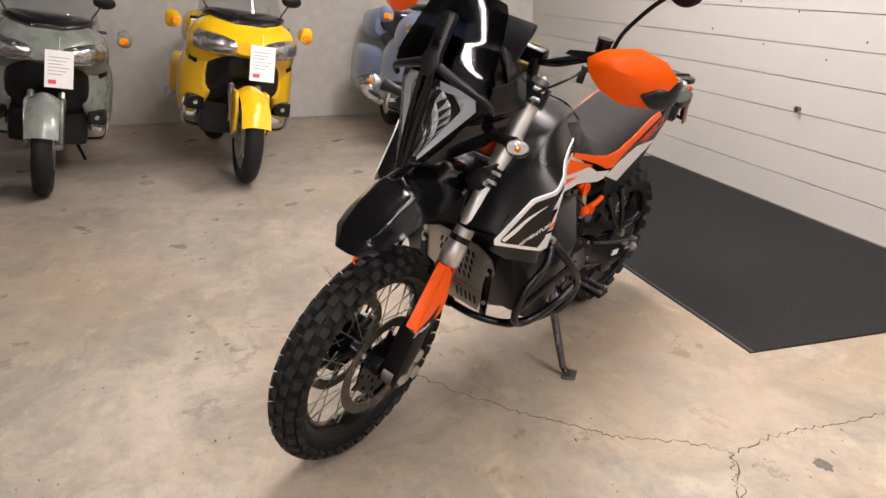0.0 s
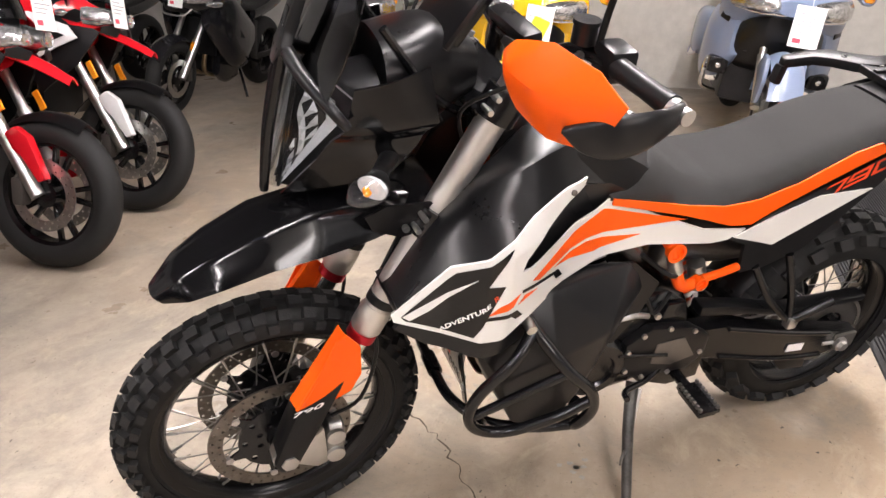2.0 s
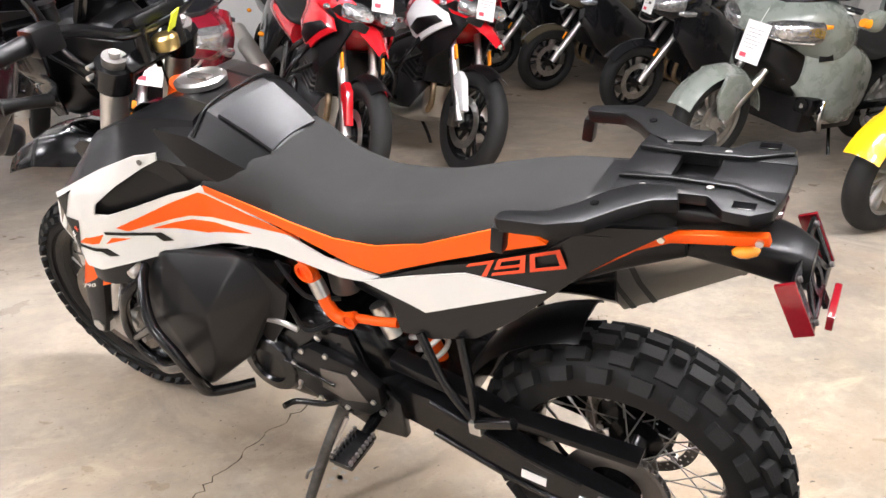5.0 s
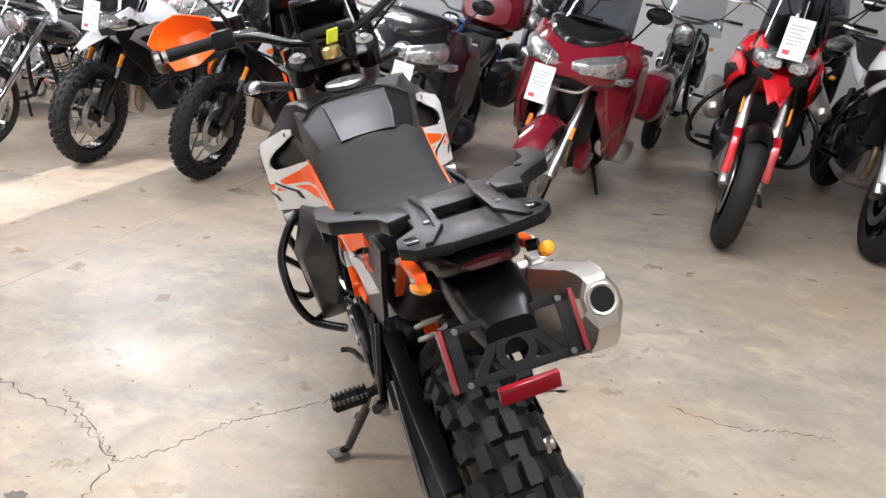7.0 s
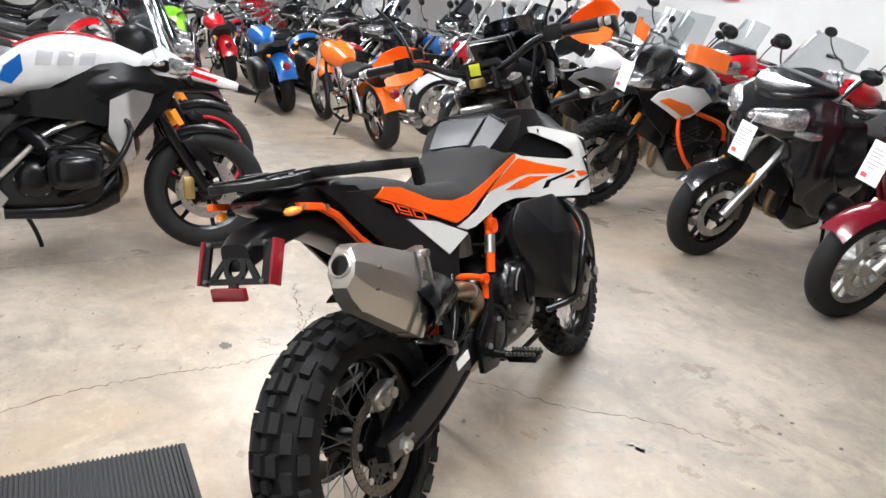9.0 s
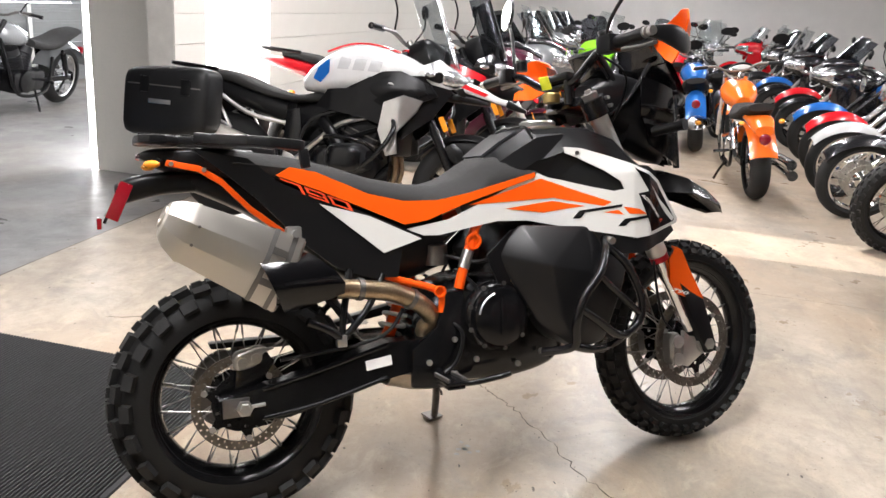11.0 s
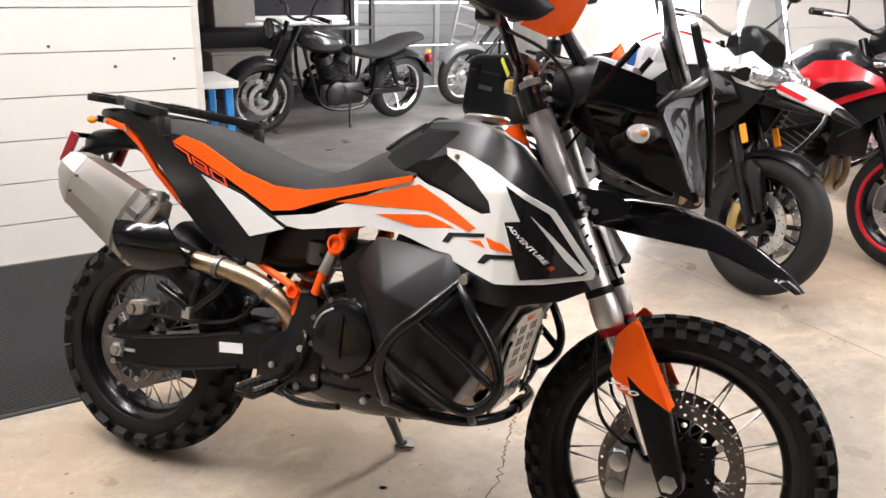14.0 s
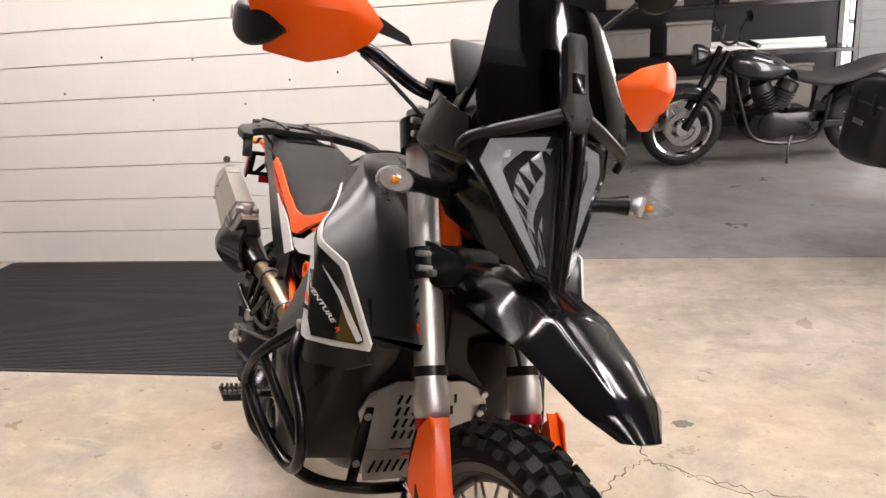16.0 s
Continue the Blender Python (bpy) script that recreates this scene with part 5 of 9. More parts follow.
    part("strut", tube([(x, s * y, z) for x, y, z in rung], 0.0115, 12, 5), BLACK_STEEL, cb)
    part("strut", rod((0.985, s * 0.318, 0.638), (1.160, s * 0.268, 0.508), 0.0105, 12), BLACK_STEEL, cb)
    part("clamp_bolt", rod((1.062, s * 0.235, 0.735), (1.062, s * 0.276, 0.730), 0.011, 14), ALLOY, cb)

# seat
SEAT_EDGE = interp([-0.08, 0.146, 0.216, 0.358, 0.460, 0.560, 0.658, 0.868], [0.985, 0.958, 0.946, 0.885, 0.862, 0.862, 0.881, 0.938])
SEAT_TOP = interp([-0.085, -0.06, 0.0, 0.14, 0.28, 0.38, 0.48, 0.57, 0.65, 0.72, 0.755, 0.80, 0.872], [0.988, 1.002, 1.010, 0.996, 0.962, 0.930, 0.912, 0.907, 0.930, 0.974, 0.992, 0.982, 0.944])
seat_rings = []
for i in range(45):
    x = -0.085 + 0.957 * i / 44
    zt, zs, yf = SEAT_TOP(x), SEAT_EDGE(x), flank(x, 0.9) + 0.003
    yf *= min(1.0, 0.66 + (x + 0.085) * 4.0)
    wt = yf * float(np.interp(x, [0.0, 0.5, 0.70, 0.78, 0.87], [0.86, 0.86, 0.78, 0.90, 0.96]))
    h = zt - zs
    half_ring = [(0.0, zt), (wt * 0.55, zt - h * 0.02), (wt * 0.80, zt - h * 0.10), (wt * 0.94, zt - h * 0.30), (wt + (yf - wt) * 0.45, zt - h * 0.62), (yf, zs), (yf - 0.010, zs - 0.030), (0.05, zs - 0.045)]
    seat_rings.append([Vector((x, y, z)) for y, z in half_ring] + [Vector((x, -y, z)) for y, z in half_ring[:0:-1]])
part("seat", skin(seat_rings), SEAT, bike, "dark grey textured rider and pillion seat", sharp=50)
STRIPE = [(0.110, 0.940), (0.146, 0.961), (0.216, 0.947), (0.358, 0.886), (0.460, 0.863), (0.560, 0.863), (0.658, 0.882), (0.865, 0.937), (0.865, 0.922), (0.659, 0.856), (0.594, 0.832), (0.529, 0.807), (0.463, 0.797), (0.310, 0.862), (0.206, 0.904)]
for s in (1, -1):
    part("seat_stripe", sheet(STRIPE, flank, s, 0.012, 0.006), ORANGE, bike, "orange stripe along the seat")
    tail = [(-0.10, 1.010), (0.04, 0.985), (0.112, 0.925), (0.227, 0.872), (0.33, 0.842), (0.470, 0.782), (0.515, 0.765), (0.455, 0.735), (0.440, 0.650), (0.368, 0.650), (0.267, 0.683), (0.180, 0.753), (0.058, 0.880), (-0.012, 0.941)]
    tp = part("tail_panel", sheet(tail, flank, s, 0.010, 0.002), MATT_BLACK, bike, "black tail panel with white plate and number")
    part("white_panel", sheet([(0.115, 0.838), (0.274, 0.841), (0.506, 0.771), (0.372, 0.721), (0.205, 0.797)] if s > 0 else [(0.222, 0.862), (0.362, 0.824), (0.509, 0.756), (0.400, 0.720)], flank, s, 0.004, 0.007), WHITE_PLASTIC, tp)
    def number_point(u, v, s=s):
        u = u if s > 0 else 1 - u
        if s > 0:
            top, low = Vector((0.262, 0.866)).lerp(Vector((0.086, 0.936)), u), Vector((0.294, 0.824)).lerp(Vector((0.074, 0.900)), u)
        else:
            top, low = Vector((0.302, 0.863)).lerp(Vector((0.118, 0.934)), u), Vector((0.316, 0.838)).lerp(Vector((0.132, 0.906)), u)
        p = low.lerp(top, v)
        return (p.x, p.y)

    seven = [(0.0, 0.30, 0.80, 1.0), (0.25, 0.30, 0.0, 0.80)]
    nine = [(0.345, 0.645, 0.80, 1.0), (0.345, 0.395, 0.52, 0.80), (0.345, 0.595, 0.36, 0.52), (0.595, 0.645, 0.17, 0.80), (0.345, 0.645, 0.0, 0.17)]
    zero = [(0.69, 1.0, 0.82, 1.0), (0.69, 0.74, 0.18, 0.82), (0.95, 1.0, 0.18, 0.82), (0.69, 1.0, 0.0, 0.18)]
    for bars in (seven, nine, zero):
        part("digit_decal", join(*[sheet([number_point(u0, v0), number_point(u1, v0), number_point(u1, v1), number_point(u0, v1)], flank, s, 0.0008, 0.0078, 0.02) for u0, u1, v0, v1 in bars]), RED_TEXT, tp, "red outlined digit")
    if s > 0:
        run = [(0.730, 0.105, 0.815), (0.690, 0.122, 0.795), (0.656, 0.134, 0.756), (0.624, 0.140, 0.675), (0.604, 0.140, 0.647), (0.580, 0.140, 0.645), (0.556, 0.138, 0.654)]
        patch, boss, knuckle = [(0.646, 0.136, 0.730), (0.631, 0.139, 0.692)], (0.656, 0.756), (0.561, 0.654)
    else:
        run = [(0.735, -0.105, 0.812), (0.695, -0.122, 0.790), (0.669, -0.134, 0.742), (0.644, -0.140, 0.678), (0.622, -0.140, 0.605)]
        patch, boss, knuckle = [(0.658, -0.137, 0.714), (0.638, -0.140, 0.663)], (0.669, 0.742), (0.559, 0.602)
    fr = part("frame", tube(run, 0.0150, 14), ORANGE_STEEL, bike, "orange tubular steel frame")
    part("bare_patch", rod(*patch, 0.0170, 14), ALLOY, fr, "scuffed bare metal patch")
    for (x, z), k in ((boss, 1.0), (knuckle, 0.72)):
        part("frame_boss", put(lathe([(0.001, -0.01), (0.021 * k, -0.01), (0.024 * k, 0.008), (0.017 * k, 0.008), (0.017 * k, 0.001), (0.001, 0.001)], 18), Matrix.Translation((x, s * (0.146 if k == 1 else 0.150), z)) @ Matrix.Rotation(0 if s > 0 else math.pi, 4, "X")), ORANGE_STEEL, fr)
    part("cross_tube", tube([(0.448, 0.132, 0.668), (0.50, 0.136, 0.660), (0.556, 0.138, 0.654)] if s > 0 else [(0.36, -0.108, 0.672), (0.447, -0.115, 0.640), (0.559, -0.138, 0.602), (0.566, -0.140, 0.540)], 0.0105, 10), ORANGE_STEEL, fr)
    part("pivot_plate", plate([(0.47, 0.33), (0.56, 0.32), (0.66, 0.36), (0.66, 0.50), (0.63, 0.60), (0.58, 0.60), (0.55, 0.50), (0.47, 0.44)], s * 0.128, s * 0.150, bev=0.006), BLACK_STEEL, bike)

# engine and underside
part("crankcase", body([(0.50, 0, 0.09, 0.36, 0.52), (0.56, 0, 0.125, 0.33, 0.60), (0.68, 0, 0.15, 0.315, 0.64), (0.82, 0, 0.155, 0.315, 0.62), (0.94, 0, 0.13, 0.335, 0.60), (1.00, 0, 0.09, 0.37, 0.54)], 4.0, 28), BLACK_STEEL, bike, "black twin-cylinder engine case")
part("cylinder_block", join(put(box(-0.10, 0.10, -0.13, 0.13, 0.0, 0.22, 0.015), pose(0.86, 0, 0.56, 0, 16, 0)), put(box(-0.11, 0.11, -0.14, 0.14, 0.22, 0.30, 0.02), pose(0.86, 0, 0.56, 0, 16, 0))), BLACK_STEEL, bike)
cl = part("clutch_cover", put(lathe([(0.105, 0.0), (0.104, 0.018), (0.094, 0.030), (0.088, 0.030), (0.084, 0.044), (0.070, 0.050), (0.030, 0.052), (0.001, 0.052)], 40), Matrix.Translation((0.735, -0.148, 0.520)) @ Matrix.Rotation(math.pi, 4, "X")), BLACK_STEEL, bike, "round black clutch cover")
for i in range(9):
    q = radians(40 * i)
    part("bolt", put(lathe([(0.001, 0), (0.007, 0), (0.007, 0.006), (0.001, 0.007)], 8), Matrix.Translation((0.735 + 0.097 * math.cos(q), -0.172, 0.520 + 0.097 * math.sin(q))) @ Matrix.Rotation(math.pi, 4, "X")), STEEL_DARK, cl)
part("cover_rib", box(0.728, 0.742, -0.205, -0.196, 0.470, 0.580, 0.003), BLACK_STEEL, cl)
part("cover_arc", tube([(0.735 + 0.075 * math.cos(radians(d)), -0.199, 0.520 + 0.075 * math.sin(radians(d))) for d in (110, 130, 150, 170)], 0.003, 6), ALLOY, cl, "bright worn edge")
part("oil_cap", put(lathe([(0.001, 0), (0.017, 0), (0.017, 0.010), (0.001, 0.012)], 6), Matrix.Translation((0.79, -0.165, 0.625)) @ Matrix.Rotation(math.pi, 4, "X")), BRASS, cl)
part("alternator_cover", put(lathe([(0.088, 0.0), (0.087, 0.020), (0.076, 0.034), (0.050, 0.038), (0.046, 0.030), (0.001, 0.030)], 36), Matrix.Translation((0.815, 0.148, 0.465))), BLACK_STEEL, bike, "round black generator cover")
part("sprocket_cover", plate([(0.50, 0.44), (0.54, 0.40), (0.68, 0.40), (0.74, 0.43), (0.74, 0.52), (0.68, 0.56), (0.56, 0.54), (0.50, 0.50)], 0.148, 0.178, bev=0.010), BLACK_PLASTIC, bike, "black front sprocket cover")
for x, z in ((0.52, 0.455), (0.555, 0.530), (0.63, 0.553), (0.70, 0.545), (0.732, 0.500), (0.728, 0.440), (0.675, 0.410), (0.60, 0.408)):
    part("bolt", put(lathe([(0.001, 0), (0.007, 0), (0.007, 0.006), (0.001, 0.008)], 6), Matrix.Translation((x, 0.177, z))), ALLOY, bike)
for i in range(7):
    q = radians(51 * i + 10)
    part("bolt", put(lathe([(0.001, 0), (0.006, 0), (0.006, 0.006), (0.001, 0.008)], 6), Matrix.Translation((0.815 + 0.082 * math.cos(q), 0.166, 0.465 + 0.082 * math.sin(q)))), ALLOY, bike)
part("clutch_arm", tube([(0.70, 0.170, 0.60), (0.74, 0.176, 0.615), (0.79, 0.170, 0.605)], 0.007, 8), ALLOY, bike, "silver clutch arm")
part("cable_run", tube([(0.79, 0.170, 0.605), (0.86, 0.20, 0.66), (0.92, 0.18, 0.76)], 0.004, 6), BLACK_PLASTIC, bike)
part("sprocket_window", plate([(0.535, 0.448), (0.60, 0.432), (0.66, 0.45), (0.655, 0.51), (0.58, 0.515)], 0.1785, 0.181, bev=0.0008), STEEL_DARK, bike)
part("coolant_hose", tube([(0.92, 0.13, 0.58), (0.97, 0.19, 0.62), (1.04, 0.17, 0.68)], 0.013, 10), BLACK_PLASTIC, bike)
for k in range(9):
    part("fin", put(box(-0.09, 0.09, -0.134, 0.134, -0.0022, 0.0022, 0.001, 1), pose(0.86, 0, 0.56, 0, 16, 0) @ pose(0, 0, 0.03 + 0.02 * k)), STEEL_DARK, bike)
part("skid_plate", grid(lambda u, v: Vector((0.43 + 0.62 * u, (2 * v - 1) * (0.12 - 0.03 * abs(2 * u - 1)), float(np.interp(u, [0, 0.15, 0.5, 0.8, 1], [0.315, 0.290, 0.290, 0.312, 0.385])) + 0.055 * abs(2 * v - 1) ** 3)), 16, 14, 0.004), SKID, bike, "worn alloy skid plate")
GUARD_STEEL = mat("grey_steel_guard", (0.52, 0.50, 0.46), 0.40, 0.9)
rg = part("radiator_guard", plate([(-0.150, 0.560), (-0.132, 0.604), (-0.078, 0.632), (0.078, 0.632), (0.132, 0.604), (0.150, 0.560), (0.128, 0.505), (0.118, 0.468), (-0.118, 0.468), (-0.128, 0.505)], -0.003, 0.003, "x", 0.0015), GUARD_STEEL, bike, "bare steel header guard with rows of slots", pose(1.040, 0, 0.02, 0, 10, 0))
part("lower_plate", plate([(-0.122, 0.460), (0.122, 0.460), (0.104, 0.385), (-0.104, 0.385)], -0.006, 0.0, "x", 0.0015), GUARD_STEEL, rg, "bare steel lower guard plate with slots")
for side in (1, -1):
    for k in range(3):
        for row in range(4):
            part("slot", put(box(0.002, 0.0042, -0.0035, 0.0035, -0.011, 0.011, 0.001), pose(0, side * (0.026 + k * 0.019 - row * 0.002), 0.590 - row * 0.029, side * 14, 0, 0)), GLOSS_BLACK, rg)
    for k in range(5):
        part("slot", put(box(-0.001, 0.0012, -0.003, 0.003, -0.016, 0.016, 0.0005), pose(0, side * (0.018 + k * 0.018), 0.422, side * 16, 0, 0)), GLOSS_BLACK, rg)
part("guard_mark", box(0.003, 0.0046, -0.030, 0.030, 0.610, 0.622, 0.001), RED_TEXT, rg)
part("guard_mark", box(-0.001, 0.0012, -0.030, 0.030, 0.446, 0.454, 0.0005), RED_TEXT, rg)
for side in (1, -1):
    part("guard_strap", put(plate([(-0.012, 0.385), (-0.014, 0.50), (-0.004, 0.575), (0.012, 0.575), (0.014, 0.50), (0.012, 0.385)], 0.004, 0.009, "x", 0.0015), pose(0, side * 0.132, 0, 0, 0, 0)), BLACK_STEEL, rg, "black bracket strap")
    for y, z in ((0.128, 0.602), (0.130, 0.555), (0.132, 0.440)):
        part("bolt", rod((0.006, side * y, z), (0.013, side * y, z), 0.008, 12), ALLOY, rg)
part("cross_clamp", rod((1.150, -0.030, 0.406), (1.150, 0.030, 0.406), 0.018, 14), BLACK_STEEL, bike)
part("radiator", box(1.10, 1.135, -0.15, 0.15, 0.62, 0.86, 0.006), MATT_BLACK, bike)
part("header_pipe", join(*[tube([(0.97, y, 0.62), (1.03, y * 0.9, 0.58), (1.05, y * 0.8, 0.48), (1.00, y * 0.7, 0.39), (0.90, y * 0.6, 0.335)], 0.021, 12) for y in (-0.06, 0.06)]), PIPE_GOLD, bike)
for hose in ([(0.62, -0.12, 0.66), (0.66, -0.16, 0.62), (0.70, -0.15, 0.58), (0.76, -0.165, 0.64)], [(0.60, -0.10, 0.70), (0.68, -0.15, 0.68), (0.75, -0.14, 0.70)], [(0.58, -0.13, 0.52), (0.62, -0.165, 0.48), (0.60, -0.17, 0.40), (0.55, -0.16, 0.36)], [(0.45, -0.14, 0.56), (0.40, -0.15, 0.50), (0.30, -0.15, 0.47), (0.10, -0.14, 0.45)], [(0.62, 0.13, 0.62), (0.68, 0.165, 0.60), (0.72, 0.16, 0.66), (0.78, 0.15, 0.72)], [(0.60, 0.12, 0.68), (0.66, 0.16, 0.70), (0.74, 0.14, 0.76)]):
    part("hose", tube(hose, 0.0055, 8), BLACK_PLASTIC, bike)
for x, y, z in ((0.60, -0.152, 0.46), (0.60, -0.152, 0.36), (0.66, -0.17, 0.40), (0.88, -0.158, 0.40), (0.80, -0.16, 0.37), (0.94, -0.14, 0.48), (0.60, 0.152, 0.46), (0.66, 0.155, 0.58), (0.90, 0.158, 0.42), (0.76, 0.16, 0.40), (0.52, -0.152, 0.40), (0.52, 0.152, 0.40)):
    part("bolt", put(lathe([(0.001, 0), (0.009, 0), (0.009, 0.007), (0.001, 0.009)], 6), Matrix.Translation((x, y, z)) @ Matrix.Rotation(0 if y > 0 else math.pi, 4, "X")), ALLOY, bike)
for k in (-1, 1):
    part("throttle_body", put(lathe([(0.03, -0.03), (0.036, -0.028), (0.036, 0.03), (0.028, 0.034)], 18), pose(0.60 + 0.02 * k, k * 0.07, 0.70, 90, 0, 0)), STEEL_DARK, bike)

# rear suspension and drive
coil = []
for i in range(97):
    q = i / 96
    c = Vector((0.455 + 0.09 * q, 0.0, 0.47 + 0.22 * q))
    coil.append(c + Vector((0.036 * math.cos(q * 7 * 2 * math.pi) * 0.92, 0.036 * math.sin(q * 7 * 2 * math.pi), -0.036 * math.cos(q * 7 * 2 * math.pi) * 0.38)))
shock = part("shock_absorber", rod((0.445, 0, 0.45), (0.555, 0, 0.72), 0.020, 14), ORANGE_STEEL, bike, "rear shock with a white coil spring")
part("spring", tube(coil, 0.0065, 8, 1), WHITE_PLASTIC, shock)
part("reservoir", rod((0.50, 0.085, 0.585), (0.53, 0.085, 0.66), 0.022, 16), ALLOY, shock)
for s in (1, -1):
    sw = part("swingarm", skin([[Vector((x, s * y, z)) for y, z in ((y0, z0), (y1, z0 + 0.006), (y1, z1 - 0.006), (y0, z1))] for x, y0, y1, z0, z1 in ((-0.062, 0.110, 0.142, 0.312, 0.362), (0.03, 0.108, 0.146, 0.293, 0.384), (0.12, 0.105, 0.146, 0.288, 0.402), (0.28, 0.098, 0.140, 0.325, 0.440), (0.40, 0.088, 0.132, 0.355, 0.472), (0.54, 0.075, 0.122, 0.375, 0.470))]), BLACK_STEEL, bike, "black alloy swingarm", sharp=30)
    part("rib", tube([(0.05, s * 0.148, 0.300), (0.20, s * 0.145, 0.318), (0.40, s * 0.135, 0.366)], 0.006, 8), BLACK_STEEL, sw)
    part("rib", tube([(0.05, s * 0.148, 0.378), (0.20, s * 0.145, 0.410), (0.40, s * 0.135, 0.460)], 0.006, 8), BLACK_STEEL, sw)
    part("axle_block", box(-0.055, 0.015, s * 0.143, s * 0.152, 0.312, 0.362, 0.003), STEEL_DARK, sw)
    part("axle_nut", put(lathe([(0.009, 0), (0.022, 0.001), (0.022, 0.012), (0.016, 0.013), (0.014, 0.022), (0.009, 0.022)], 6), Matrix.Translation((0, s * 0.151, 0.335)) @ Matrix.Rotation(0 if s > 0 else math.pi, 4, "X")), ALLOY, sw)
    part("chain_adjuster", rod((0.012, s * 0.147, 0.335), (0.055, s * 0.147, 0.338), 0.005, 8), ALLOY, sw)
part("swingarm_bridge", box(0.36, 0.46, -0.10, 0.10, 0.375, 0.465, 0.015), BLACK_STEEL, bike)
part("maker_plate", put(box(-0.038, 0.038, -0.001, 0.001, -0.014, 0.014, 0.0), pose(0.375, -0.1375, 0.412, 0, -8, 0)), PAPER, bike, "small white sticker with grey print")
part("maker_plate", put(box(-0.028, 0.028, -0.001, 0.001, -0.012, 0.012, 0.0), pose(0.155, 0.1475, 0.350, 0, -6, 0)), PAPER, bike, "small white sticker with grey print")
link = shared(("chain_link", "hero"), lambda: join(box(-0.008, 0.008, -0.009, -0.005, -0.005, 0.005, 0.002, 1), box(-0.008, 0.008, 0.005, 0.009, -0.005, 0.005, 0.002, 1), rod((-0.005, -0.008, 0), (-0.005, 0.008, 0), 0.004, 6)), STEEL_DARK)
chain = part("chain", rod((0.62, 0.091, 0.440), (0.62, 0.091, 0.4401), 0.001, 4), STEEL_DARK, bike, "drive chain")
path = [Vector((0.112 * math.cos(q), 0.091, 0.335 + 0.112 * math.sin(q))) for q in (radians(d) for d in range(98, 262, 8))]
path += [Vector((x, 0.091, 0.224 + (x / 0.62) * 0.165)) for x in np.arange(0.0, 0.62, 0.016)]
path += [Vector((0.62 + 0.036 * math.cos(q), 0.091, 0.425 + 0.036 * math.sin(q))) for q in (radians(d) for d in range(-80, 90, 24))]
path += [Vector((x, 0.091, 0.447 + ((0.62 - x) / 0.62) * 0.0)) for x in np.arange(0.61, -0.01, -0.016)]
for p, q in zip(path, path[1:]):
    d = (q - p).normalized()
    part("link", link, STEEL_DARK, chain, m=Matrix.Translation((p + q) / 2) @ Matrix(((d.x, 0, -d.z, 0), (0, 1, 0, 0), (d.z, 0, d.x, 0), (0, 0, 0, 1))))
part("chain_guard", plate([(-0.06, 0.470), (0.22, 0.475), (0.36, 0.515), (0.50, 0.545), (0.50, 0.515), (0.34, 0.488), (0.20, 0.455), (-0.055, 0.452)], 0.080, 0.125, bev=0.006), BLACK_PLASTIC, bike, "black plastic chain guard")
part("chain_slider", plate([(0.03, 0.205), (0.12, 0.215), (0.16, 0.262), (0.12, 0.285), (0.04, 0.262)], 0.080, 0.108, bev=0.008), BLACK_PLASTIC, bike, "black chain guide")
part("rear_caliper", join(body([(-0.018, -0.094, 0.014, 0.432, 0.462), (-0.006, -0.094, 0.023, 0.424, 0.474), (0.030, -0.094, 0.024, 0.430, 0.482), (0.052, -0.094, 0.020, 0.440, 0.486), (0.072, -0.094, 0.012, 0.452, 0.480)], 4.0, 20), rod((0.004, -0.112, 0.448), (0.004, -0.126, 0.448), 0.014, 16), rod((0.040, -0.112, 0.456), (0.040, -0.126, 0.456), 0.014, 16), rod((-0.020, -0.100, 0.452), (0.090, -0.100, 0.478), 0.005, 8)), mat("cast_rear_caliper", (0.50, 0.47, 0.42), 0.30, 1.0, var=0.3), bike, "cast silver rear brake caliper")
part("caliper_bracket", plate([(-0.02, 0.36), (0.03, 0.36), (0.09, 0.44), (0.07, 0.47), (-0.01, 0.44)], -0.112, -0.100, bev=0.003), BLACK_STEEL, bike)
part("rear_hugger", grid(lambda u, v: Vector((0.385 * math.cos(radians(28 + 50 * u)), (2 * v - 1) * 0.07, 0.335 + 0.385 * math.sin(radians(28 + 50 * u)) - 0.03 * abs(2 * v - 1) ** 3)), 10, 8, 0.003), BLACK_PLASTIC, bike, "short black hugger over the tyre")

# exhaust
EX_F, EX_R = Vector((0.115, -0.190, 0.683)), Vector((-0.185, -0.206, 0.832))
ex_d = (EX_F - EX_R).normalized()
ex_side = Vector((0, 1, 0)) - ex_d * ex_d.y
ex_side.normalize()
ex_up = ex_side.cross(ex_d) * -1


def can_ring(f, w, h, shift=0.0, cut=0.60):
    """An eight-sided cross-section of the silencer, with its corners cut by the given share."""
    c = EX_R.lerp(EX_F, f) + ex_up * shift
    k = 1 - cut * 0.75
    corners = [(1, k * 0.6), (k, 1), (-k, 1), (-1, k * 0.6), (-1, -k * 0.6), (-k, -1), (k, -1), (1, -k * 0.6)]
    return [c + ex_side * (w * a) + ex_up * (h * b) for a, b in corners]


def can_circle(f, r, shift=0.0):
    c = EX_R.lerp(EX_F, f) + ex_up * shift
    return [c + ex_side * (r * math.cos(q)) + ex_up * (r * math.sin(q)) for q in (2 * math.pi * k / 24 for k in range(24))]


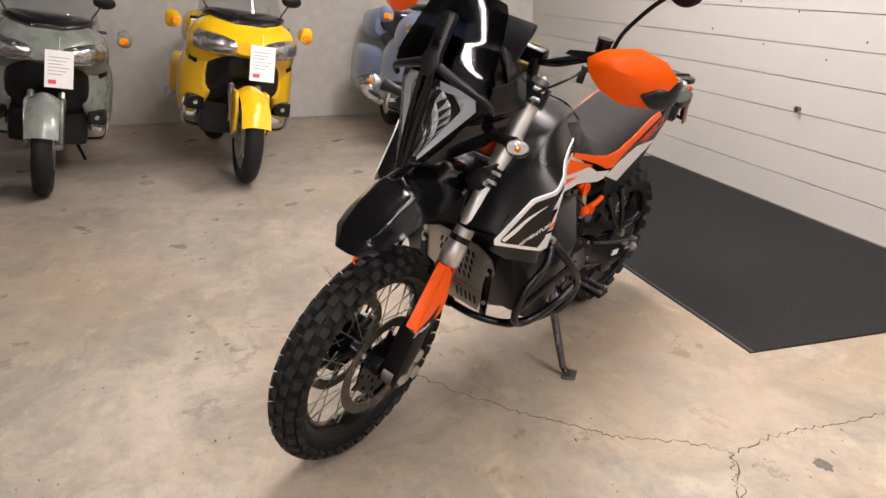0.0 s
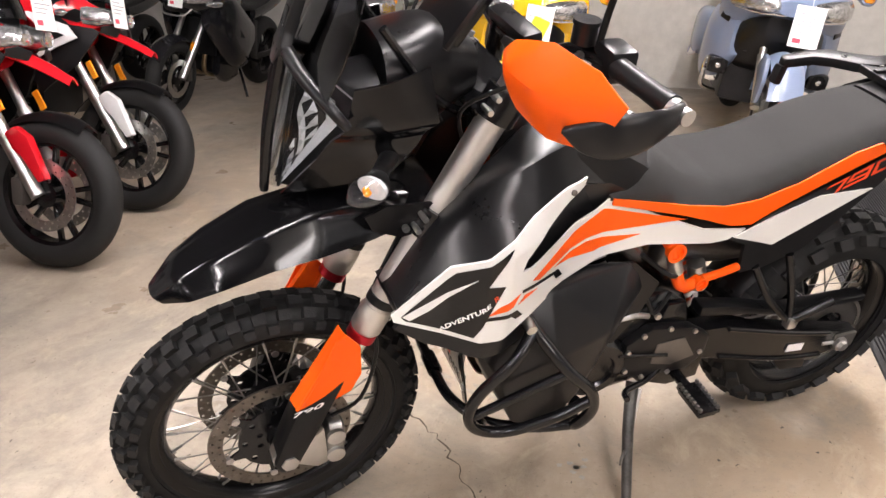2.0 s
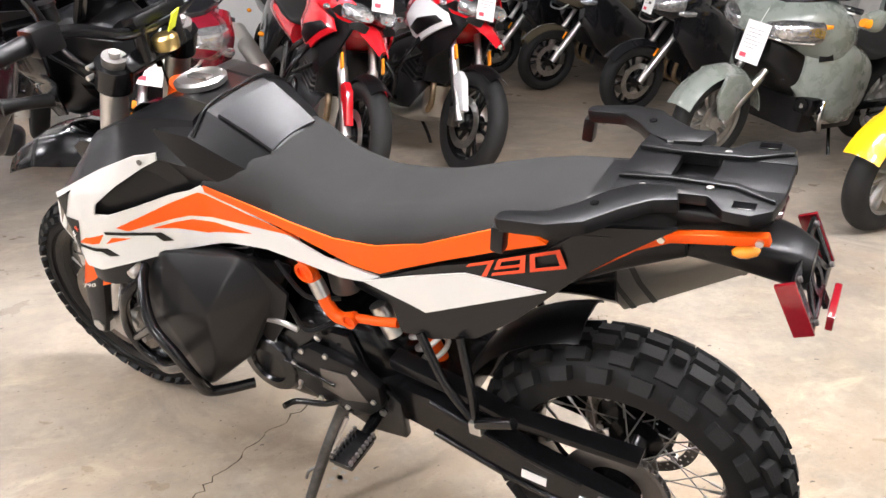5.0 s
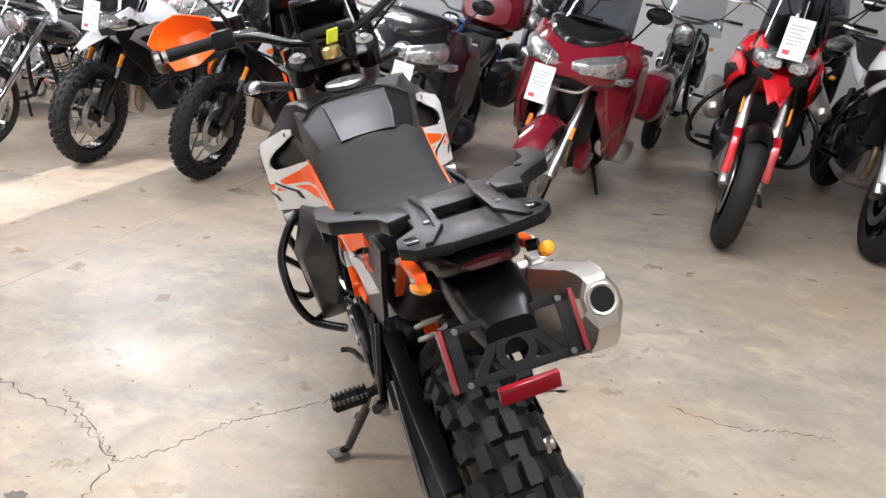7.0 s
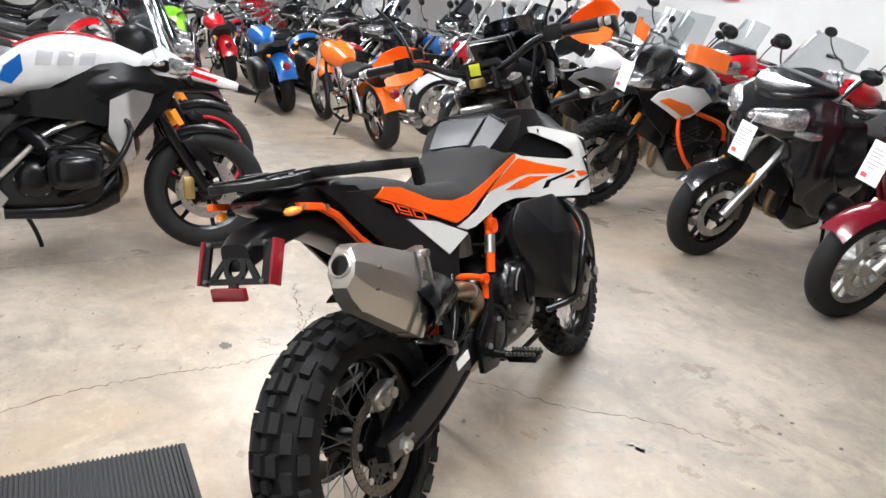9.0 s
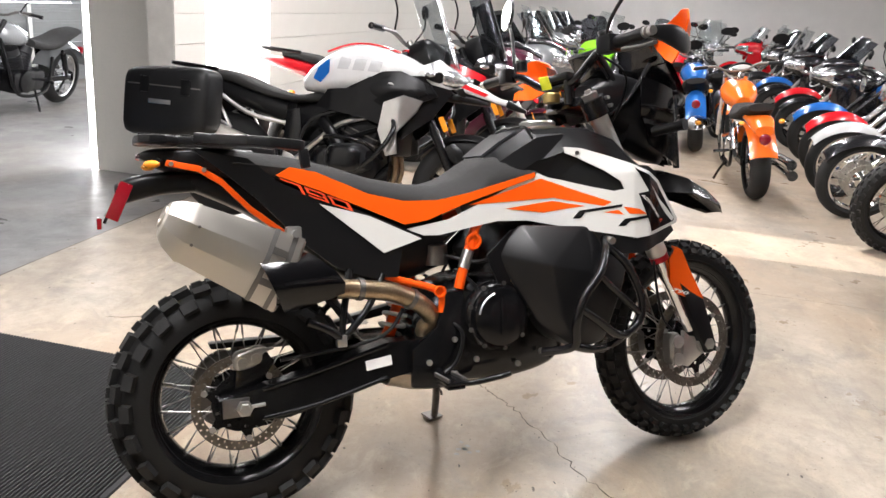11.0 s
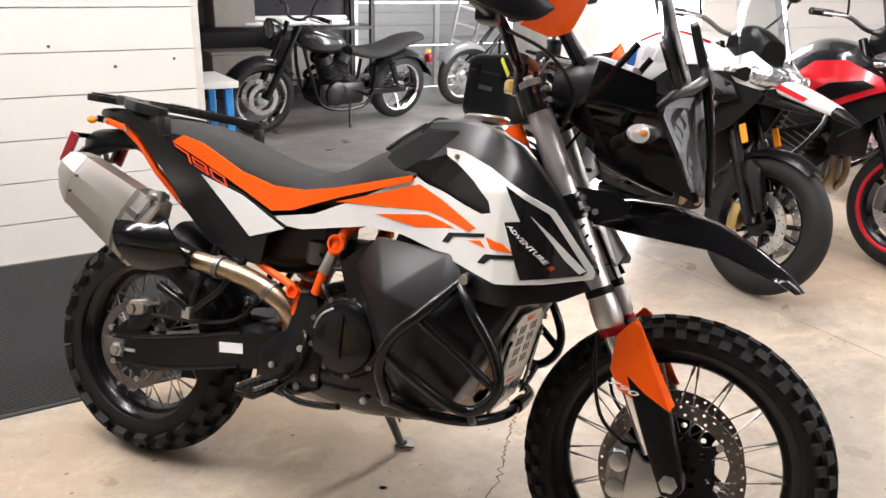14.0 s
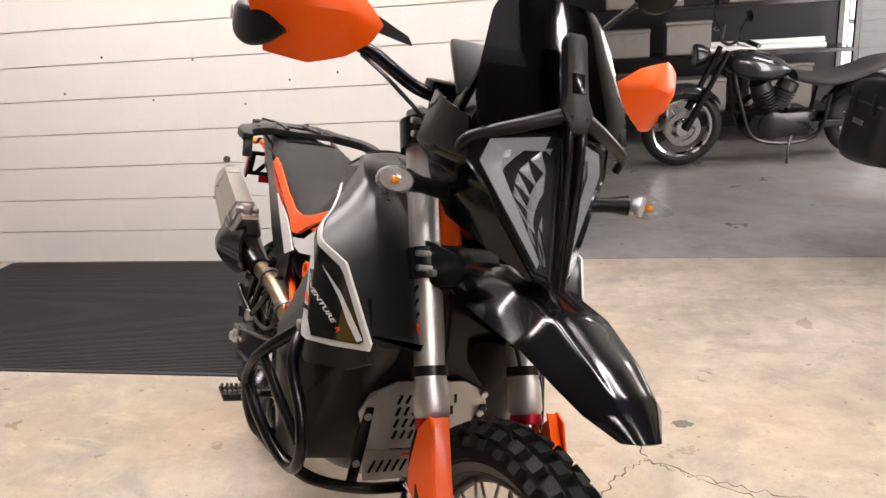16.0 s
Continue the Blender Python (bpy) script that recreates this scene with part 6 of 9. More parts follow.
can = part("silencer", skin([can_ring(f, w, h) for f, w, h in ((0.20, 0.045, 0.075), (0.80, 0.048, 0.096), (1.0, 0.048, 0.102), (1.02, 0.043, 0.094))]), CAN_STEEL, bike, "brushed steel eight-sided silencer with a tapered end", sharp=20)
part("end_cap", skin([can_ring(f, w, h, sh) for f, w, h, sh in ((0.205, 0.0465, 0.077, 0), (0.19, 0.0465, 0.077, 0), (0.07, 0.041, 0.060, 0.005), (0.015, 0.035, 0.044, 0.009), (0.0, 0.030, 0.032, 0.012))]), CAN_STEEL, can, "plain tapered end cap", sharp=20)
part("outlet_rim", skin([can_circle(f, r, 0.012) for f, r in ((0.04, 0.028), (-0.012, 0.028), (-0.016, 0.026), (-0.012, 0.022), (0.02, 0.021))], cap=False), CAN_STEEL, can)
part("outlet", skin([can_circle(f, r, 0.012) for f, r in ((-0.004, 0.0222), (-0.0035, 0.001))]), GLOSS_BLACK, can, "dark outlet hole")
BAND = mat("grey_steel_band", (0.22, 0.21, 0.20), 0.42, 1.0, var=0.15)
for f in (0.78, 0.93):
    band = part("band", skin([can_ring(f + d, w + 0.0018, h + 0.0022) for d, w, h in ((-0.020, 0.0478, 0.0948 + (f - 0.78) * 0.03), (0.020, 0.0480, 0.0968 + (f - 0.78) * 0.03))], cap=False), BAND, can, "dull grey band")
    for q in (0.45, -0.40):
        if f < 0.9:
            c = EX_R.lerp(EX_F, 0.855) - ex_side * 0.0490 + ex_up * 0.098 * q
            part("bridge", put(box(-0.020, 0.020, -0.002, 0.002, -0.009, 0.009), Matrix.Translation(c) @ Matrix((ex_d, ex_side, ex_up)).transposed().to_4x4()), BAND, band)
part("clamp", join(put(box(-0.02, 0.02, -0.014, 0.014, -0.022, 0.022, 0.006), Matrix.Translation(EX_R.lerp(EX_F, 0.92) + ex_up * 0.100 + Vector((0, -0.005, 0)))), rod(EX_R.lerp(EX_F, 0.92) + ex_up * 0.105 + Vector((0, -0.040, 0)), EX_R.lerp(EX_F, 0.92) + ex_up * 0.105 + Vector((0, 0.03, 0)), 0.010, 12)), ALLOY, can)
for f, q in ((0.24, 0.8), (0.24, -0.8), (0.97, 0.8), (0.97, -0.8)):
    c = EX_R.lerp(EX_F, f) - ex_side * 0.0435 + ex_up * 0.030 * q
    part("rivet", rod(c, c - ex_side * 0.008, 0.004, 8), STEEL_DARK, can)
hs = [(0.040, 0.720), (0.075, 0.640), (0.100, 0.588), (0.150, 0.592), (0.262, 0.625), (0.262, 0.655), (0.235, 0.690), (0.178, 0.735), (0.115, 0.748)]
part("heat_shield", sheet(hs, lambda x, z: 0.268 - 2.2 * (z - 0.665) ** 2 * 4 - 0.25 * max(0, x - 0.1), -1, 0.008), GLOSS_BLACK, can, "black heat shield")
part("cone", body([(0.08, -0.190, 0.058, 0.600, 0.745), (0.16, -0.180, 0.050, 0.610, 0.700), (0.25, -0.160, 0.034, 0.605, 0.665)], 2.4), BLACK_STEEL, can)
part("mid_pipe", tube([(0.24, -0.155, 0.632), (0.34, -0.145, 0.622), (0.43, -0.14, 0.605), (0.51, -0.13, 0.565), (0.545, -0.11, 0.520), (0.53, -0.08, 0.47), (0.60, -0.05, 0.39)], 0.027, 16), PIPE_GOLD, bike, "heat-tinted exhaust link pipe")
part("pipe_band", join(rod((0.315, -0.148, 0.626), (0.33, -0.147, 0.624), 0.032, 16), rod((0.47, -0.136, 0.588), (0.482, -0.134, 0.581), 0.031, 16)), STEEL_DARK, bike)
part("inner_cover", body([(-0.10, -0.01, 0.07, 0.905, 0.965), (0.03, 0, 0.078, 0.845, 0.95), (0.16, 0, 0.082, 0.76, 0.92), (0.32, 0, 0.10, 0.64, 0.87), (0.46, 0, 0.09, 0.62, 0.84), (0.60, 0, 0.09, 0.66, 0.86)], 3.0), MATT_BLACK, bike, "black inner mudguard and airbox")

# rack, tail lamp, plate carrier
TAIL_Y = -0.018                       # the tail sits a little off the middle
rack_left = [(-0.015, 0.045), (-0.020, 0.105), (-0.075, 0.098), (-0.120, 0.084), (-0.165, 0.082), (-0.195, 0.118), (-0.235, 0.122), (-0.262, 0.100), (-0.272, 0.045)]
halves = [plate([(x, s * y + TAIL_Y) for x, y in rack_left], 1.024, 1.044, "z", 0.004) for s in (1, -1)]
bars = [plate([(x0, y0 + TAIL_Y), (x1, y0 + TAIL_Y), (x1, y1 + TAIL_Y), (x0, y1 + TAIL_Y)], 1.026, 1.042, "z", 0.002) for x0, x1, y0, y1 in ((-0.095, -0.016, -0.048, 0.048), (-0.270, -0.160, -0.048, 0.048))]
rk = part("luggage_rack", join(*halves, *bars), MATT_BLACK, bike, "black plastic luggage rack with grab rails", pose(0, 0, -0.006, 0, 2, 0))
for s in (1, -1):
    part("rack_rib", plate([(-0.02, s * 0.060 + TAIL_Y), (-0.10, s * 0.050 + TAIL_Y), (-0.20, s * 0.055 + TAIL_Y), (-0.262, s * 0.085 + TAIL_Y), (-0.262, s * 0.072 + TAIL_Y), (-0.20, s * 0.042 + TAIL_Y), (-0.10, s * 0.040 + TAIL_Y), (-0.02, s * 0.046 + TAIL_Y)], 1.043, 1.050, "z", 0.002), MATT_BLACK, rk)
    part("pod_slot", box(-0.238, -0.205, s * 0.088 + TAIL_Y, s * 0.108 + TAIL_Y, 1.0435, 1.0455, 0.0005), GLOSS_BLACK, rk)
    for x, y in ((-0.064, 0.078), (-0.164, 0.060)):
        part("bolt", rod((x, s * y + TAIL_Y, 1.042), (x, s * y + TAIL_Y, 1.0475), 0.006, 10), ALLOY, rk)
    arm_top = [(-0.190, 0.075), (-0.130, 0.076), (-0.090, 0.104), (-0.055, 0.150), (-0.020, 0.180), (0.052, 0.190), (0.060, 0.197), (0.060, 0.214), (0.050, 0.220), (-0.030, 0.222), (-0.085, 0.204), (-0.125, 0.160), (-0.165, 0.126), (-0.205, 0.118)]
    rail = part("grab_rail", plate([(x, s * y + TAIL_Y) for x, y in arm_top], 1.012, 1.038, "z", 0.006), MATT_BLACK, rk, "flat moulded grab handle", m=pose(0, 0, 0.004, 0, 4, 0))
    part("handle_end", put(box(-0.012, 0.012, -0.013, 0.013, -0.032, 0.018, 0.006), pose(0.060, s * 0.205 + TAIL_Y, 1.000, 0, -14, 0)), MATT_BLACK, rail)
    part("bolt", rod((-0.085, s * 0.150 + TAIL_Y, 1.036), (-0.085, s * 0.150 + TAIL_Y, 1.0405), 0.007, 10), BLACK_STEEL, rail)
part("tail_unit", body([(-0.222, TAIL_Y, 0.046, 0.988, 1.004), (-0.200, TAIL_Y, 0.060, 0.974, 1.012), (-0.15, TAIL_Y, 0.076, 0.955, 1.016), (-0.06, TAIL_Y, 0.082, 0.945, 1.016), (0.06, 0, 0.085, 0.94, 1.01)], 5.0), MATT_BLACK, bike, "black tail end")
part("tail_light", body([(-0.231, TAIL_Y, 0.032, 0.990, 1.000), (-0.222, TAIL_Y, 0.042, 0.988, 1.003), (-0.205, TAIL_Y, 0.044, 0.988, 1.003)], 3.0), mat("smoked_red_lens", (0.05, 0.006, 0.008), 0.12, coat=0.6), bike, "smoked LED tail light")
part("fender_arm", body([(-0.285, TAIL_Y, 0.040, 0.865, 0.925), (-0.24, TAIL_Y, 0.055, 0.880, 0.945), (-0.17, TAIL_Y, 0.062, 0.895, 0.955), (-0.09, TAIL_Y, 0.060, 0.90, 0.960)], 4.0), BLACK_PLASTIC, bike, "black plate carrier arm")
tilt = pose(-0.285, TAIL_Y, 0.885, 0, 24, 0)
cz = 0.048
frame_bits = [box(-0.004, 0.004, -0.098, 0.098, cz - 0.014, cz, 0.002), box(-0.004, 0.004, -0.098, 0.098, -cz, -cz + 0.014, 0.002), box(-0.004, 0.004, -0.098, -0.078, -cz + 0.012, cz - 0.012, 0.001), box(-0.004, 0.004, 0.078, 0.098, -cz + 0.012, cz - 0.012, 0.001)]
for s in (1, -1):
    frame_bits.append(put(box(-0.0035, 0.0035, -0.008, 0.008, -0.050, 0.050, 0.002), pose(0, s * 0.036, 0.0, s * 38, 0, 0)))
frame_bits.append(put(lathe([(0.018, -0.0042), (0.032, -0.0042), (0.032, 0.0042), (0.018, 0.0042)], 20, closed=True), pose(0, 0, -0.012, 0, 0, 90)))
carrier = part("plate_carrier", frame_bits[0], BLACK_STEEL, bike, "empty black number plate carrier with cutouts", tilt)
for bit, word in zip(frame_bits[1:], ("crossbar", "side_bar", "side_bar", "brace", "brace", "ring")):
    part(word, bit, BLACK_STEEL, carrier)
part("reflector", put(box(-0.006, 0.006, -0.048, 0.048, -0.014, 0.014, 0.003), pose(-0.012, 0.0, -0.070, 0, -24, 0)), RED_LENS, carrier, "red rear reflector")
part("reflector_tab", box(-0.006, 0.002, -0.012, 0.012, -0.066, -0.044, 0.001), BLACK_STEEL, carrier)
for s in (1, -1):
    part("side_reflector", box(-0.006, 0.026, s * 0.100, s * 0.108, -0.048, 0.050, 0.002), RED_LENS, carrier, "red side reflector")
for k in (-0.082, 0.082):
    for z in (0.041, -0.041):
        part("bolt", rod((-0.003, k, z), (-0.009, k, z), 0.005, 8), STEEL_DARK, carrier)
for s in (1, -1):
    ind = part("rear_indicator", rod((-0.175, s * 0.080 + TAIL_Y, 0.976), (-0.185, s * 0.096 + TAIL_Y, 0.978), 0.010, 10), BLACK_PLASTIC, bike, "amber rear indicator")
    part("lens", put(skin([oval(q, 0, 0.016 * k, -0.013 * k, 0.013 * k, 2.0, 14) for q, k in ((-0.020, 0.3), (-0.014, 0.7), (0.0, 0.85), (0.012, 0.7), (0.020, 0.3))]), pose(-0.196, s * 0.104 + TAIL_Y, 0.972, 0, 0, s * 30)), AMBER, ind)
    rail_line = [(-0.225, 1.000), (-0.081, 0.974), (-0.026, 0.946), (0.050, 0.885), (0.160, 0.806)] if s > 0 else [(-0.160, 0.976), (-0.081, 0.960), (-0.026, 0.926), (0.046, 0.852), (0.134, 0.784), (0.165, 0.762)]
    part("orange_bracket", plate([(x, z + 0.008) for x, z in rail_line] + [(x - 0.005, z - 0.008) for x, z in rail_line[::-1]], s * 0.086 + TAIL_Y * 0.5, s * 0.104 + TAIL_Y * 0.5, bev=0.003), ORANGE_STEEL, bike, "orange flat subframe rail")
    for x, z in (rail_line[0], rail_line[1], rail_line[-2]):
        part("bolt", rod((x + 0.010, s * 0.102 + TAIL_Y * 0.5, z - 0.003), (x + 0.010, s * 0.109 + TAIL_Y * 0.5, z - 0.003), 0.006, 10), ALLOY, bike)

# pegs, pedals, stand
for s in (1, -1):
    peg = part("foot_peg", join(box(0.515, 0.575, s * 0.20, s * 0.30, 0.362, 0.372, 0.003), box(0.520, 0.570, s * 0.205, s * 0.295, 0.350, 0.362, 0.003)), BLACK_STEEL, bike, "wide serrated foot peg")
    for k in range(8):
        for x in (0.520, 0.570):
            part("tooth", put(box(-0.004, 0.004, -0.004, 0.004, 0.0, 0.012, 0.001, 1), pose(x, s * (0.205 + 0.0125 * k), 0.370)), STEEL_DARK, peg)
    part("peg_bracket", tube([(0.55, s * 0.14, 0.37), (0.548, s * 0.17, 0.365), (0.545, s * 0.205, 0.362)], 0.014, 10), BLACK_STEEL, bike)
    hang = part("pillion_bracket", tube([(0.300, s * 0.135, 0.680), (0.270, s * 0.165, 0.560), (0.262, s * 0.175, 0.495)], 0.010, 10), BLACK_STEEL, bike, "black pillion foot bracket")
    part("strut", tube([(0.395, s * 0.135, 0.660), (0.335, s * 0.16, 0.565), (0.262, s * 0.175, 0.495)], 0.010, 10), BLACK_STEEL, hang)
    part("pillion_peg", tube([(0.262, s * 0.178, 0.495), (0.225, s * 0.19, 0.525), (0.165, s * 0.195, 0.555)], 0.012, 10), BLACK_STEEL, hang)
    part("hinge", put(box(-0.014, 0.014, -0.012, 0.012, -0.016, 0.016, 0.004), pose(0.258, s * 0.180, 0.493)), ALLOY, hang)
part("gear_lever", tube([(0.605, 0.165, 0.425), (0.66, 0.185, 0.40), (0.73, 0.205, 0.40), (0.745, 0.235, 0.405)], 0.0075, 10), BLACK_STEEL, bike, "black gear lever")
part("shift_rod", rod((0.62, 0.182, 0.47), (0.76, 0.182, 0.50), 0.005, 8), BLACK_STEEL, bike)
part("brake_pedal", tube([(0.56, -0.165, 0.345), (0.63, -0.185, 0.335), (0.72, -0.195, 0.345), (0.755, -0.205, 0.355)], 0.0085, 10), BLACK_STEEL, bike, "black brake pedal")
stand = part("side_stand", tube([(0.655, 0.135, 0.345), (0.685, 0.205, 0.245), (0.712, 0.300, 0.105)], [0.017, 0.0145, 0.0125], 12, 4), mat("worn_stand_steel", (0.10, 0.098, 0.095), 0.35, 0.8, var=0.4, scale=30), bike, "worn dark steel side stand")
part("stand_foot", put(box(-0.030, 0.030, -0.022, 0.028, -0.004, 0.004, 0.003), pose(0.716, 0.330, 0.0945, LEAN, 0, 20)), STEEL_DARK, stand)
part("stand_shank", rod((0.712, 0.300, 0.105), (0.716, 0.322, 0.096), 0.011, 10), BLACK_STEEL, stand)
part("stand_spring", rod((0.64, 0.150, 0.330), (0.675, 0.205, 0.235), 0.006, 8), ALLOY, stand)
part("stand_tang", tube([(0.690, 0.225, 0.215), (0.715, 0.245, 0.205), (0.722, 0.255, 0.185)], 0.004, 8), STEEL_DARK, stand)


# ---- the other motorcycles ----
def paint(name, col, rough=0.22):
    return mat("paint_" + name, col, rough, var=0.06, bump=0.0, coat=0.8)


P_YELLOW = paint("yellow", (0.86, 0.50, 0.008))
P_SILVER = paint("sage_silver", (0.21, 0.235, 0.21), 0.25)
P_BLUE_GREY = paint("blue_grey", (0.17, 0.22, 0.33), 0.3)
P_BLACK = paint("black", (0.010, 0.010, 0.012))
P_RED = paint("red", (0.62, 0.010, 0.018))
P_MAROON = paint("maroon", (0.20, 0.008, 0.020))
P_DARK_PLUM = paint("dark_plum", (0.060, 0.010, 0.022))
P_WHITE = paint("white", (0.78, 0.78, 0.79))
P_GREY = paint("grey", (0.16, 0.165, 0.17))
P_BRONZE = paint("dark_bronze", (0.085, 0.070, 0.045))
P_ORANGE = paint("orange", (0.85, 0.16, 0.012))
P_BLUE = paint("blue", (0.015, 0.12, 0.42))
P_GREEN = paint("lime_green", (0.30, 0.75, 0.02))
P_CREAM = paint("silver_white", (0.55, 0.55, 0.54))
RED_RIM = mat("red_rim", (0.60, 0.015, 0.03), 0.3)
BAG_BLACK = mat("black_case", (0.007, 0.007, 0.0075), 0.38, var=0.2, spec=0.3)
CAST_GREY = mat("cast_engine_grey", (0.024, 0.024, 0.026), 0.38, 0.5, var=0.3, spec=0.35)


DISC_BRIGHT = mat("bright_disc_steel", (0.58, 0.57, 0.55), 0.30, 1.0, var=0.15, scale=40)


def road_wheel(name, parent, pos, r, half, kind, rim_mat, disc):
    rim = r * (0.70 if kind != "wire" else 0.76)

    def make_rim():
        return lathe([(rim - 0.022, -half * 0.55), (rim + 0.006, -half * 0.75), (rim + 0.006, -half * 0.62), (rim - 0.008, -half * 0.4), (rim - 0.008, half * 0.4), (rim + 0.006, half * 0.62), (rim + 0.006, half * 0.75), (rim - 0.022, half * 0.55)], 40, closed=True)

    w = part(name, shared(("rim", kind, r, half, rim_mat.name), make_rim, rim_mat), rim_mat, parent, m=pose(*pos))
    part("hub", shared(("hub", kind, rim_mat.name), lambda: lathe([(0.03, -0.06), (0.055, -0.055), (0.05, 0.0), (0.055, 0.055), (0.03, 0.06)], 20), rim_mat), rim_mat, w)
    if kind == "cast":
        arm = shared(("spoke", kind, r, rim_mat.name), lambda: box(0.045, rim - 0.012, -0.014, 0.014, -0.011, 0.011, 0.005, 1), rim_mat)
        for i in range(10):
            part("spoke", arm, rim_mat, w, m=pose(0, 0, 0, 0, 72 * (i // 2) + (11 if i % 2 else -11), 0))
    else:
        for i in range(24):
            side, lay = (1 if i % 2 else -1), (1 if i % 4 < 2 else -1)
            wire = shared(("spoke", kind, r, side, lay, rim_mat.name), lambda: rod((0.05, side * 0.05, 0.0), (rim * 0.92, 0.0, rim * 0.30 * lay), 0.0022, 5), rim_mat)
            part("spoke", wire, rim_mat, w, m=pose(0, 0, 0, 0, 15 * i, 0))
    ring = [(rim - 0.006, half * 0.72), (rim + 0.012, half * 0.88)]
    rc = r - half
    ring += [(rc + math.cos(q) * half, math.sin(q) * half) for q in (radians(d) for d in (95, 75, 55, 36, 18, 0, -18, -36, -55, -75, -95))]
    ring += [(rim + 0.012, -half * 0.88), (rim - 0.006, -half * 0.72)]
    part("tyre", shared(("tyre", r, half, kind), lambda: lathe(ring, 48, cap=False), RUBBER), RUBBER, w)
    if disc:
        for y in (-0.062, 0.062):
            part("brake_disc", shared(("brake_disc", disc), lambda: drilled_disc(disc * 0.70, disc, 0.006, 22, 2), DISC_BRIGHT), DISC_BRIGHT, w, m=pose(0, y, 0))
    return w


def chassis(name, m, label, wb, rf, rr, hf, hr, kind, rim_mat, fork_mat, bar_z, bar_w, head_x, disc=0.15, group="parked motorcycles", stand=True, grips=True):
    """What all the parked bikes share: wheels, fork, bar, mirrors, swingarm, stand and pegs."""
    t = thing(name, m, label, "motorcycle", group)
    road_wheel("front_wheel", t, (wb, 0, rf), rf, hf, kind, rim_mat, disc)
    road_wheel("rear_wheel", t, (0, 0, rr), rr, hr, kind, rim_mat, 0)
    top = Vector((head_x, 0, bar_z - 0.10))
    for s in (1, -1):
        part("fork_leg", join(rod((wb - 0.01, s * 0.085, rf), (wb - 0.01 + (top.x - wb) * 0.45, s * 0.092, rf + (top.z - rf) * 0.45), 0.030, 14), rod((wb - 0.01 + (top.x - wb) * 0.42, s * 0.092, rf + (top.z - rf) * 0.42), (top.x, s * 0.095, top.z), 0.023, 14)), fork_mat, t)
        part("mirror", join(tube([(head_x - 0.03, s * bar_w * 0.55, bar_z), (head_x, s * bar_w * 0.75, bar_z + 0.10), (head_x - 0.02, s * bar_w * 0.9, bar_z + 0.19)], 0.006, 6), put(lathe([(0.001, -0.02), (0.045, -0.016), (0.060, 0.0), (0.056, 0.004)], 16), pose(head_x - 0.03, s * bar_w * 0.95, bar_z + 0.21, 0, 0, 90) @ Matrix.Diagonal((1.25, 1, 0.75, 1)))), BLACK_PLASTIC, t)
        if grips:
            part("grip", rod((head_x - 0.11, s * bar_w, bar_z - 0.005), (head_x - 0.08, s * (bar_w - 0.13), bar_z), 0.018, 10), MATT_BLACK, t)
            part("lever", tube([(head_x - 0.02, s * (bar_w - 0.18), bar_z), (head_x + 0.0, s * (bar_w - 0.12), bar_z - 0.008), (head_x - 0.04, s * bar_w, bar_z - 0.012)], 0.006, 6), ALLOY, t)
        part("foot_peg", rod((0.52, s * 0.14, rr + 0.02), (0.53, s * 0.27, rr + 0.015), 0.014, 8), BLACK_STEEL, t)
        part("indicator", put(skin([oval(q, 0, 0.024 * k, -0.02 * k, 0.02 * k, 2.0, 12) for q, k in ((-0.03, 0.3), (-0.02, 0.8), (0, 1), (0.02, 0.8), (0.03, 0.3))]), pose(-0.22, s * 0.15, rr + 0.36)), AMBER, t)
    part("handlebar", tube([(head_x - 0.11, bar_w, bar_z - 0.005), (head_x - 0.05, bar_w * 0.5, bar_z), (head_x, 0.09, bar_z - 0.05), (head_x, -0.09, bar_z - 0.05), (head_x - 0.05, -bar_w * 0.5, bar_z), (head_x - 0.11, -bar_w, bar_z - 0.005)], 0.012, 8), STEEL_DARK, t)
    part("swingarm", join(box(-0.03, 0.55, 0.095, 0.125, rr - 0.03, rr + 0.035, 0.01, 1), box(-0.03, 0.55, -0.125, -0.095, rr - 0.03, rr + 0.035, 0.01, 1)), BLACK_STEEL, t)
    if stand:
        part("side_stand", tube([(0.62, 0.12, 0.26), (0.67, 0.20, 0.13), (0.69, 0.245, 0.043)], 0.012, 8), BLACK_STEEL, t)
    return t


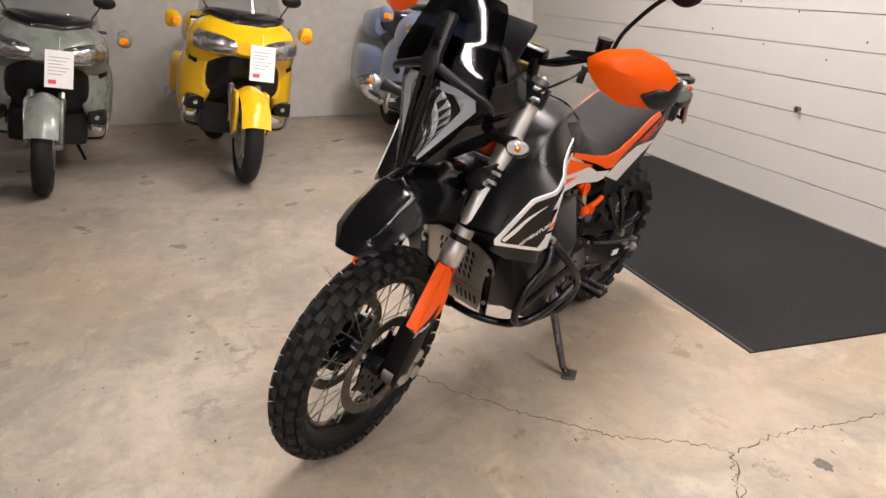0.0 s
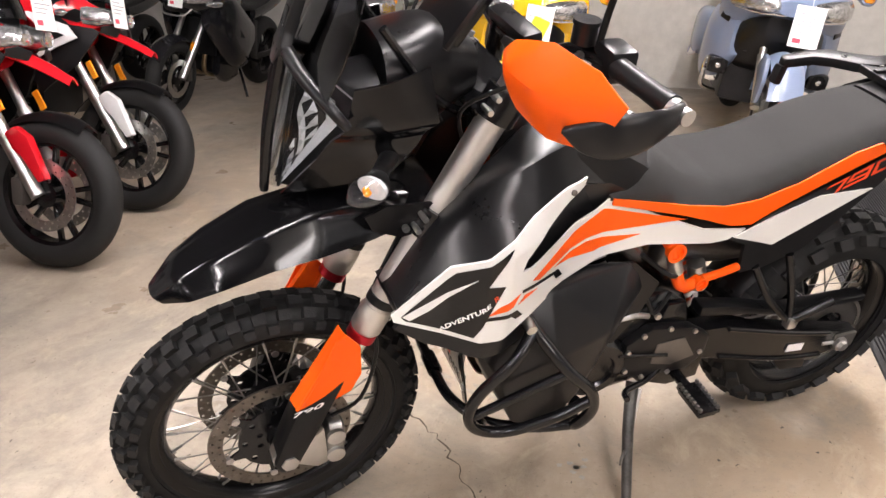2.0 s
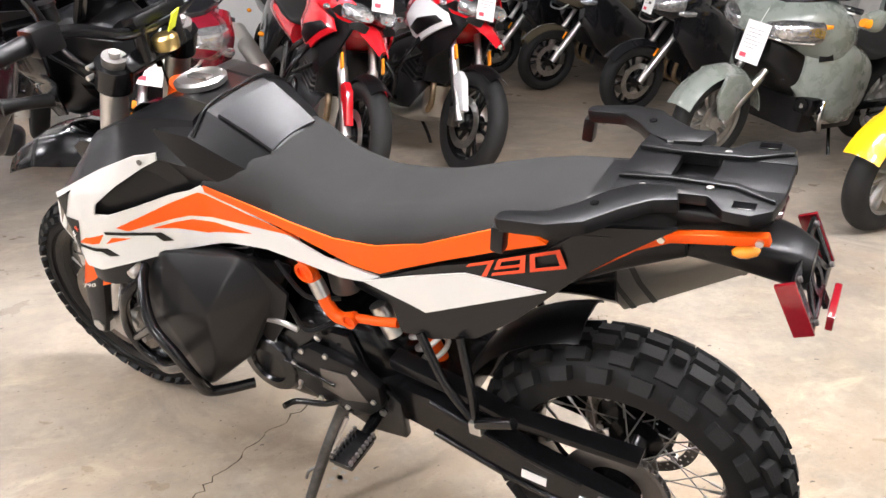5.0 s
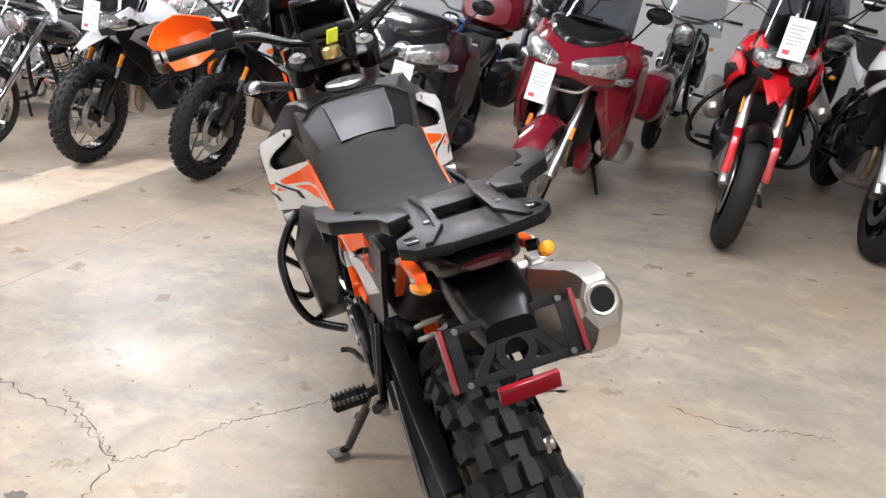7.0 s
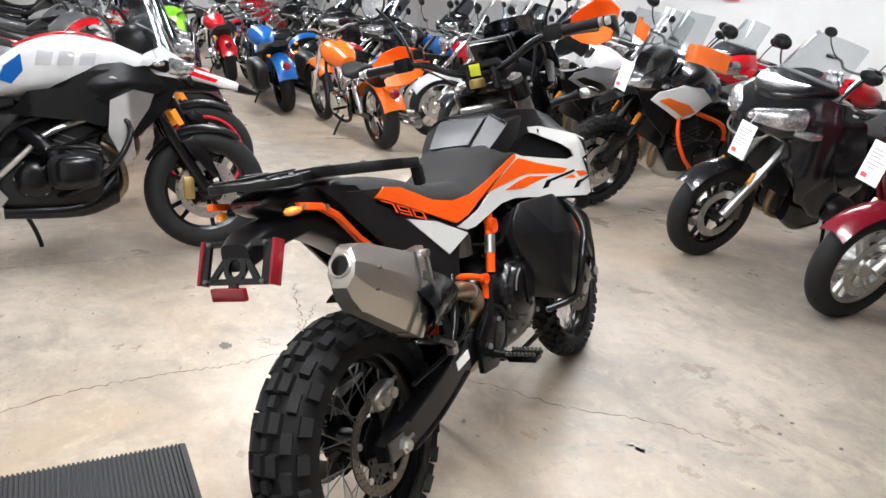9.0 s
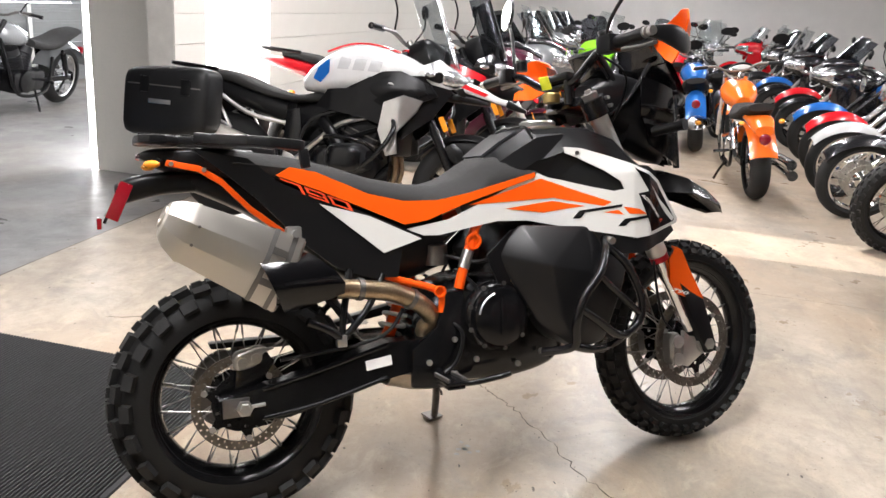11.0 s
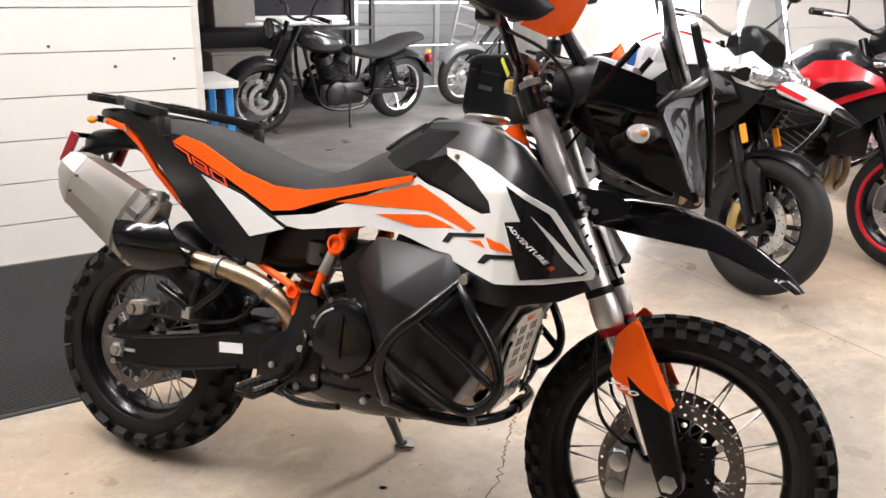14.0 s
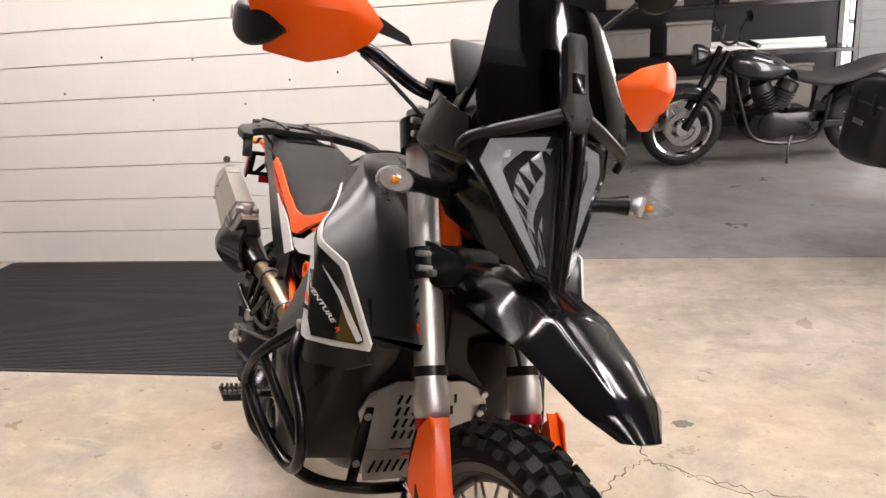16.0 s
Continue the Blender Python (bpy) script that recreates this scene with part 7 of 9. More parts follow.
def engine_unit(t, x0, x1, w, z0, z1, cast, bright=STEEL_DARK):
    """A water-cooled engine: crankcase, side covers with bolts, leaning cylinders, hoses and header pipes."""
    xm, zm = (x0 + x1) / 2, z0 + (z1 - z0) * 0.42
    e = part("engine", body([(x0, 0, w * 0.6, z0 + 0.06, zm + 0.02), (x0 + 0.06, 0, w * 0.9, z0 + 0.02, zm + 0.07), (xm, 0, w, z0, zm + 0.08), (x1 - 0.06, 0, w * 0.95, z0 + 0.01, zm + 0.04), (x1, 0, w * 0.6, z0 + 0.07, zm)], 4.0, 20, 2), cast, t, "dark cast engine")
    part("cylinder_block", put(box(-0.11, 0.11, -w * 0.85, w * 0.85, 0.0, z1 - zm, 0.02, 1), pose(xm + 0.10, 0, zm, 0, 20, 0)), cast, e)
    for k in range(4):
        part("fin", put(box(-0.118, 0.118, -w * 0.88, w * 0.88, -0.004, 0.004, 0.001, 1), pose(xm + 0.10, 0, zm, 0, 20, 0) @ pose(0, 0, 0.06 + 0.035 * k)), bright, e)
    for sd in (1, -1):
        cover = put(lathe([(0.095, 0.0), (0.094, 0.016), (0.080, 0.030), (0.040, 0.036), (0.001, 0.036)], 20), Matrix.Translation((xm - 0.04, sd * w * 0.97, z0 + 0.16)) @ Matrix.Rotation(0 if sd > 0 else math.pi, 4, "X"))
        part("side_cover", cover, BLACK_STEEL, e)
        for q in range(0, 360, 60):
            c = Vector((xm - 0.04 + 0.088 * math.cos(radians(q)), sd * w * 0.97, z0 + 0.16 + 0.088 * math.sin(radians(q))))
            part("bolt", rod(c, c + Vector((0, sd * 0.022, 0)), 0.006, 6), bright, e)
        part("hose", tube([(xm - 0.10, sd * w * 0.8, zm + 0.14), (xm + 0.02, sd * (w + 0.02), zm + 0.10), (x1 + 0.02, sd * w * 0.9, zm + 0.20)], 0.013, 8), BLACK_PLASTIC, e)
        part("header_pipe", tube([(x1 - 0.02, sd * 0.06, zm + 0.14), (x1 + 0.07, sd * 0.065, zm + 0.06), (x1 + 0.06, sd * 0.06, z0 + 0.05), (xm, sd * 0.05, z0 - 0.02)], 0.020, 10), PIPE_GOLD, e)
        part("frame_plate", plate([(x0 - 0.05, z0 + 0.02), (x0 + 0.05, z0), (x0 + 0.10, zm), (x0 + 0.06, z1), (x0 - 0.02, z1 - 0.02)], sd * (w - 0.01), sd * (w + 0.012), bev=0.005), BLACK_STEEL, e)
    # Added black filler that puts shade into the gap below the tank.
    part("core", body([(x0, 0, w * 0.55, zm, z1 + 0.06), (xm, 0, w * 0.6, zm, z1 + 0.10), (x1, 0, w * 0.5, zm, z1 + 0.08)], 3.0, 16, 2), BLACK_PLASTIC, e)
    return e


def knobbly(t, wb, rf, rr, hf, hr):
    """Block treads over both tyres of a trail bike."""
    rows_f = [(0.0, 0.20, 0.050, 0.0), (0.50, 0.18, 0.046, 0.5), (-0.50, 0.18, 0.046, 0.5), (0.98, 0.16, 0.042, 0.0), (-0.98, 0.16, 0.042, 0.0)]
    for x, r, half in ((wb, rf, hf), (0, rr, hr)):
        part("tread", shared(("tread", r, half), lambda: knob_tyre(r + 0.010, half, rows_f, 34, 0.014), RUBBER, 25), RUBBER, t, m=pose(x, 0, r))


def silencer(t, a, b, r, material):
    d = (Vector(b) - Vector(a)) / 3
    part("silencer", tube([Vector(a), Vector(a) + d * 0.15, Vector(a) + d * 2.8, Vector(b)], [r * 0.5, r, r * 1.05, r * 0.75], 16, 1), material, t)


def price_tag(m, p, turn=0.0, tilt=-8.0, wide=0.060, tall=0.098):
    tag = thing("price_tag", m @ pose(*p, 0, tilt, turn), "white price card with grey print and a small red mark", "price tag", "price tags")
    part("card", box(-0.001, 0.001, -wide, wide, -tall, tall, 0.0), PAPER, tag)
    for k in range(6):
        part("print_line", box(0.001, 0.0018, -wide * 0.78, wide * (0.74 - 0.26 * (k % 3)), tall * (0.62 - 0.18 * k) - 0.002, tall * (0.62 - 0.18 * k) + 0.002), INK, tag)
    part("red_mark", box(0.001, 0.002, -wide * 0.75, -wide * 0.2, -tall * 0.80, -tall * 0.58), PINK_INK, tag)
    part("string", rod((0, 0, tall), (-0.03, 0, tall + 0.085), 0.0015, 5), PAPER, tag)
    return tag


def tourer(m, colour, label):
    """A heavy touring bike with a full fairing, panniers and a trunk."""
    t = chassis("touring_motorcycle", m, label, 1.69, 0.32, 0.31, 0.062, 0.085, "cast", ALLOY, ALLOY, 1.05, 0.36, 1.16, 0.15)
    part("fairing", body([(0.98, 0, 0.35, 0.62, 1.02), (1.10, 0, 0.385, 0.60, 1.10), (1.25, 0, 0.37, 0.70, 1.12), (1.38, 0, 0.31, 0.80, 1.08), (1.48, 0, 0.21, 0.84, 1.01), (1.55, 0, 0.10, 0.86, 0.95)], 2.8, 32), colour, t, "full painted front fairing")
    for s in (1, -1):
        part("lower_cowl", body([(0.72, s * 0.30, 0.06, 0.40, 0.72), (0.88, s * 0.335, 0.075, 0.34, 0.80), (1.05, s * 0.335, 0.08, 0.36, 0.86), (1.20, s * 0.29, 0.07, 0.44, 0.84), (1.30, s * 0.24, 0.04, 0.56, 0.78)], 2.8), colour, t)
        part("cowl_vent", sheet([(1.06, 0.54), (1.16, 0.56), (1.18, 0.66), (1.08, 0.68)], lambda x, z: 0.398 - (x - 1.05) * 0.35, s, 0.004, 0.012), MATT_BLACK, t)
        # No glass here: strong mottling in the metal's colour imitates the reflector glints.
        hl = part("headlight", body([(1.34, s * 0.245, 0.120, 0.850, 1.000), (1.45, s * 0.200, 0.110, 0.858, 0.985), (1.525, s * 0.140, 0.080, 0.868, 0.955), (1.550, s * 0.115, 0.03, 0.885, 0.93)], 3.0), mat("headlight_glass", (0.72, 0.73, 0.75), 0.07, 0.9, var=0.75, scale=34, fine=60, bump=0.9, coat=0.8), t, "clear multi-reflector headlight")
        part("reflector", put(lathe([(0.002, -0.02), (0.03, -0.01), (0.045, 0.02)], 16, cap=False), pose(1.525, s * 0.16, 0.915, 0, 0, -90 + s * 22)), REFLECTOR, hl)
        part("mirror_pod", body([(1.02, s * 0.47, 0.035, 0.98, 1.08), (1.10, s * 0.485, 0.05, 0.965, 1.09), (1.17, s * 0.46, 0.03, 0.98, 1.06)], 2.6), colour, t)
        part("mirror_lamp", body([(1.16, s * 0.475, 0.035, 0.985, 1.045), (1.19, s * 0.465, 0.02, 0.995, 1.035)], 2.6), AMBER, t)
        part("fog_lamp", join(box(1.16, 1.27, s * 0.25, s * 0.38, 0.42, 0.53, 0.025), put(lathe([(0.030, -0.02), (0.045, 0.0), (0.045, 0.012), (0.038, 0.012)], 18), pose(1.27, s * 0.315, 0.475, 0, 0, -90))), BLACK_STEEL, t, "dark fog lamp pod")
        part("fog_glass", put(lathe([(0.001, 0.014), (0.030, 0.010), (0.038, 0.004)], 18, cap=False), pose(1.27, s * 0.315, 0.475, 0, 0, -90)), CHROME, t)
        part("engine_guard", tube([(1.05, s * 0.20, 0.62), (1.14, s * 0.36, 0.52), (1.16, s * 0.385, 0.40), (1.08, s * 0.36, 0.30), (0.95, s * 0.22, 0.26)], 0.014, 10), CHROME, t, "chrome engine guard")
        part("cylinder_head", box(0.80, 1.08, s * 0.26, s * 0.37, 0.34, 0.50, 0.03), CHROME, t)
        bag = part("pannier", body([(-0.34, s * 0.30, 0.07, 0.44, 0.66), (-0.25, s * 0.30, 0.10, 0.36, 0.72), (0.05, s * 0.30, 0.11, 0.36, 0.73), (0.22, s * 0.285, 0.08, 0.42, 0.70), (0.30, s * 0.27, 0.04, 0.50, 0.66)], 3.2), colour, t, "painted pannier")
        part("pannier_trim", tube([(0.22, s * 0.365, 0.40), (0.0, s * 0.415, 0.345), (-0.30, s * 0.38, 0.40)], 0.012, 8), CHROME, bag)
        silencer(t, (0.30, s * 0.20, 0.25), (-0.32, s * 0.22, 0.27), 0.045, CHROME)
    part("windscreen", grid(lambda u, v: Vector((1.34 - 0.26 * u - 0.24 * abs(2 * v - 1) ** 2.2, (2 * v - 1) * (0.34 - 0.10 * u), 1.05 + 0.42 * u - 0.05 * abs(2 * v - 1) ** 3)), 8, 14, 0.004), CLEAR, t, "tall clear windscreen")
    part("front_fender", grid(lambda u, v: Vector((1.69 + (0.355 - 0.02 * abs(2 * v - 1)) * math.cos(radians(20 + 150 * u)), (2 * v - 1) * 0.095, 0.32 + (0.355 - 0.05 * abs(2 * v - 1) ** 2) * math.sin(radians(20 + 150 * u)))), 16, 8, 0.004), colour, t, "painted front mudguard")
    for s in (1, -1):
        part("fender_skirt", plate([(1.50, 0.55), (1.62, 0.64), (1.76, 0.63), (1.80, 0.50), (1.74, 0.36), (1.66, 0.34), (1.60, 0.46)], s * 0.088, s * 0.115, bev=0.01), colour, t)
    part("chin", body([(1.14, 0, 0.30, 0.46, 0.80), (1.28, 0, 0.27, 0.52, 0.83), (1.40, 0, 0.20, 0.62, 0.85), (1.47, 0, 0.12, 0.70, 0.86)], 3.4), MATT_BLACK, t, "black radiator mouth")
    part("screen_base", body([(1.10, 0, 0.30, 1.08, 1.150), (1.24, 0, 0.28, 1.08, 1.150), (1.36, 0, 0.20, 1.05, 1.115), (1.42, 0, 0.10, 1.04, 1.085)], 3), P_BLACK, t, "dark cowl under the screen")
    for s in (1, -1):
        part("grille", join(*[box(1.335, 1.36, s * 0.05, s * 0.20, 0.60 + 0.035 * k, 0.612 + 0.035 * k, 0.003, 1) for k in range(5)]), P_BLACK, t)
        part("ear_vent", put(plate([(-0.05, -0.03), (0.03, -0.05), (0.05, 0.04), (-0.02, 0.05)], -0.004, 0.004, bev=0.002), pose(1.235, s * 0.342, 0.80, 0, 0, -s * 38)), MATT_BLACK, t)
        part("marker", body([(1.28, s * 0.330, 0.030, 0.945, 0.985), (1.34, s * 0.305, 0.030, 0.94, 0.985), (1.40, s * 0.27, 0.015, 0.945, 0.975)], 2.6), AMBER, t)
        part("lamp_trim", tube([(1.545, s * 0.05, 0.862), (1.46, s * 0.20, 0.850), (1.36, s * 0.325, 0.862)], 0.007, 8), CHROME, t)
    part("tank", body([(0.62, 0, 0.12, 0.70, 0.88), (0.80, 0, 0.18, 0.70, 0.98), (1.0, 0, 0.20, 0.70, 1.0)], 2.8), colour, t)
    part("seat", body([(-0.20, 0, 0.16, 0.78, 0.86), (0.0, 0, 0.19, 0.74, 0.84), (0.22, 0, 0.18, 0.68, 0.76), (0.42, 0, 0.18, 0.65, 0.73), (0.62, 0, 0.14, 0.68, 0.80)], 3), SEAT, t)
    tr = part("trunk", body([(-0.58, 0, 0.22, 0.80, 1.0), (-0.48, 0, 0.28, 0.76, 1.06), (-0.22, 0, 0.28, 0.76, 1.08), (-0.12, 0, 0.24, 0.80, 1.04)], 3.4), colour, t, "painted rear trunk")
    part("backrest", body([(-0.14, 0, 0.20, 0.86, 1.06), (-0.07, 0, 0.18, 0.86, 1.04)], 3), SEAT, tr)
    part("engine", box(0.55, 1.15, -0.26, 0.26, 0.24, 0.60, 0.05), CAST_GREY, t)
    return t


def sport(m, colour, label, rim_mat=ALLOY, second=None, screen=TINTED, bags=False, nose_x=0.0, wide=1.0):
    """A faired sport-touring bike."""
    second = second or colour
    t = chassis("sport_touring_motorcycle", m, label, 1.48, 0.305, 0.315, 0.058, 0.085, "cast", rim_mat, ALLOY, 1.02, 0.34, 1.05, 0.15)
    part("nose", body([(1.02, 0, 0.20 * wide, 0.78, 1.10), (1.15, 0, 0.23 * wide, 0.76, 1.12), (1.30, 0, 0.215 * wide, 0.78, 1.08), (1.42, 0, 0.16 * wide, 0.82, 1.00), (1.50 + nose_x, 0, 0.07, 0.86, 0.93)], 2.6, 28), colour, t, "painted fairing nose")
    for s in (1, -1):
        part("side_fairing", body([(0.55, s * 0.17, 0.05, 0.45, 0.66), (0.75, s * 0.205, 0.06, 0.34, 0.78), (0.98, s * 0.225 * wide, 0.065, 0.36, 0.92), (1.15, s * 0.21 * wide, 0.055, 0.52, 0.96), (1.28, s * 0.17 * wide, 0.04, 0.68, 0.94)], 2.8), second, t, "painted side fairing")
        part("vent", sheet([(0.86, 0.58), (1.02, 0.62), (1.10, 0.74), (0.98, 0.72)], lambda x, z: 0.285 * (0.5 + 0.5 * wide) - (x - 0.9) * 0.10, s, 0.004, 0.006), MATT_BLACK, t)
        hl = part("headlight", body([(1.30, s * 0.165 * wide, 0.080, 0.880, 1.02), (1.40, s * 0.130 * wide, 0.072, 0.880, 0.995), (1.475, s * 0.085, 0.050, 0.890, 0.960), (1.505, s * 0.06, 0.015, 0.905, 0.94)], 2.6), CLEAR_LENS, t, "clear headlight")
        part("reflector", put(lathe([(0.002, -0.02), (0.02, -0.01), (0.036, 0.02)], 14, cap=False), pose(1.475, s * 0.10, 0.93, 0, 0, -90 + s * 18)), REFLECTOR, hl)
        part("front_indicator", body([(1.20, s * 0.25 * wide, 0.02, 0.86, 0.90), (1.27, s * 0.235 * wide, 0.025, 0.855, 0.905), (1.33, s * 0.20 * wide, 0.015, 0.87, 0.895)], 2.2), CLEAR_LENS, t)
        part("brake_caliper", box(1.34, 1.40, s * 0.045, s * 0.10, 0.27, 0.38, 0.012), STEEL_DARK, t)
        if bags:
            part("leg_shield", sheet([(0.98, 0.40), (0.82, 0.56), (0.80, 0.78), (0.90, 0.96), (1.06, 1.06), (1.22, 1.08), (1.30, 0.98), (1.31, 0.82), (1.26, 0.66), (1.14, 0.46)], lambda x, z: 0.335 - 1.3 * max(0.0, x - 1.10) ** 1.6 - 0.35 * max(0.0, 0.62 - z) - 0.35 * max(0.0, z - 0.95), s, 0.020, 0.0, 0.04), second, t, "wide painted leg shield")
            part("cylinder_head", body([(0.72, s * 0.26, 0.08, 0.36, 0.46), (0.76, s * 0.28, 0.10, 0.34, 0.49), (0.88, s * 0.28, 0.10, 0.34, 0.49), (0.93, s * 0.26, 0.08, 0.37, 0.46)], 3.4), CAST_GREY if colour is P_BLACK else ALLOY, t, "flat-twin cylinder head")
            part("pannier", body([(-0.30, s * 0.29, 0.08, 0.50, 0.74), (-0.18, s * 0.29, 0.10, 0.46, 0.79), (0.10, s * 0.28, 0.10, 0.46, 0.79), (0.22, s * 0.26, 0.06, 0.52, 0.73)], 3.2), second, t, "painted pannier")
    part("windscreen", grid(lambda u, v: Vector((1.34 - 0.26 * u - 0.16 * abs(2 * v - 1) ** 2.2, (2 * v - 1) * (0.20 * wide - 0.06 * u), 1.03 + 0.34 * u - 0.04 * abs(2 * v - 1) ** 3)), 8, 12, 0.004), screen, t, "curved windscreen")
    part("front_fender", grid(lambda u, v: Vector((1.48 + 0.335 * math.cos(radians(35 + 115 * u)), (2 * v - 1) * 0.075, 0.305 + (0.335 - 0.04 * abs(2 * v - 1) ** 2) * math.sin(radians(35 + 115 * u)))), 14, 8, 0.004), colour, t, "painted front mudguard")
    part("tank", body([(0.58, 0, 0.10, 0.74, 0.86), (0.72, 0, 0.17, 0.72, 0.98), (0.88, 0, 0.19, 0.72, 1.02), (1.02, 0, 0.15, 0.74, 0.99)], 2.6), colour, t, "painted tank")
    part("seat", body([(-0.16, 0, 0.11, 0.84, 0.90), (0.06, 0, 0.14, 0.80, 0.89), (0.26, 0, 0.14, 0.74, 0.81), (0.46, 0, 0.13, 0.73, 0.80), (0.60, 0, 0.10, 0.75, 0.84)], 3), SEAT, t)
    part("tail", body([(-0.32, 0, 0.06, 0.82, 0.87), (-0.18, 0, 0.12, 0.76, 0.87), (0.10, 0, 0.15, 0.68, 0.84), (0.40, 0, 0.14, 0.64, 0.78)], 2.8), second, t)
    part("tail_light", body([(-0.35, 0, 0.04, 0.83, 0.86), (-0.31, 0, 0.07, 0.82, 0.87)], 2.5), RED_LENS, t)
    engine_unit(t, 0.44, 1.02, 0.16, 0.24, 0.68, CAST_GREY)
    part("radiator", box(1.10, 1.14, -0.17, 0.17, 0.45, 0.74, 0.01), MATT_BLACK, t)
    part("nose_intake", body([(1.36, 0, 0.115 * wide, 0.790, 0.868), (1.44, 0, 0.09 * wide, 0.805, 0.872), (1.495, 0, 0.05, 0.835, 0.878)], 3.4), MATT_BLACK, t, "black intake under the lamps")
    part("intake_trim", tube([(1.40, 0.13 * wide, 0.85), (1.46, 0.09 * wide, 0.795), (1.485, 0, 0.785), (1.46, -0.09 * wide, 0.795), (1.40, -0.13 * wide, 0.85)], 0.007, 8), ALLOY, t)
    part("screen_base", body([(1.06, 0, 0.18 * wide, 1.05, 1.125), (1.20, 0, 0.175 * wide, 1.05, 1.135), (1.34, 0, 0.12 * wide, 1.02, 1.085), (1.40, 0, 0.06, 1.0, 1.05)], 3), P_BLACK, t, "dark cowl under the screen")
    for s in (1, -1):
        part("fork_reflector", put(box(-0.004, 0.004, -0.012, 0.012, -0.035, 0.035, 0.003, 1), pose(1.40, s * 0.128, 0.56, 0, -28, 0)), AMBER, t)
        part("lower_cowl", body([(0.70, s * 0.10, 0.05, 0.20, 0.34), (0.90, s * 0.12, 0.055, 0.19, 0.42), (1.06, s * 0.14, 0.04, 0.28, 0.50)], 3), second, t)
    silencer(t, (0.28, -0.20, 0.36), (-0.24, -0.24, 0.50), 0.058, CAN_STEEL)
    return t


def adventure(m, colour, label, second=None, cases=False, frame=None, rim_mat=BLACK_STEEL, kind="cast", beak=None, fork=None, screen=TINTED, guards=None, road=True, trim=None):
    """A tall adventure bike with a beak, a high screen and a broad tank."""
    second, beak, fork = second or colour, beak or colour, fork or BLACK_STEEL
    t = chassis("adventure_tourer", m, label, 1.53, 0.325 if road else 0.345, 0.325, 0.058, 0.082, kind, rim_mat, fork, 1.20, 0.42, 1.10, 0.155)
    tank = [(0.62, 0, 0.10, 0.78, 0.92), (0.74, 0, 0.16, 0.76, 1.03), (0.90, 0, 0.21, 0.74, 1.10), (1.06, 0, 0.23, 0.74, 1.08), (1.18, 0, 0.20, 0.78, 1.02), (1.26, 0, 0.14, 0.84, 0.97)]
    if cases:
        tank = [(0.50, 0, 0.09, 0.83, 0.92), (0.58, 0, 0.16, 0.82, 1.00), (0.72, 0, 0.21, 0.82, 1.09), (0.90, 0, 0.23, 0.84, 1.135), (1.06, 0, 0.225, 0.86, 1.11), (1.20, 0, 0.185, 0.89, 1.055), (1.28, 0, 0.14, 0.92, 1.02)]
    part("tank", body(tank, 3.2 if cases else 2.7, 28), colour, t, "broad painted tank")
    for s in (1, -1):
        part("side_panel", sheet([(0.80, 0.86), (0.95, 0.965), (1.13, 0.985), (1.30, 0.925), (1.345, 0.865), (1.22, 0.80), (1.10, 0.735), (1.00, 0.755), (0.90, 0.83)], lambda x, z: 0.243 - 1.0 * (x - 1.06) ** 2 - 0.25 * abs(z - 0.87), s, 0.014, 0.012), second, t, "coloured tank side panel")
        part("panel_trim", sheet([(0.98, 0.80), (1.08, 0.862), (1.24, 0.90), (1.30, 0.875), (1.18, 0.815), (1.08, 0.765)], lambda x, z: 0.243 - 1.0 * (x - 1.06) ** 2 - 0.25 * abs(z - 0.87), s, 0.006, 0.020), trim or BLACK_PLASTIC, t)
        part("nose_cheek", sheet([(1.20, 0.945), (1.24, 1.03), (1.33, 1.075), (1.43, 1.015), (1.50, 0.955), (1.40, 0.915)], lambda x, z: float(np.interp(x, [1.18, 1.35, 1.5], [0.190, 0.158, 0.070])) - 0.25 * abs(z - 1.0), s, 0.010), colour, t)
        part("cheek_vent", sheet([(1.24, 0.965), (1.34, 1.005), (1.41, 0.975), (1.34, 0.940)], lambda x, z: float(np.interp(x, [1.18, 1.35, 1.5], [0.190, 0.158, 0.070])) - 0.25 * abs(z - 1.0), s, 0.004, 0.005), MATT_BLACK, t)
        hl = part("headlight", body([(1.36, s * 0.080, 0.075, 0.925, 1.035), (1.44, s * 0.072, 0.062, 0.925, 1.015), (1.495, s * 0.055, 0.035, 0.94, 0.985)], 2.8), CLEAR_LENS, t, "clear twin headlight")
        part("reflector", put(lathe([(0.002, -0.02), (0.02, -0.01), (0.034, 0.02)], 14, cap=False), pose(1.475, s * 0.07, 0.97, 0, 0, -90 + s * 10)), REFLECTOR, hl)
        part("front_indicator", put(skin([oval(q, 0, 0.02 * k, -0.017 * k, 0.017 * k, 2.0, 10) for q, k in ((-0.03, 0.3), (-0.02, 0.8), (0, 1), (0.02, 0.8), (0.03, 0.3))]), pose(1.30, s * 0.22, 0.98)), CLEAR_LENS, t)
        part("brake_caliper", box(1.40, 1.455, s * 0.045, s * 0.10, 0.28, 0.40, 0.012), BRASS if cases else STEEL_DARK, t)
        part("fork_fin", plate([(1.405, 0.585), (1.455, 0.615), (1.515, 0.575), (1.590, 0.40), (1.555, 0.385), (1.48, 0.49), (1.44, 0.52)], s * 0.080, s * 0.122, bev=0.008), fork if fork is not ALLOY else second, t)
        part("crash_bar", tube([(1.06, s * 0.18, 0.78), (1.14, s * 0.30, 0.66), (1.06, s * 0.34, 0.50), (0.90, s * 0.30, 0.38), (0.80, s * 0.16, 0.34)], 0.014, 10), frame or BLACK_STEEL, t, "tubular crash bar")
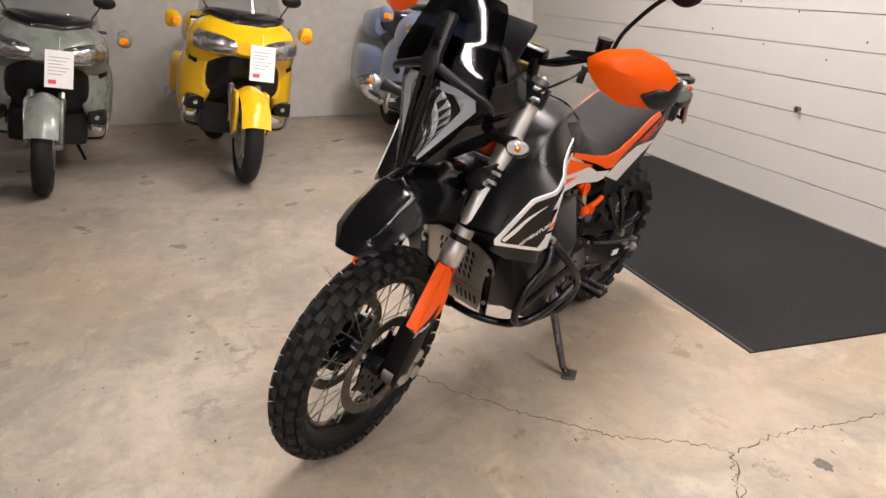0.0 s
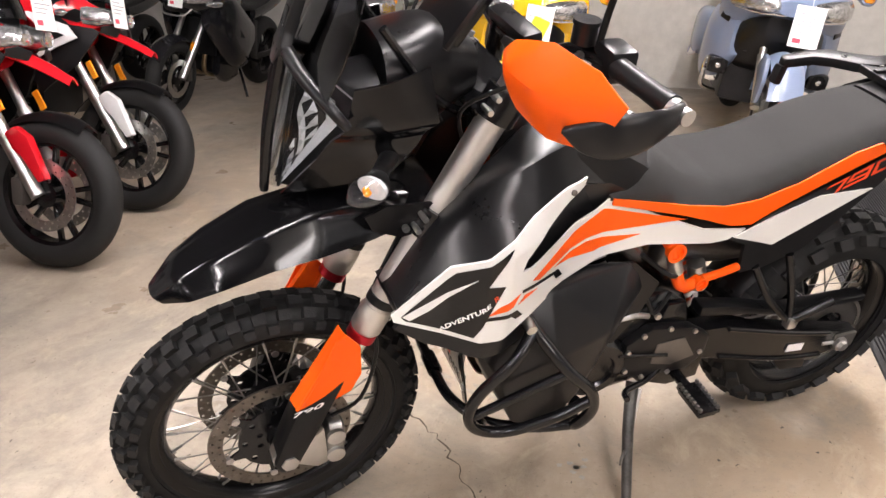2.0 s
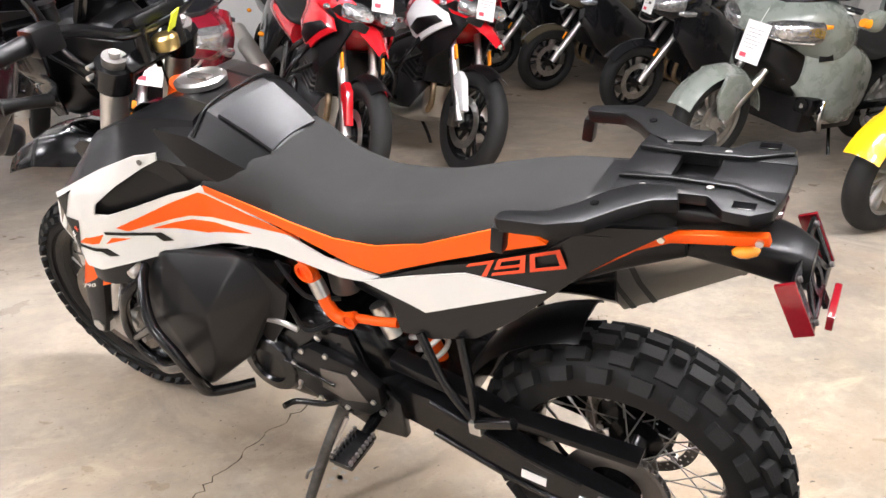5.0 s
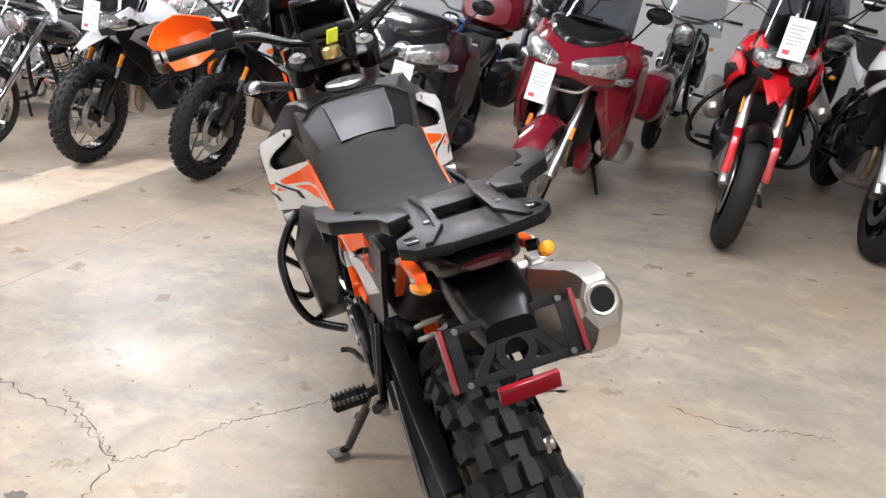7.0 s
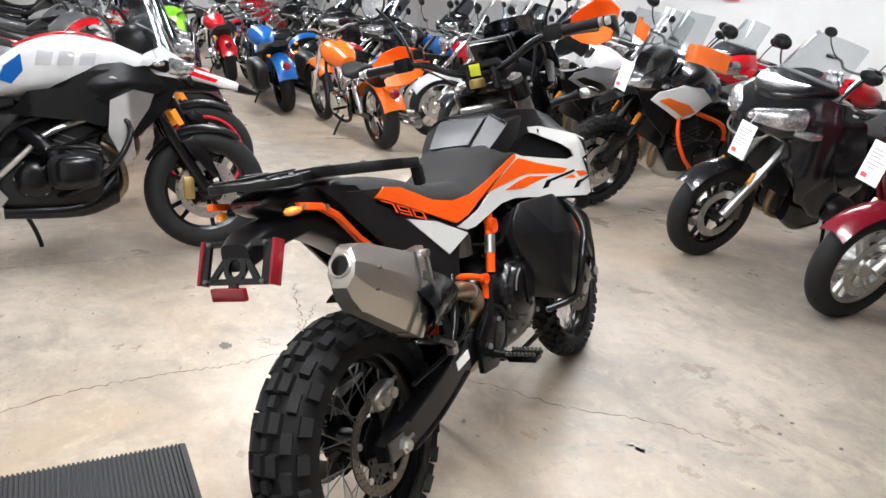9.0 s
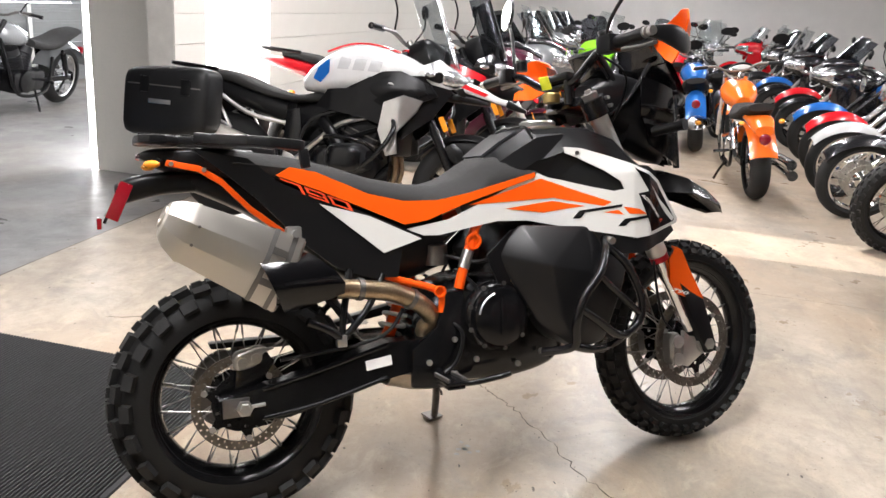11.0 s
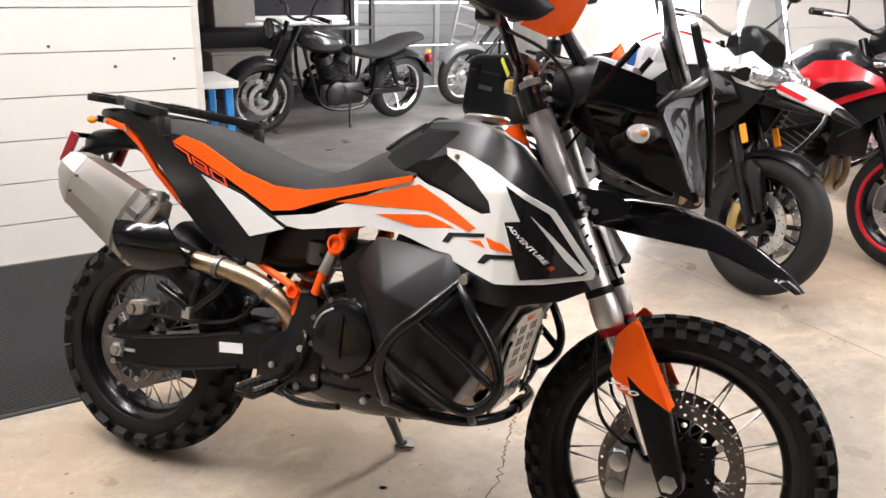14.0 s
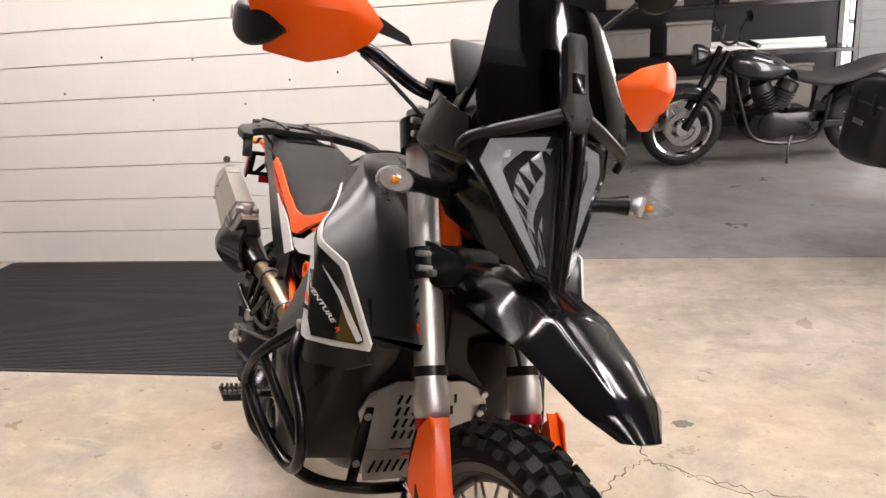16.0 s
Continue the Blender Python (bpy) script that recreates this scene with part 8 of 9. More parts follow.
        if guards:
            part("hand_guard", grid(lambda u, v: Vector((1.06 + 0.17 * math.sin(u * 2.2), s * (0.47 - 0.26 * u), 1.15 + 0.12 * v + 0.03 * math.sin(u * 3.1))), 8, 5, 0.006), guards, t)
        if cases:
            c = part("pannier", body([(-0.46, s * 0.34, 0.09, 0.53, 0.79), (-0.41, s * 0.34, 0.12, 0.46, 0.85), (-0.01, s * 0.34, 0.12, 0.49, 0.88), (0.06, s * 0.34, 0.09, 0.55, 0.83)], 6.0), BAG_BLACK, t, "large black hard pannier")
            part("lid_seam", box(-0.43, 0.03, s * 0.458, s * 0.463, 0.75, 0.758, 0.001), STEEL_DARK, c)
            for k in (-0.35, -0.09):
                part("latch", box(k, k + 0.06, s * 0.458, s * 0.468, 0.71, 0.80, 0.004), BLACK_PLASTIC, c)
            head = part("cylinder_head", body([(0.76, s * 0.24, 0.09, 0.41, 0.51), (0.80, s * 0.26, 0.11, 0.38, 0.54), (0.94, s * 0.27, 0.11, 0.38, 0.55), (1.00, s * 0.25, 0.08, 0.41, 0.52)], 3.2), CAST_GREY, t, "flat-twin cylinder head")
            part("head_cover", body([(0.79, s * 0.365, 0.015, 0.42, 0.50), (0.82, s * 0.375, 0.025, 0.395, 0.53), (0.94, s * 0.378, 0.025, 0.395, 0.535), (0.98, s * 0.365, 0.015, 0.42, 0.51)], 3.0), BLACK_STEEL, head)
            part("head_guard", tube([(0.74, s * 0.18, 0.50), (0.76, s * 0.36, 0.57), (0.88, s * 0.405, 0.58), (1.00, s * 0.37, 0.56), (1.06, s * 0.20, 0.48)], 0.011, 8), BLACK_STEEL, head)
            part("intake_duct", tube([(0.66, s * 0.14, 0.66), (0.74, s * 0.21, 0.60), (0.80, s * 0.22, 0.53)], 0.035, 12), BLACK_PLASTIC, head)
            part("side_rail", tube([(0.50, s * 0.17, 0.40), (0.66, s * 0.185, 0.55), (0.80, s * 0.185, 0.66), (1.05, s * 0.16, 0.74)], 0.015, 8), ALLOY, t, "silver frame tube")
            part("peg_plate", plate([(0.42, 0.30), (0.52, 0.27), (0.58, 0.34), (0.50, 0.44), (0.44, 0.46)], s * 0.165, s * 0.185, bev=0.005), ALLOY, t)
            part("subframe", tube([(0.46, s * 0.15, 0.62), (0.20, s * 0.20, 0.66), (-0.06, s * 0.20, 0.80)], 0.013, 8), ALLOY, t, "silver subframe tube")
            part("pannier_stay", tube([(0.10, s * 0.20, 0.56), (0.02, s * 0.21, 0.70), (-0.10, s * 0.21, 0.66), (0.10, s * 0.20, 0.56)], 0.010, 8, 1), ALLOY, t)
    if cases:
        bk = part("beak", body([(1.12, 0, 0.165, 0.93, 1.045), (1.30, 0, 0.135, 0.935, 1.020), (1.48, 0, 0.100, 0.905, 0.975), (1.64, 0, 0.066, 0.870, 0.930), (1.73, 0, 0.046, 0.855, 0.900)], 3.6, 20), beak, t, "long painted beak over the front wheel")
        part("beak_tip", body([(1.725, 0, 0.048, 0.848, 0.900), (1.78, 0, 0.036, 0.835, 0.876), (1.84, 0, 0.014, 0.828, 0.846)], 3.2, 16), BLACK_PLASTIC, bk, "black tip")
        part("beak_keel", body([(1.20, 0, 0.11, 0.86, 0.935), (1.40, 0, 0.085, 0.85, 0.915), (1.62, 0, 0.05, 0.845, 0.875)], 3.2, 16), BLACK_PLASTIC, bk)
    else:
        part("beak", grid(lambda u, v: Vector((1.26 + 0.40 * u, (2 * v - 1) * (0.13 - 0.10 * u), 0.955 - 0.14 * u ** 1.6 - 0.03 * abs(2 * v - 1) ** 2)), 12, 8, 0.006), beak, t, "pointed painted beak")
    for s in (1, -1):
        part("nostril", put(plate([(-0.055, -0.012), (0.035, -0.028), (0.055, 0.010), (0.0, 0.030), (-0.05, 0.018)], -0.004, 0.004, bev=0.002), pose(1.475, s * 0.085, 0.905, 8, 0, -s * 62)), MATT_BLACK, t)
        part("nose_flank", sheet([(1.02, 0.78), (1.08, 0.95), (1.28, 0.98), (1.42, 0.90), (1.32, 0.74), (1.16, 0.60)], lambda x, z: float(np.interp(x, [1.0, 1.2, 1.42], [0.20, 0.19, 0.10])), s, 0.012), BLACK_PLASTIC, t, "black inner fairing")
        part("fork_reflector", put(box(-0.016, 0.016, -0.006, 0.006, -0.045, 0.045, 0.003, 1), pose(1.385, s * 0.122, 0.715, 0, -28, 0)), AMBER, t)
    part("windscreen", grid(lambda u, v: Vector((1.42 - 0.17 * u - 0.12 * abs(2 * v - 1) ** 2.2, (2 * v - 1) * (0.17 - 0.03 * u), 1.05 + 0.40 * u - 0.04 * abs(2 * v - 1) ** 3)), 8, 10, 0.004), screen, t, "upright windscreen")
    part("instrument_tower", body([(1.12, 0, 0.07, 1.04, 1.16), (1.22, 0, 0.10, 0.98, 1.20), (1.34, 0, 0.09, 0.94, 1.14)], 3), BLACK_PLASTIC, t)
    part("front_fender", grid(lambda u, v: Vector((1.53 + 0.352 * math.cos(radians(58 + 90 * u)), (2 * v - 1) * 0.062, 0.325 + (0.352 - 0.04 * abs(2 * v - 1) ** 2) * math.sin(radians(58 + 90 * u)))), 12, 8, 0.004), BLACK_PLASTIC, t, "black front mudguard")
    drop = pose(0, 0, -0.07 if cases else 0.0)
    part("seat", body([(-0.20, 0, 0.11, 0.93, 0.98), (0.04, 0, 0.14, 0.89, 0.97), (0.24, 0, 0.15, 0.84, 0.91), (0.46, 0, 0.14, 0.82, 0.87), (0.64, 0, 0.10, 0.84, 0.92)], 3), SEAT, t, m=drop)
    part("tail", body([(-0.36, 0, 0.06, 0.88, 0.94), (-0.18, 0, 0.12, 0.84, 0.94), (0.12, 0, 0.14, 0.76, 0.90), (0.42, 0, 0.13, 0.68, 0.84)], 2.8), second if not cases else BLACK_PLASTIC, t, m=drop)
    part("rack", tube([(-0.05, 0.13, 0.97), (-0.35, 0.11, 0.985), (-0.38, 0.0, 0.985), (-0.35, -0.11, 0.985), (-0.05, -0.13, 0.97)], 0.012, 8), BLACK_STEEL, t, m=drop)
    part("tail_light", body([(-0.40, 0, 0.04, 0.89, 0.93), (-0.35, 0, 0.06, 0.88, 0.94)], 2.5), RED_LENS, t, m=drop)
    engine_unit(t, 0.46, 1.02, 0.16, 0.27, 0.72, CAST_GREY)
    if not road:
        knobbly(t, 1.53, 0.345, 0.325, 0.058, 0.082)
    part("frame", join(*[tube([(1.12, s * 0.05, 1.0), (0.96, s * 0.17, 0.80), (0.60, s * 0.17, 0.66), (0.50, s * 0.14, 0.42)], 0.017, 8) for s in (1, -1)]), frame or BLACK_STEEL, t)
    part("radiator", box(1.10, 1.14, -0.16, 0.16, 0.50, 0.76, 0.01), MATT_BLACK, t)
    part("skid_plate", body([(0.55, 0, 0.13, 0.23, 0.30), (0.90, 0, 0.14, 0.22, 0.32), (1.08, 0, 0.11, 0.28, 0.48)], 4), BLACK_STEEL if cases else ALLOY, t)
    silencer(t, (0.22, -0.20, 0.46), (-0.28, -0.24, 0.60), 0.062, CAN_STEEL)
    return t


def cruiser(m, colour, label, wire=False, screen=False, bags=False, chrome=True, low=0.0, trim=None, wb=1.63, head=1.10):
    """A V-twin cruiser."""
    bright = CHROME if chrome else BLACK_STEEL
    t = chassis("cruiser_motorcycle", m, label, wb, 0.325, 0.315, 0.055, 0.080, "wire" if wire else "cast", CHROME if wire else BLACK_STEEL, bright, 1.04 - low, 0.40, head, 0.14)
    part("tank", body([(0.66, 0, 0.06, 0.70, 0.78), (0.78, 0, 0.13, 0.67, 0.86), (0.94, 0, 0.165, 0.68, 0.91), (1.08, 0, 0.14, 0.72, 0.92), (1.16, 0, 0.07, 0.78, 0.89)], 2.2), colour, t, "painted teardrop tank")
    part("fuel_cap", put(lathe([(0.001, 0), (0.034, 0), (0.034, 0.012), (0.001, 0.016)], 16), pose(0.98, 0, 0.905, 90, 0, 0)), bright, t)
    part("seat", body([(-0.20, 0, 0.10, 0.76, 0.82), (0.0, 0, 0.13, 0.70, 0.80), (0.20, 0, 0.15, 0.64, 0.73), (0.42, 0, 0.16, 0.62, 0.70), (0.62, 0, 0.10, 0.66, 0.74)], 2.6), SEAT, t)
    for name, cx, r, a0, a1, w in (("rear_fender", 0.0, 0.365, 20, 165, 0.105), ("front_fender", wb, 0.365, 30, 140, 0.085)):
        part(name, grid(lambda u, v: Vector((cx + r * math.cos(radians(a0 + (a1 - a0) * u)), (2 * v - 1) * w, 0.32 + (r - 0.06 * abs(2 * v - 1) ** 2.5) * math.sin(radians(a0 + (a1 - a0) * u)))), 14, 8, 0.004), colour, t, "painted " + name.replace("_", " "))
    hl = part("headlight", put(lathe([(0.001, -0.09), (0.05, -0.08), (0.085, -0.02), (0.092, 0.03), (0.086, 0.035)], 24), pose(head + 0.20, 0, 0.90, 0, 0, -90)), bright, t, "round headlight")
    part("lens", put(lathe([(0.086, 0.030), (0.06, 0.045), (0.001, 0.052)], 24), pose(head + 0.20, 0, 0.90, 0, 0, -90)), CLEAR_LENS, hl)
    part("engine", join(box(0.48, 0.98, -0.15, 0.15, 0.22, 0.44, 0.05), put(lathe([(0.09, -0.17), (0.11, -0.165), (0.11, 0.165), (0.09, 0.17)], 20), pose(0.80, 0, 0.34))), bright, t, "V-twin engine case")
    for tilt in (-24, 24):
        part("cylinder", put(lathe([v for k in range(8) for v in ((0.070, 0.02 + k * 0.026), (0.092, 0.024 + k * 0.026), (0.092, 0.032 + k * 0.026), (0.070, 0.036 + k * 0.026))] + [(0.085, 0.23), (0.08, 0.30), (0.04, 0.31)], 18), pose(0.76, 0, 0.38, 0, -tilt, 0) @ pose(0, 0, 0, 90, 0, 0)), bright if chrome else CAST_GREY, t, "finned cylinder")
    part("air_filter", put(lathe([(0.001, 0.05), (0.07, 0.048), (0.085, 0.03), (0.085, 0.0), (0.06, -0.01)], 20), pose(0.80, -0.16, 0.60, 0, 0, 180)), bright, t)
    for k, (z, x1) in enumerate(((0.30, -0.30), (0.22, -0.34))):
        part("exhaust", tube([(0.86 - 0.2 * k, -0.14, 0.52), (0.92 - 0.25 * k, -0.20, 0.42), (0.70, -0.21, z + 0.02), (0.40, -0.215, z), (x1, -0.22, z + 0.03)], [0.022, 0.022, 0.024, 0.038, 0.042], 12), bright, t, "long exhaust pipe")
    part("frame", join(*[tube([(1.14, s * 0.04, 0.90), (1.05, s * 0.12, 0.50), (0.90, s * 0.14, 0.22), (0.45, s * 0.14, 0.22), (0.36, s * 0.13, 0.56)], 0.017, 8) for s in (1, -1)]), BLACK_STEEL, t)
    part("tail_light", put(lathe([(0.001, -0.02), (0.04, -0.015), (0.045, 0.02), (0.03, 0.03), (0.001, 0.032)], 16), pose(-0.36, 0, 0.56, 0, 0, 90)), RED_LENS, t)
    if trim:
        part("tail_panel", body([(-0.36, 0, 0.07, 0.58, 0.66), (-0.20, 0, 0.10, 0.62, 0.72), (0.0, 0, 0.11, 0.66, 0.72)], 2.6), trim, t)
    for s in (1, -1):
        part("shock", join(rod((0.10, s * 0.15, 0.34), (0.22, s * 0.15, 0.62), 0.018, 8), rod((0.13, s * 0.15, 0.41), (0.20, s * 0.15, 0.58), 0.030, 12)), bright, t)
        if bags:
            part("saddlebag", body([(-0.34, s * 0.27, 0.06, 0.36, 0.58), (-0.26, s * 0.28, 0.09, 0.32, 0.64), (0.06, s * 0.28, 0.09, 0.34, 0.66), (0.16, s * 0.26, 0.05, 0.42, 0.62)], 3.4), BAG_BLACK if not chrome else colour, t, "hard saddlebag")
    if screen:
        part("windscreen", grid(lambda u, v: Vector((1.32 - 0.20 * u - 0.10 * abs(2 * v - 1) ** 2, (2 * v - 1) * (0.28 - 0.06 * u), 0.92 + 0.48 * u)), 8, 10, 0.004), CLEAR, t, "clear touring screen")
        part("screen_rail", tube([(1.30, 0.27, 0.98), (1.24, 0.20, 1.02), (1.24, -0.20, 1.02), (1.30, -0.27, 0.98)], 0.010, 6), CHROME, t)
    return t


def facing(a, b, way, wb, lean=9.0, off=0.0):
    """A pose for a bike whose front wheel touches at (a, b) in the hall and which looks along +a, -a, +b or -b."""
    heading = {"a+": WALL_TURN, "a-": WALL_TURN + 180, "b+": WALL_TURN - 90, "b-": WALL_TURN + 90}[way] + off
    d = Vector((math.cos(radians(heading)), math.sin(radians(heading)), 0))
    p = R(a, b) - d * wb
    return pose(p.x, p.y, 0.004, 0, 0, heading) @ pose(0, 0, 0, -lean)


# touring bikes along the grey wall
m = facing(-3.24, 3.26, "a+", 1.69, off=6)
tourer(m, P_YELLOW, "bright yellow full-dress touring motorcycle")
price_tag(m, (1.590, 0.08, 0.82), wide=0.085, tall=0.120)
m = facing(-3.26, 4.555, "a+", 1.69, off=6)
tourer(m, P_SILVER, "sage silver full-dress touring motorcycle")
price_tag(m, (1.590, 0.08, 0.82), wide=0.085, tall=0.120)
m = facing(-3.45, 1.70, "a+", 1.69, off=2)
tourer(m, P_BLUE_GREY, "blue-grey full-dress touring motorcycle")
price_tag(m, (1.590, 0.08, 0.82), wide=0.085, tall=0.120)
m = facing(-3.80, 6.05, "a+", 1.48)
black_sport = sport(m, P_BLACK, "gloss black faired sport touring motorcycle", BLACK_STEEL)
price_tag(m, (1.50, 0.05, 0.95))
m = facing(-3.75, 7.30, "a+", 1.48)
sport(m, P_BRONZE, "dark bronze faired touring scooter", BLACK_STEEL, P_BLACK)
copy_thing(black_sport, facing(-3.70, 8.25, "a+", 1.48))
copy_thing(black_sport, facing(-3.75, 9.15, "a+", 1.48))

# the row across the aisle, noses towards the block wall
m = facing(-1.72, 4.90, "b-", 1.53, lean=12, off=5)
adventure(m, P_RED, "red and white adventure tourer with a tall screen", P_WHITE, rim_mat=BLACK_STEEL, fork=ALLOY, beak=P_RED)
price_tag(m, (1.50, -0.05, 1.02))
m = facing(-0.98, 4.78, "b-", 1.53, lean=11, off=2)
adventure(m, P_RED, "bright red adventure tourer with red fork fins", P_RED, fork=ALLOY)
price_tag(m, (1.53, 0.0, 1.10))
m = facing(0.10, 4.70, "b-", 1.48, lean=12, off=-4)
sport(m, P_MAROON, "dark red sport tourer with a big screen and panniers", ALLOY, bags=True, wide=1.25)
price_tag(m, (1.56, -0.08, 0.80))
m = facing(1.10, 4.70, "b-", 1.48, lean=12, off=-1)
sport(m, P_BLACK, "black sport tourer with a raised screen and top case", BLACK_STEEL, bags=True, wide=1.2, screen=CLEAR)
price_tag(m, (1.56, 0.12, 0.80))
top = thing("top_case", m, "dark red rear top case on a rack", "top case")
part("shell", body([(-0.52, 0, 0.18, 1.00, 1.20), (-0.44, 0, 0.24, 0.95, 1.26), (-0.20, 0, 0.24, 0.95, 1.26), (-0.10, 0, 0.18, 1.00, 1.20)], 4), P_MAROON, top)
part("base", box(-0.46, -0.12, -0.14, 0.14, 0.90, 0.952, 0.01), BLACK_PLASTIC, top)
m = facing(2.28, 4.72, "b-", 1.53, lean=12, off=0)
adventure(m, P_BLACK, "black, orange and white adventure bike with orange crash bars", P_WHITE, frame=ORANGE_STEEL, kind="wire", guards=P_ORANGE, beak=P_BLACK, road=False, screen=CLEAR, trim=P_ORANGE)
price_tag(m, (1.53, 0.05, 1.0))
m = facing(3.24, 4.72, "b-", 1.53, off=4)
adventure(m, P_WHITE, "white and grey tall dual-sport motorcycle", P_GREY, kind="wire", beak=P_WHITE, road=False, screen=CLEAR)
price_tag(m, (1.53, 0.0, 1.0))
c1 = cruiser(facing(4.16, 4.66, "b-", 1.63, off=5), P_BLACK, "black and chrome V-twin cruiser motorcycle", wire=True, screen=True)
c2 = cruiser(facing(4.98, 4.74, "b-", 1.63, off=5), P_CREAM, "pale silver V-twin cruiser with a screen", wire=True, screen=True, bags=True)
c3 = cruiser(facing(5.85, 4.85, "b-", 1.63, off=5), P_RED, "deep red V-twin cruiser motorcycle", wire=True)
c4 = cruiser(facing(6.75, 4.90, "b-", 1.63, off=5), P_BLUE, "blue V-twin cruiser with saddlebags", bags=True, chrome=False)

# cruisers in the middle of the hall
cruiser(facing(6.08, 3.94, "a+", 1.60, off=2), P_ORANGE, "orange and white V-twin cruiser with chrome engine", wire=True, trim=P_ORANGE)
cruiser(facing(8.3, 3.75, "a+", 1.63, off=-3), P_BLUE, "bright blue cruiser with black hard bags", bags=True, chrome=False)
copy_thing(c1, facing(9.6, 3.9, "a+", 1.63, off=4))
copy_thing(c3, facing(11.0, 3.7, "a+", 1.63, off=-4))

# the row along the bay threshold, noses into the hall
m = facing(1.99, 1.95, "b+", 1.53, lean=10)
gs = adventure(m, paint("pearl_white", (0.66, 0.66, 0.66)), "white, red and blue adventure tourer with black panniers", BLACK_PLASTIC, cases=True, beak=P_WHITE, screen=CLEAR)
def gs_flank(x, z):
    return float(np.interp(x, [0.50, 0.58, 0.72, 0.90, 1.06, 1.20], [0.09, 0.16, 0.21, 0.23, 0.225, 0.185])) + 0.004 - 0.75 * max(0.0, z - 1.02)


for s in (1, -1):
    part("blue_decal", sheet([(0.585, 0.900), (0.615, 0.965), (0.690, 1.020), (0.695, 0.940), (0.640, 0.880)], gs_flank, s, 0.003, 0.002), P_BLUE, gs)
    for k in range(3):
        part("grey_letter", sheet([(0.745 + 0.095 * k, 0.965), (0.765 + 0.095 * k, 1.040), (0.835 + 0.095 * k, 1.040), (0.815 + 0.095 * k, 0.965)], gs_flank, s, 0.003, 0.002), paint("pale_grey", (0.46, 0.46, 0.47)), gs)
    part("tank_skirt", sheet([(0.62, 0.74), (0.70, 0.845), (0.86, 0.865), (0.95, 0.935), (1.12, 0.955), (1.30, 0.925), (1.20, 0.80), (1.08, 0.66), (0.94, 0.70), (0.78, 0.72)], gs_flank, s, 0.014, 0.010), BLACK_PLASTIC, gs, "black lower tank cover")
    part("stripe", tube([(0.66, s * 0.165, 1.060), (0.80, s * 0.172, 1.112), (0.95, s * 0.172, 1.122), (1.10, s * 0.160, 1.092)], 0.006, 6), P_RED, gs)
    part("red_decal", sheet([(1.36, 0.972), (1.46, 0.962), (1.62, 0.912), (1.60, 0.895), (1.46, 0.935)], lambda x, z: 0.137 - 0.21 * (x - 1.30), s, 0.003, 0.002), P_RED, gs)
    part("shroud", sheet([(1.04, 0.64), (1.06, 0.80), (1.17, 0.85), (1.27, 0.83), (1.24, 0.76), (1.15, 0.64), (1.16, 0.52), (1.10, 0.50)], lambda x, z: 0.275 - 0.5 * max(0, x - 1.15), s, 0.02), ALLOY, gs, "silver radiator shroud")
    part("blue_decal", sheet([(1.14, 1.035), (1.34, 0.998), (1.44, 0.972), (1.34, 0.972), (1.16, 1.005)], lambda x, z: 0.166 - 0.165 * (x - 1.12), s, 0.003, 0.002), P_BLUE, gs)
    part("badge", put(lathe([(0.001, 0), (0.026, 0), (0.026, 0.004), (0.001, 0.005)], 16), Matrix.Translation((1.08, s * (gs_flank(1.08, 0.89) + 0.018), 0.89)) @ Matrix.Rotation(0 if s > 0 else math.pi, 4, "X")), ALLOY, gs, "round badge")
    part("case_mark", box(-0.29, -0.15, s * 0.463, s * 0.466, 0.65, 0.675, 0.001), ALLOY, gs)
m = facing(2.93, 2.10, "b+", 1.53, lean=8)
crossover = adventure(m, P_BLACK, "black and red crossover tourer with red-striped wheels", P_RED, beak=P_RED)
for x, r in ((1.53, 0.325), (0.0, 0.325)):
    for s in (1, -1):
        part("rim_stripe", tube([(x + 0.745 * r * math.cos(q), s * 0.050, r + 0.745 * r * math.sin(q)) for q in (2 * math.pi * k / 40 for k in range(40))], 0.011, 8, 1, closed=True), RED_RIM, crossover, "red rim stripe")
price_tag(m, (1.45, 0.28, 1.0))
m = facing(3.92, 2.20, "b+", 1.48, lean=8)
sport(m, P_DARK_PLUM, "dark plum sport tourer with bright wheels", CHROME)
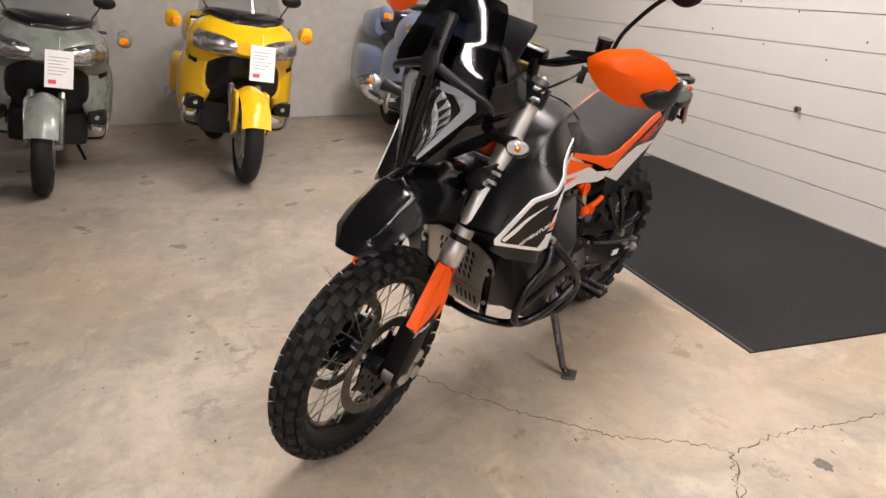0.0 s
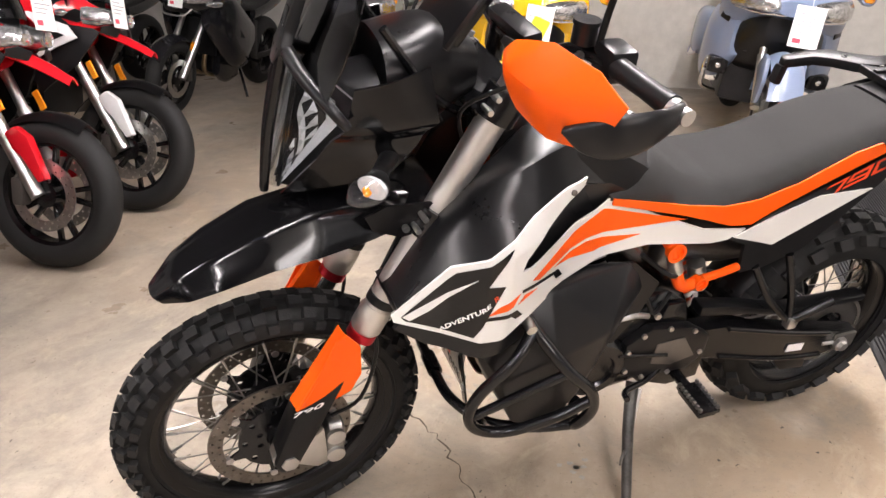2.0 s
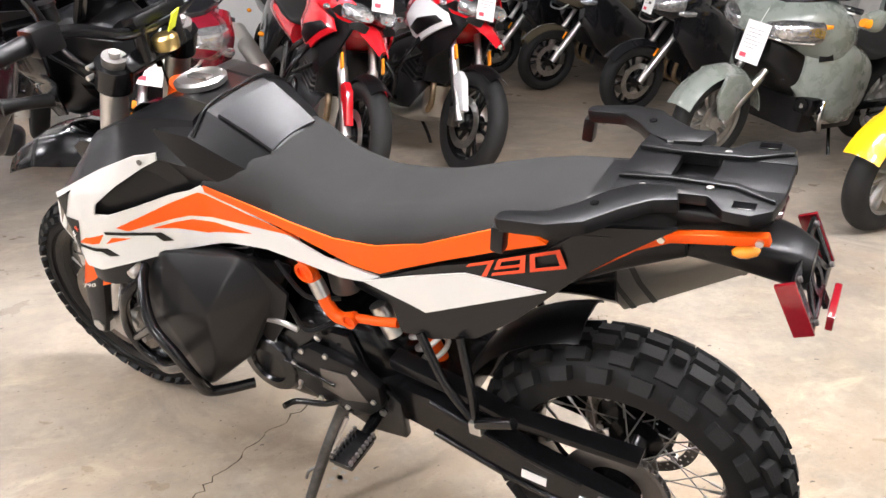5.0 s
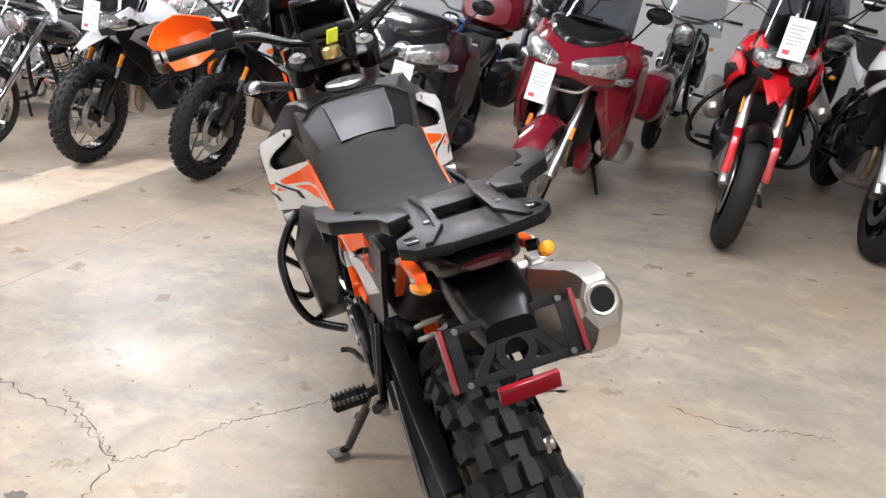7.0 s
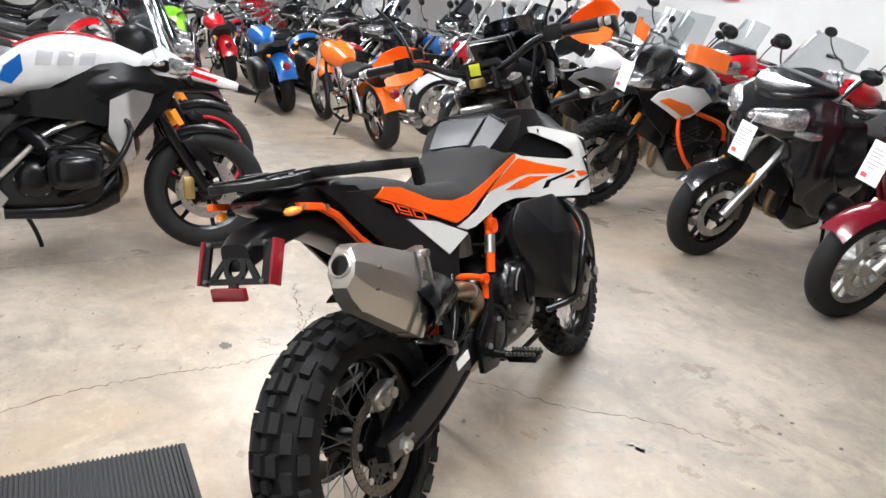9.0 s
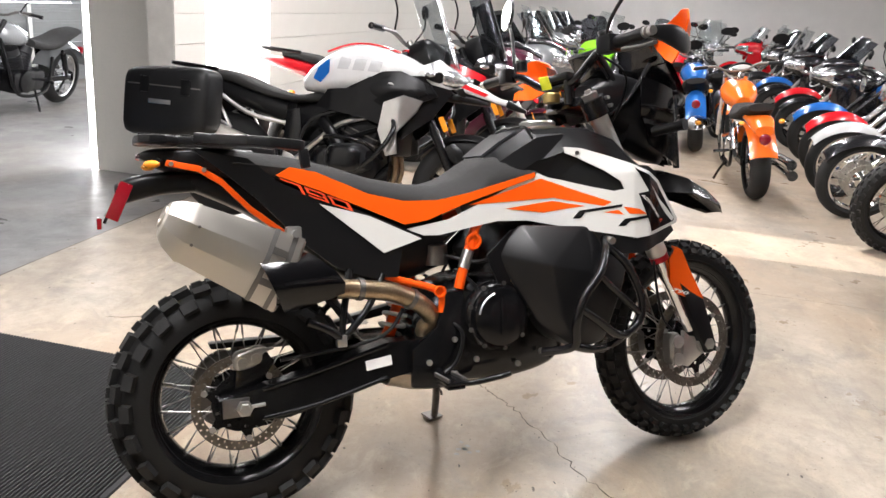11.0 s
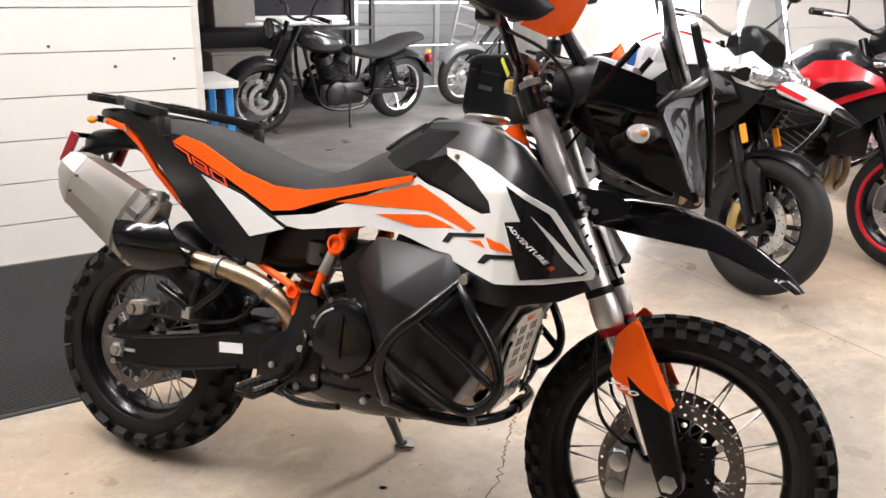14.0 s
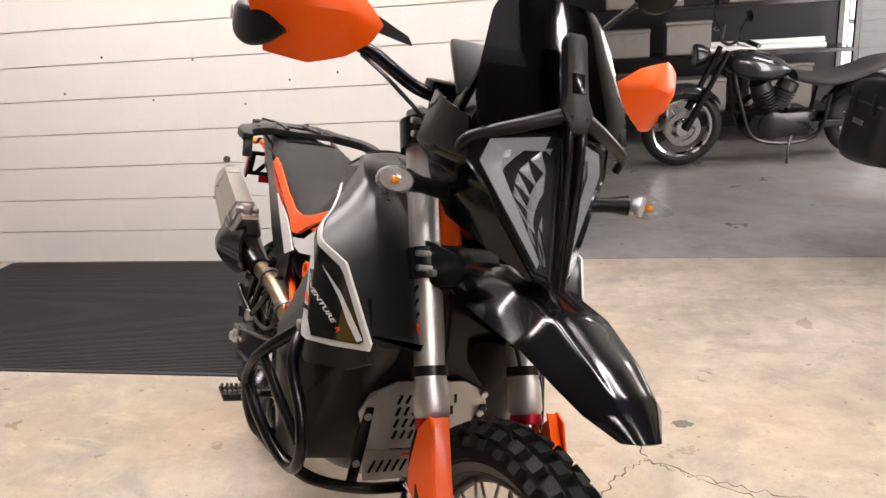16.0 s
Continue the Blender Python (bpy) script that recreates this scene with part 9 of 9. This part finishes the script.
m = facing(4.88, 2.32, "b+", 1.48, lean=8)
grey_sport = sport(m, P_GREY, "grey sport tourer with a clear screen", ALLOY, screen=CLEAR)
price_tag(m, (1.45, 0.20, 0.90))
red_sport = sport(facing(5.85, 2.25, "b+", 1.48, lean=8), P_RED, "red faired sport bike with blue wheels", mat("blue_rim", (0.02, 0.05, 0.40), 0.3), screen=CLEAR)
copy_thing(grey_sport, facing(6.85, 2.15, "b+", 1.48))
copy_thing(c1, facing(7.9, 2.0, "b+", 1.63))
copy_thing(grey_sport, facing(8.9, 2.1, "b+", 1.48))
copy_thing(c2, facing(9.9, 2.0, "b+", 1.63))
copy_thing(black_sport, facing(10.9, 2.0, "b+", 1.48))
copy_thing(c1, facing(12.0, 2.0, "b+", 1.63))
copy_thing(black_sport, facing(13.0, 2.0, "b+", 1.48))
sport(facing(7.55, 2.62, "a+", 1.48, off=-6), P_GREEN, "lime green and black sport bike", BLACK_STEEL, P_BLACK)
# second and third rows behind the aisle row
order = [(black_sport, 1.48), (black_sport, 1.48), (c1, 1.63), (black_sport, 1.48), (c4, 1.63), (c3, 1.63), (red_sport, 1.48), (c2, 1.63), (c1, 1.63)]
for k in range(13):
    src, wb = order[k % 9]
    copy_thing(src, facing(-2.3 + 0.98 * k, 6.82 + 0.1 * (k % 3), "b-", wb, off=4 - 3 * (k % 3)))
for k in range(9):
    src, wb = order[(k * 4 + 1) % 9]
    copy_thing(src, facing(7.7 + 0.92 * k, 4.9 + 0.12 * (k % 2), "b-", wb, off=3 * (k % 3)))
for k in range(4):
    src, wb = order[(k * 2 + 5) % 9]
    copy_thing(src, facing(12.2 + 0.3 * k, 1.2 + 1.0 * k, "a-", wb, off=5 * k - 6))

# the bay
cruiser(facing(1.12, -2.52, "a-", 1.48, off=10), P_BLACK, "black classic twin with wire wheels and long chrome silencers", wire=True, chrome=False, wb=1.48, head=1.18)
cruiser(facing(3.58, -3.15, "a-", 1.63, off=6), P_GREY, "grey-tanked black bobber cruiser", wire=True, chrome=False)
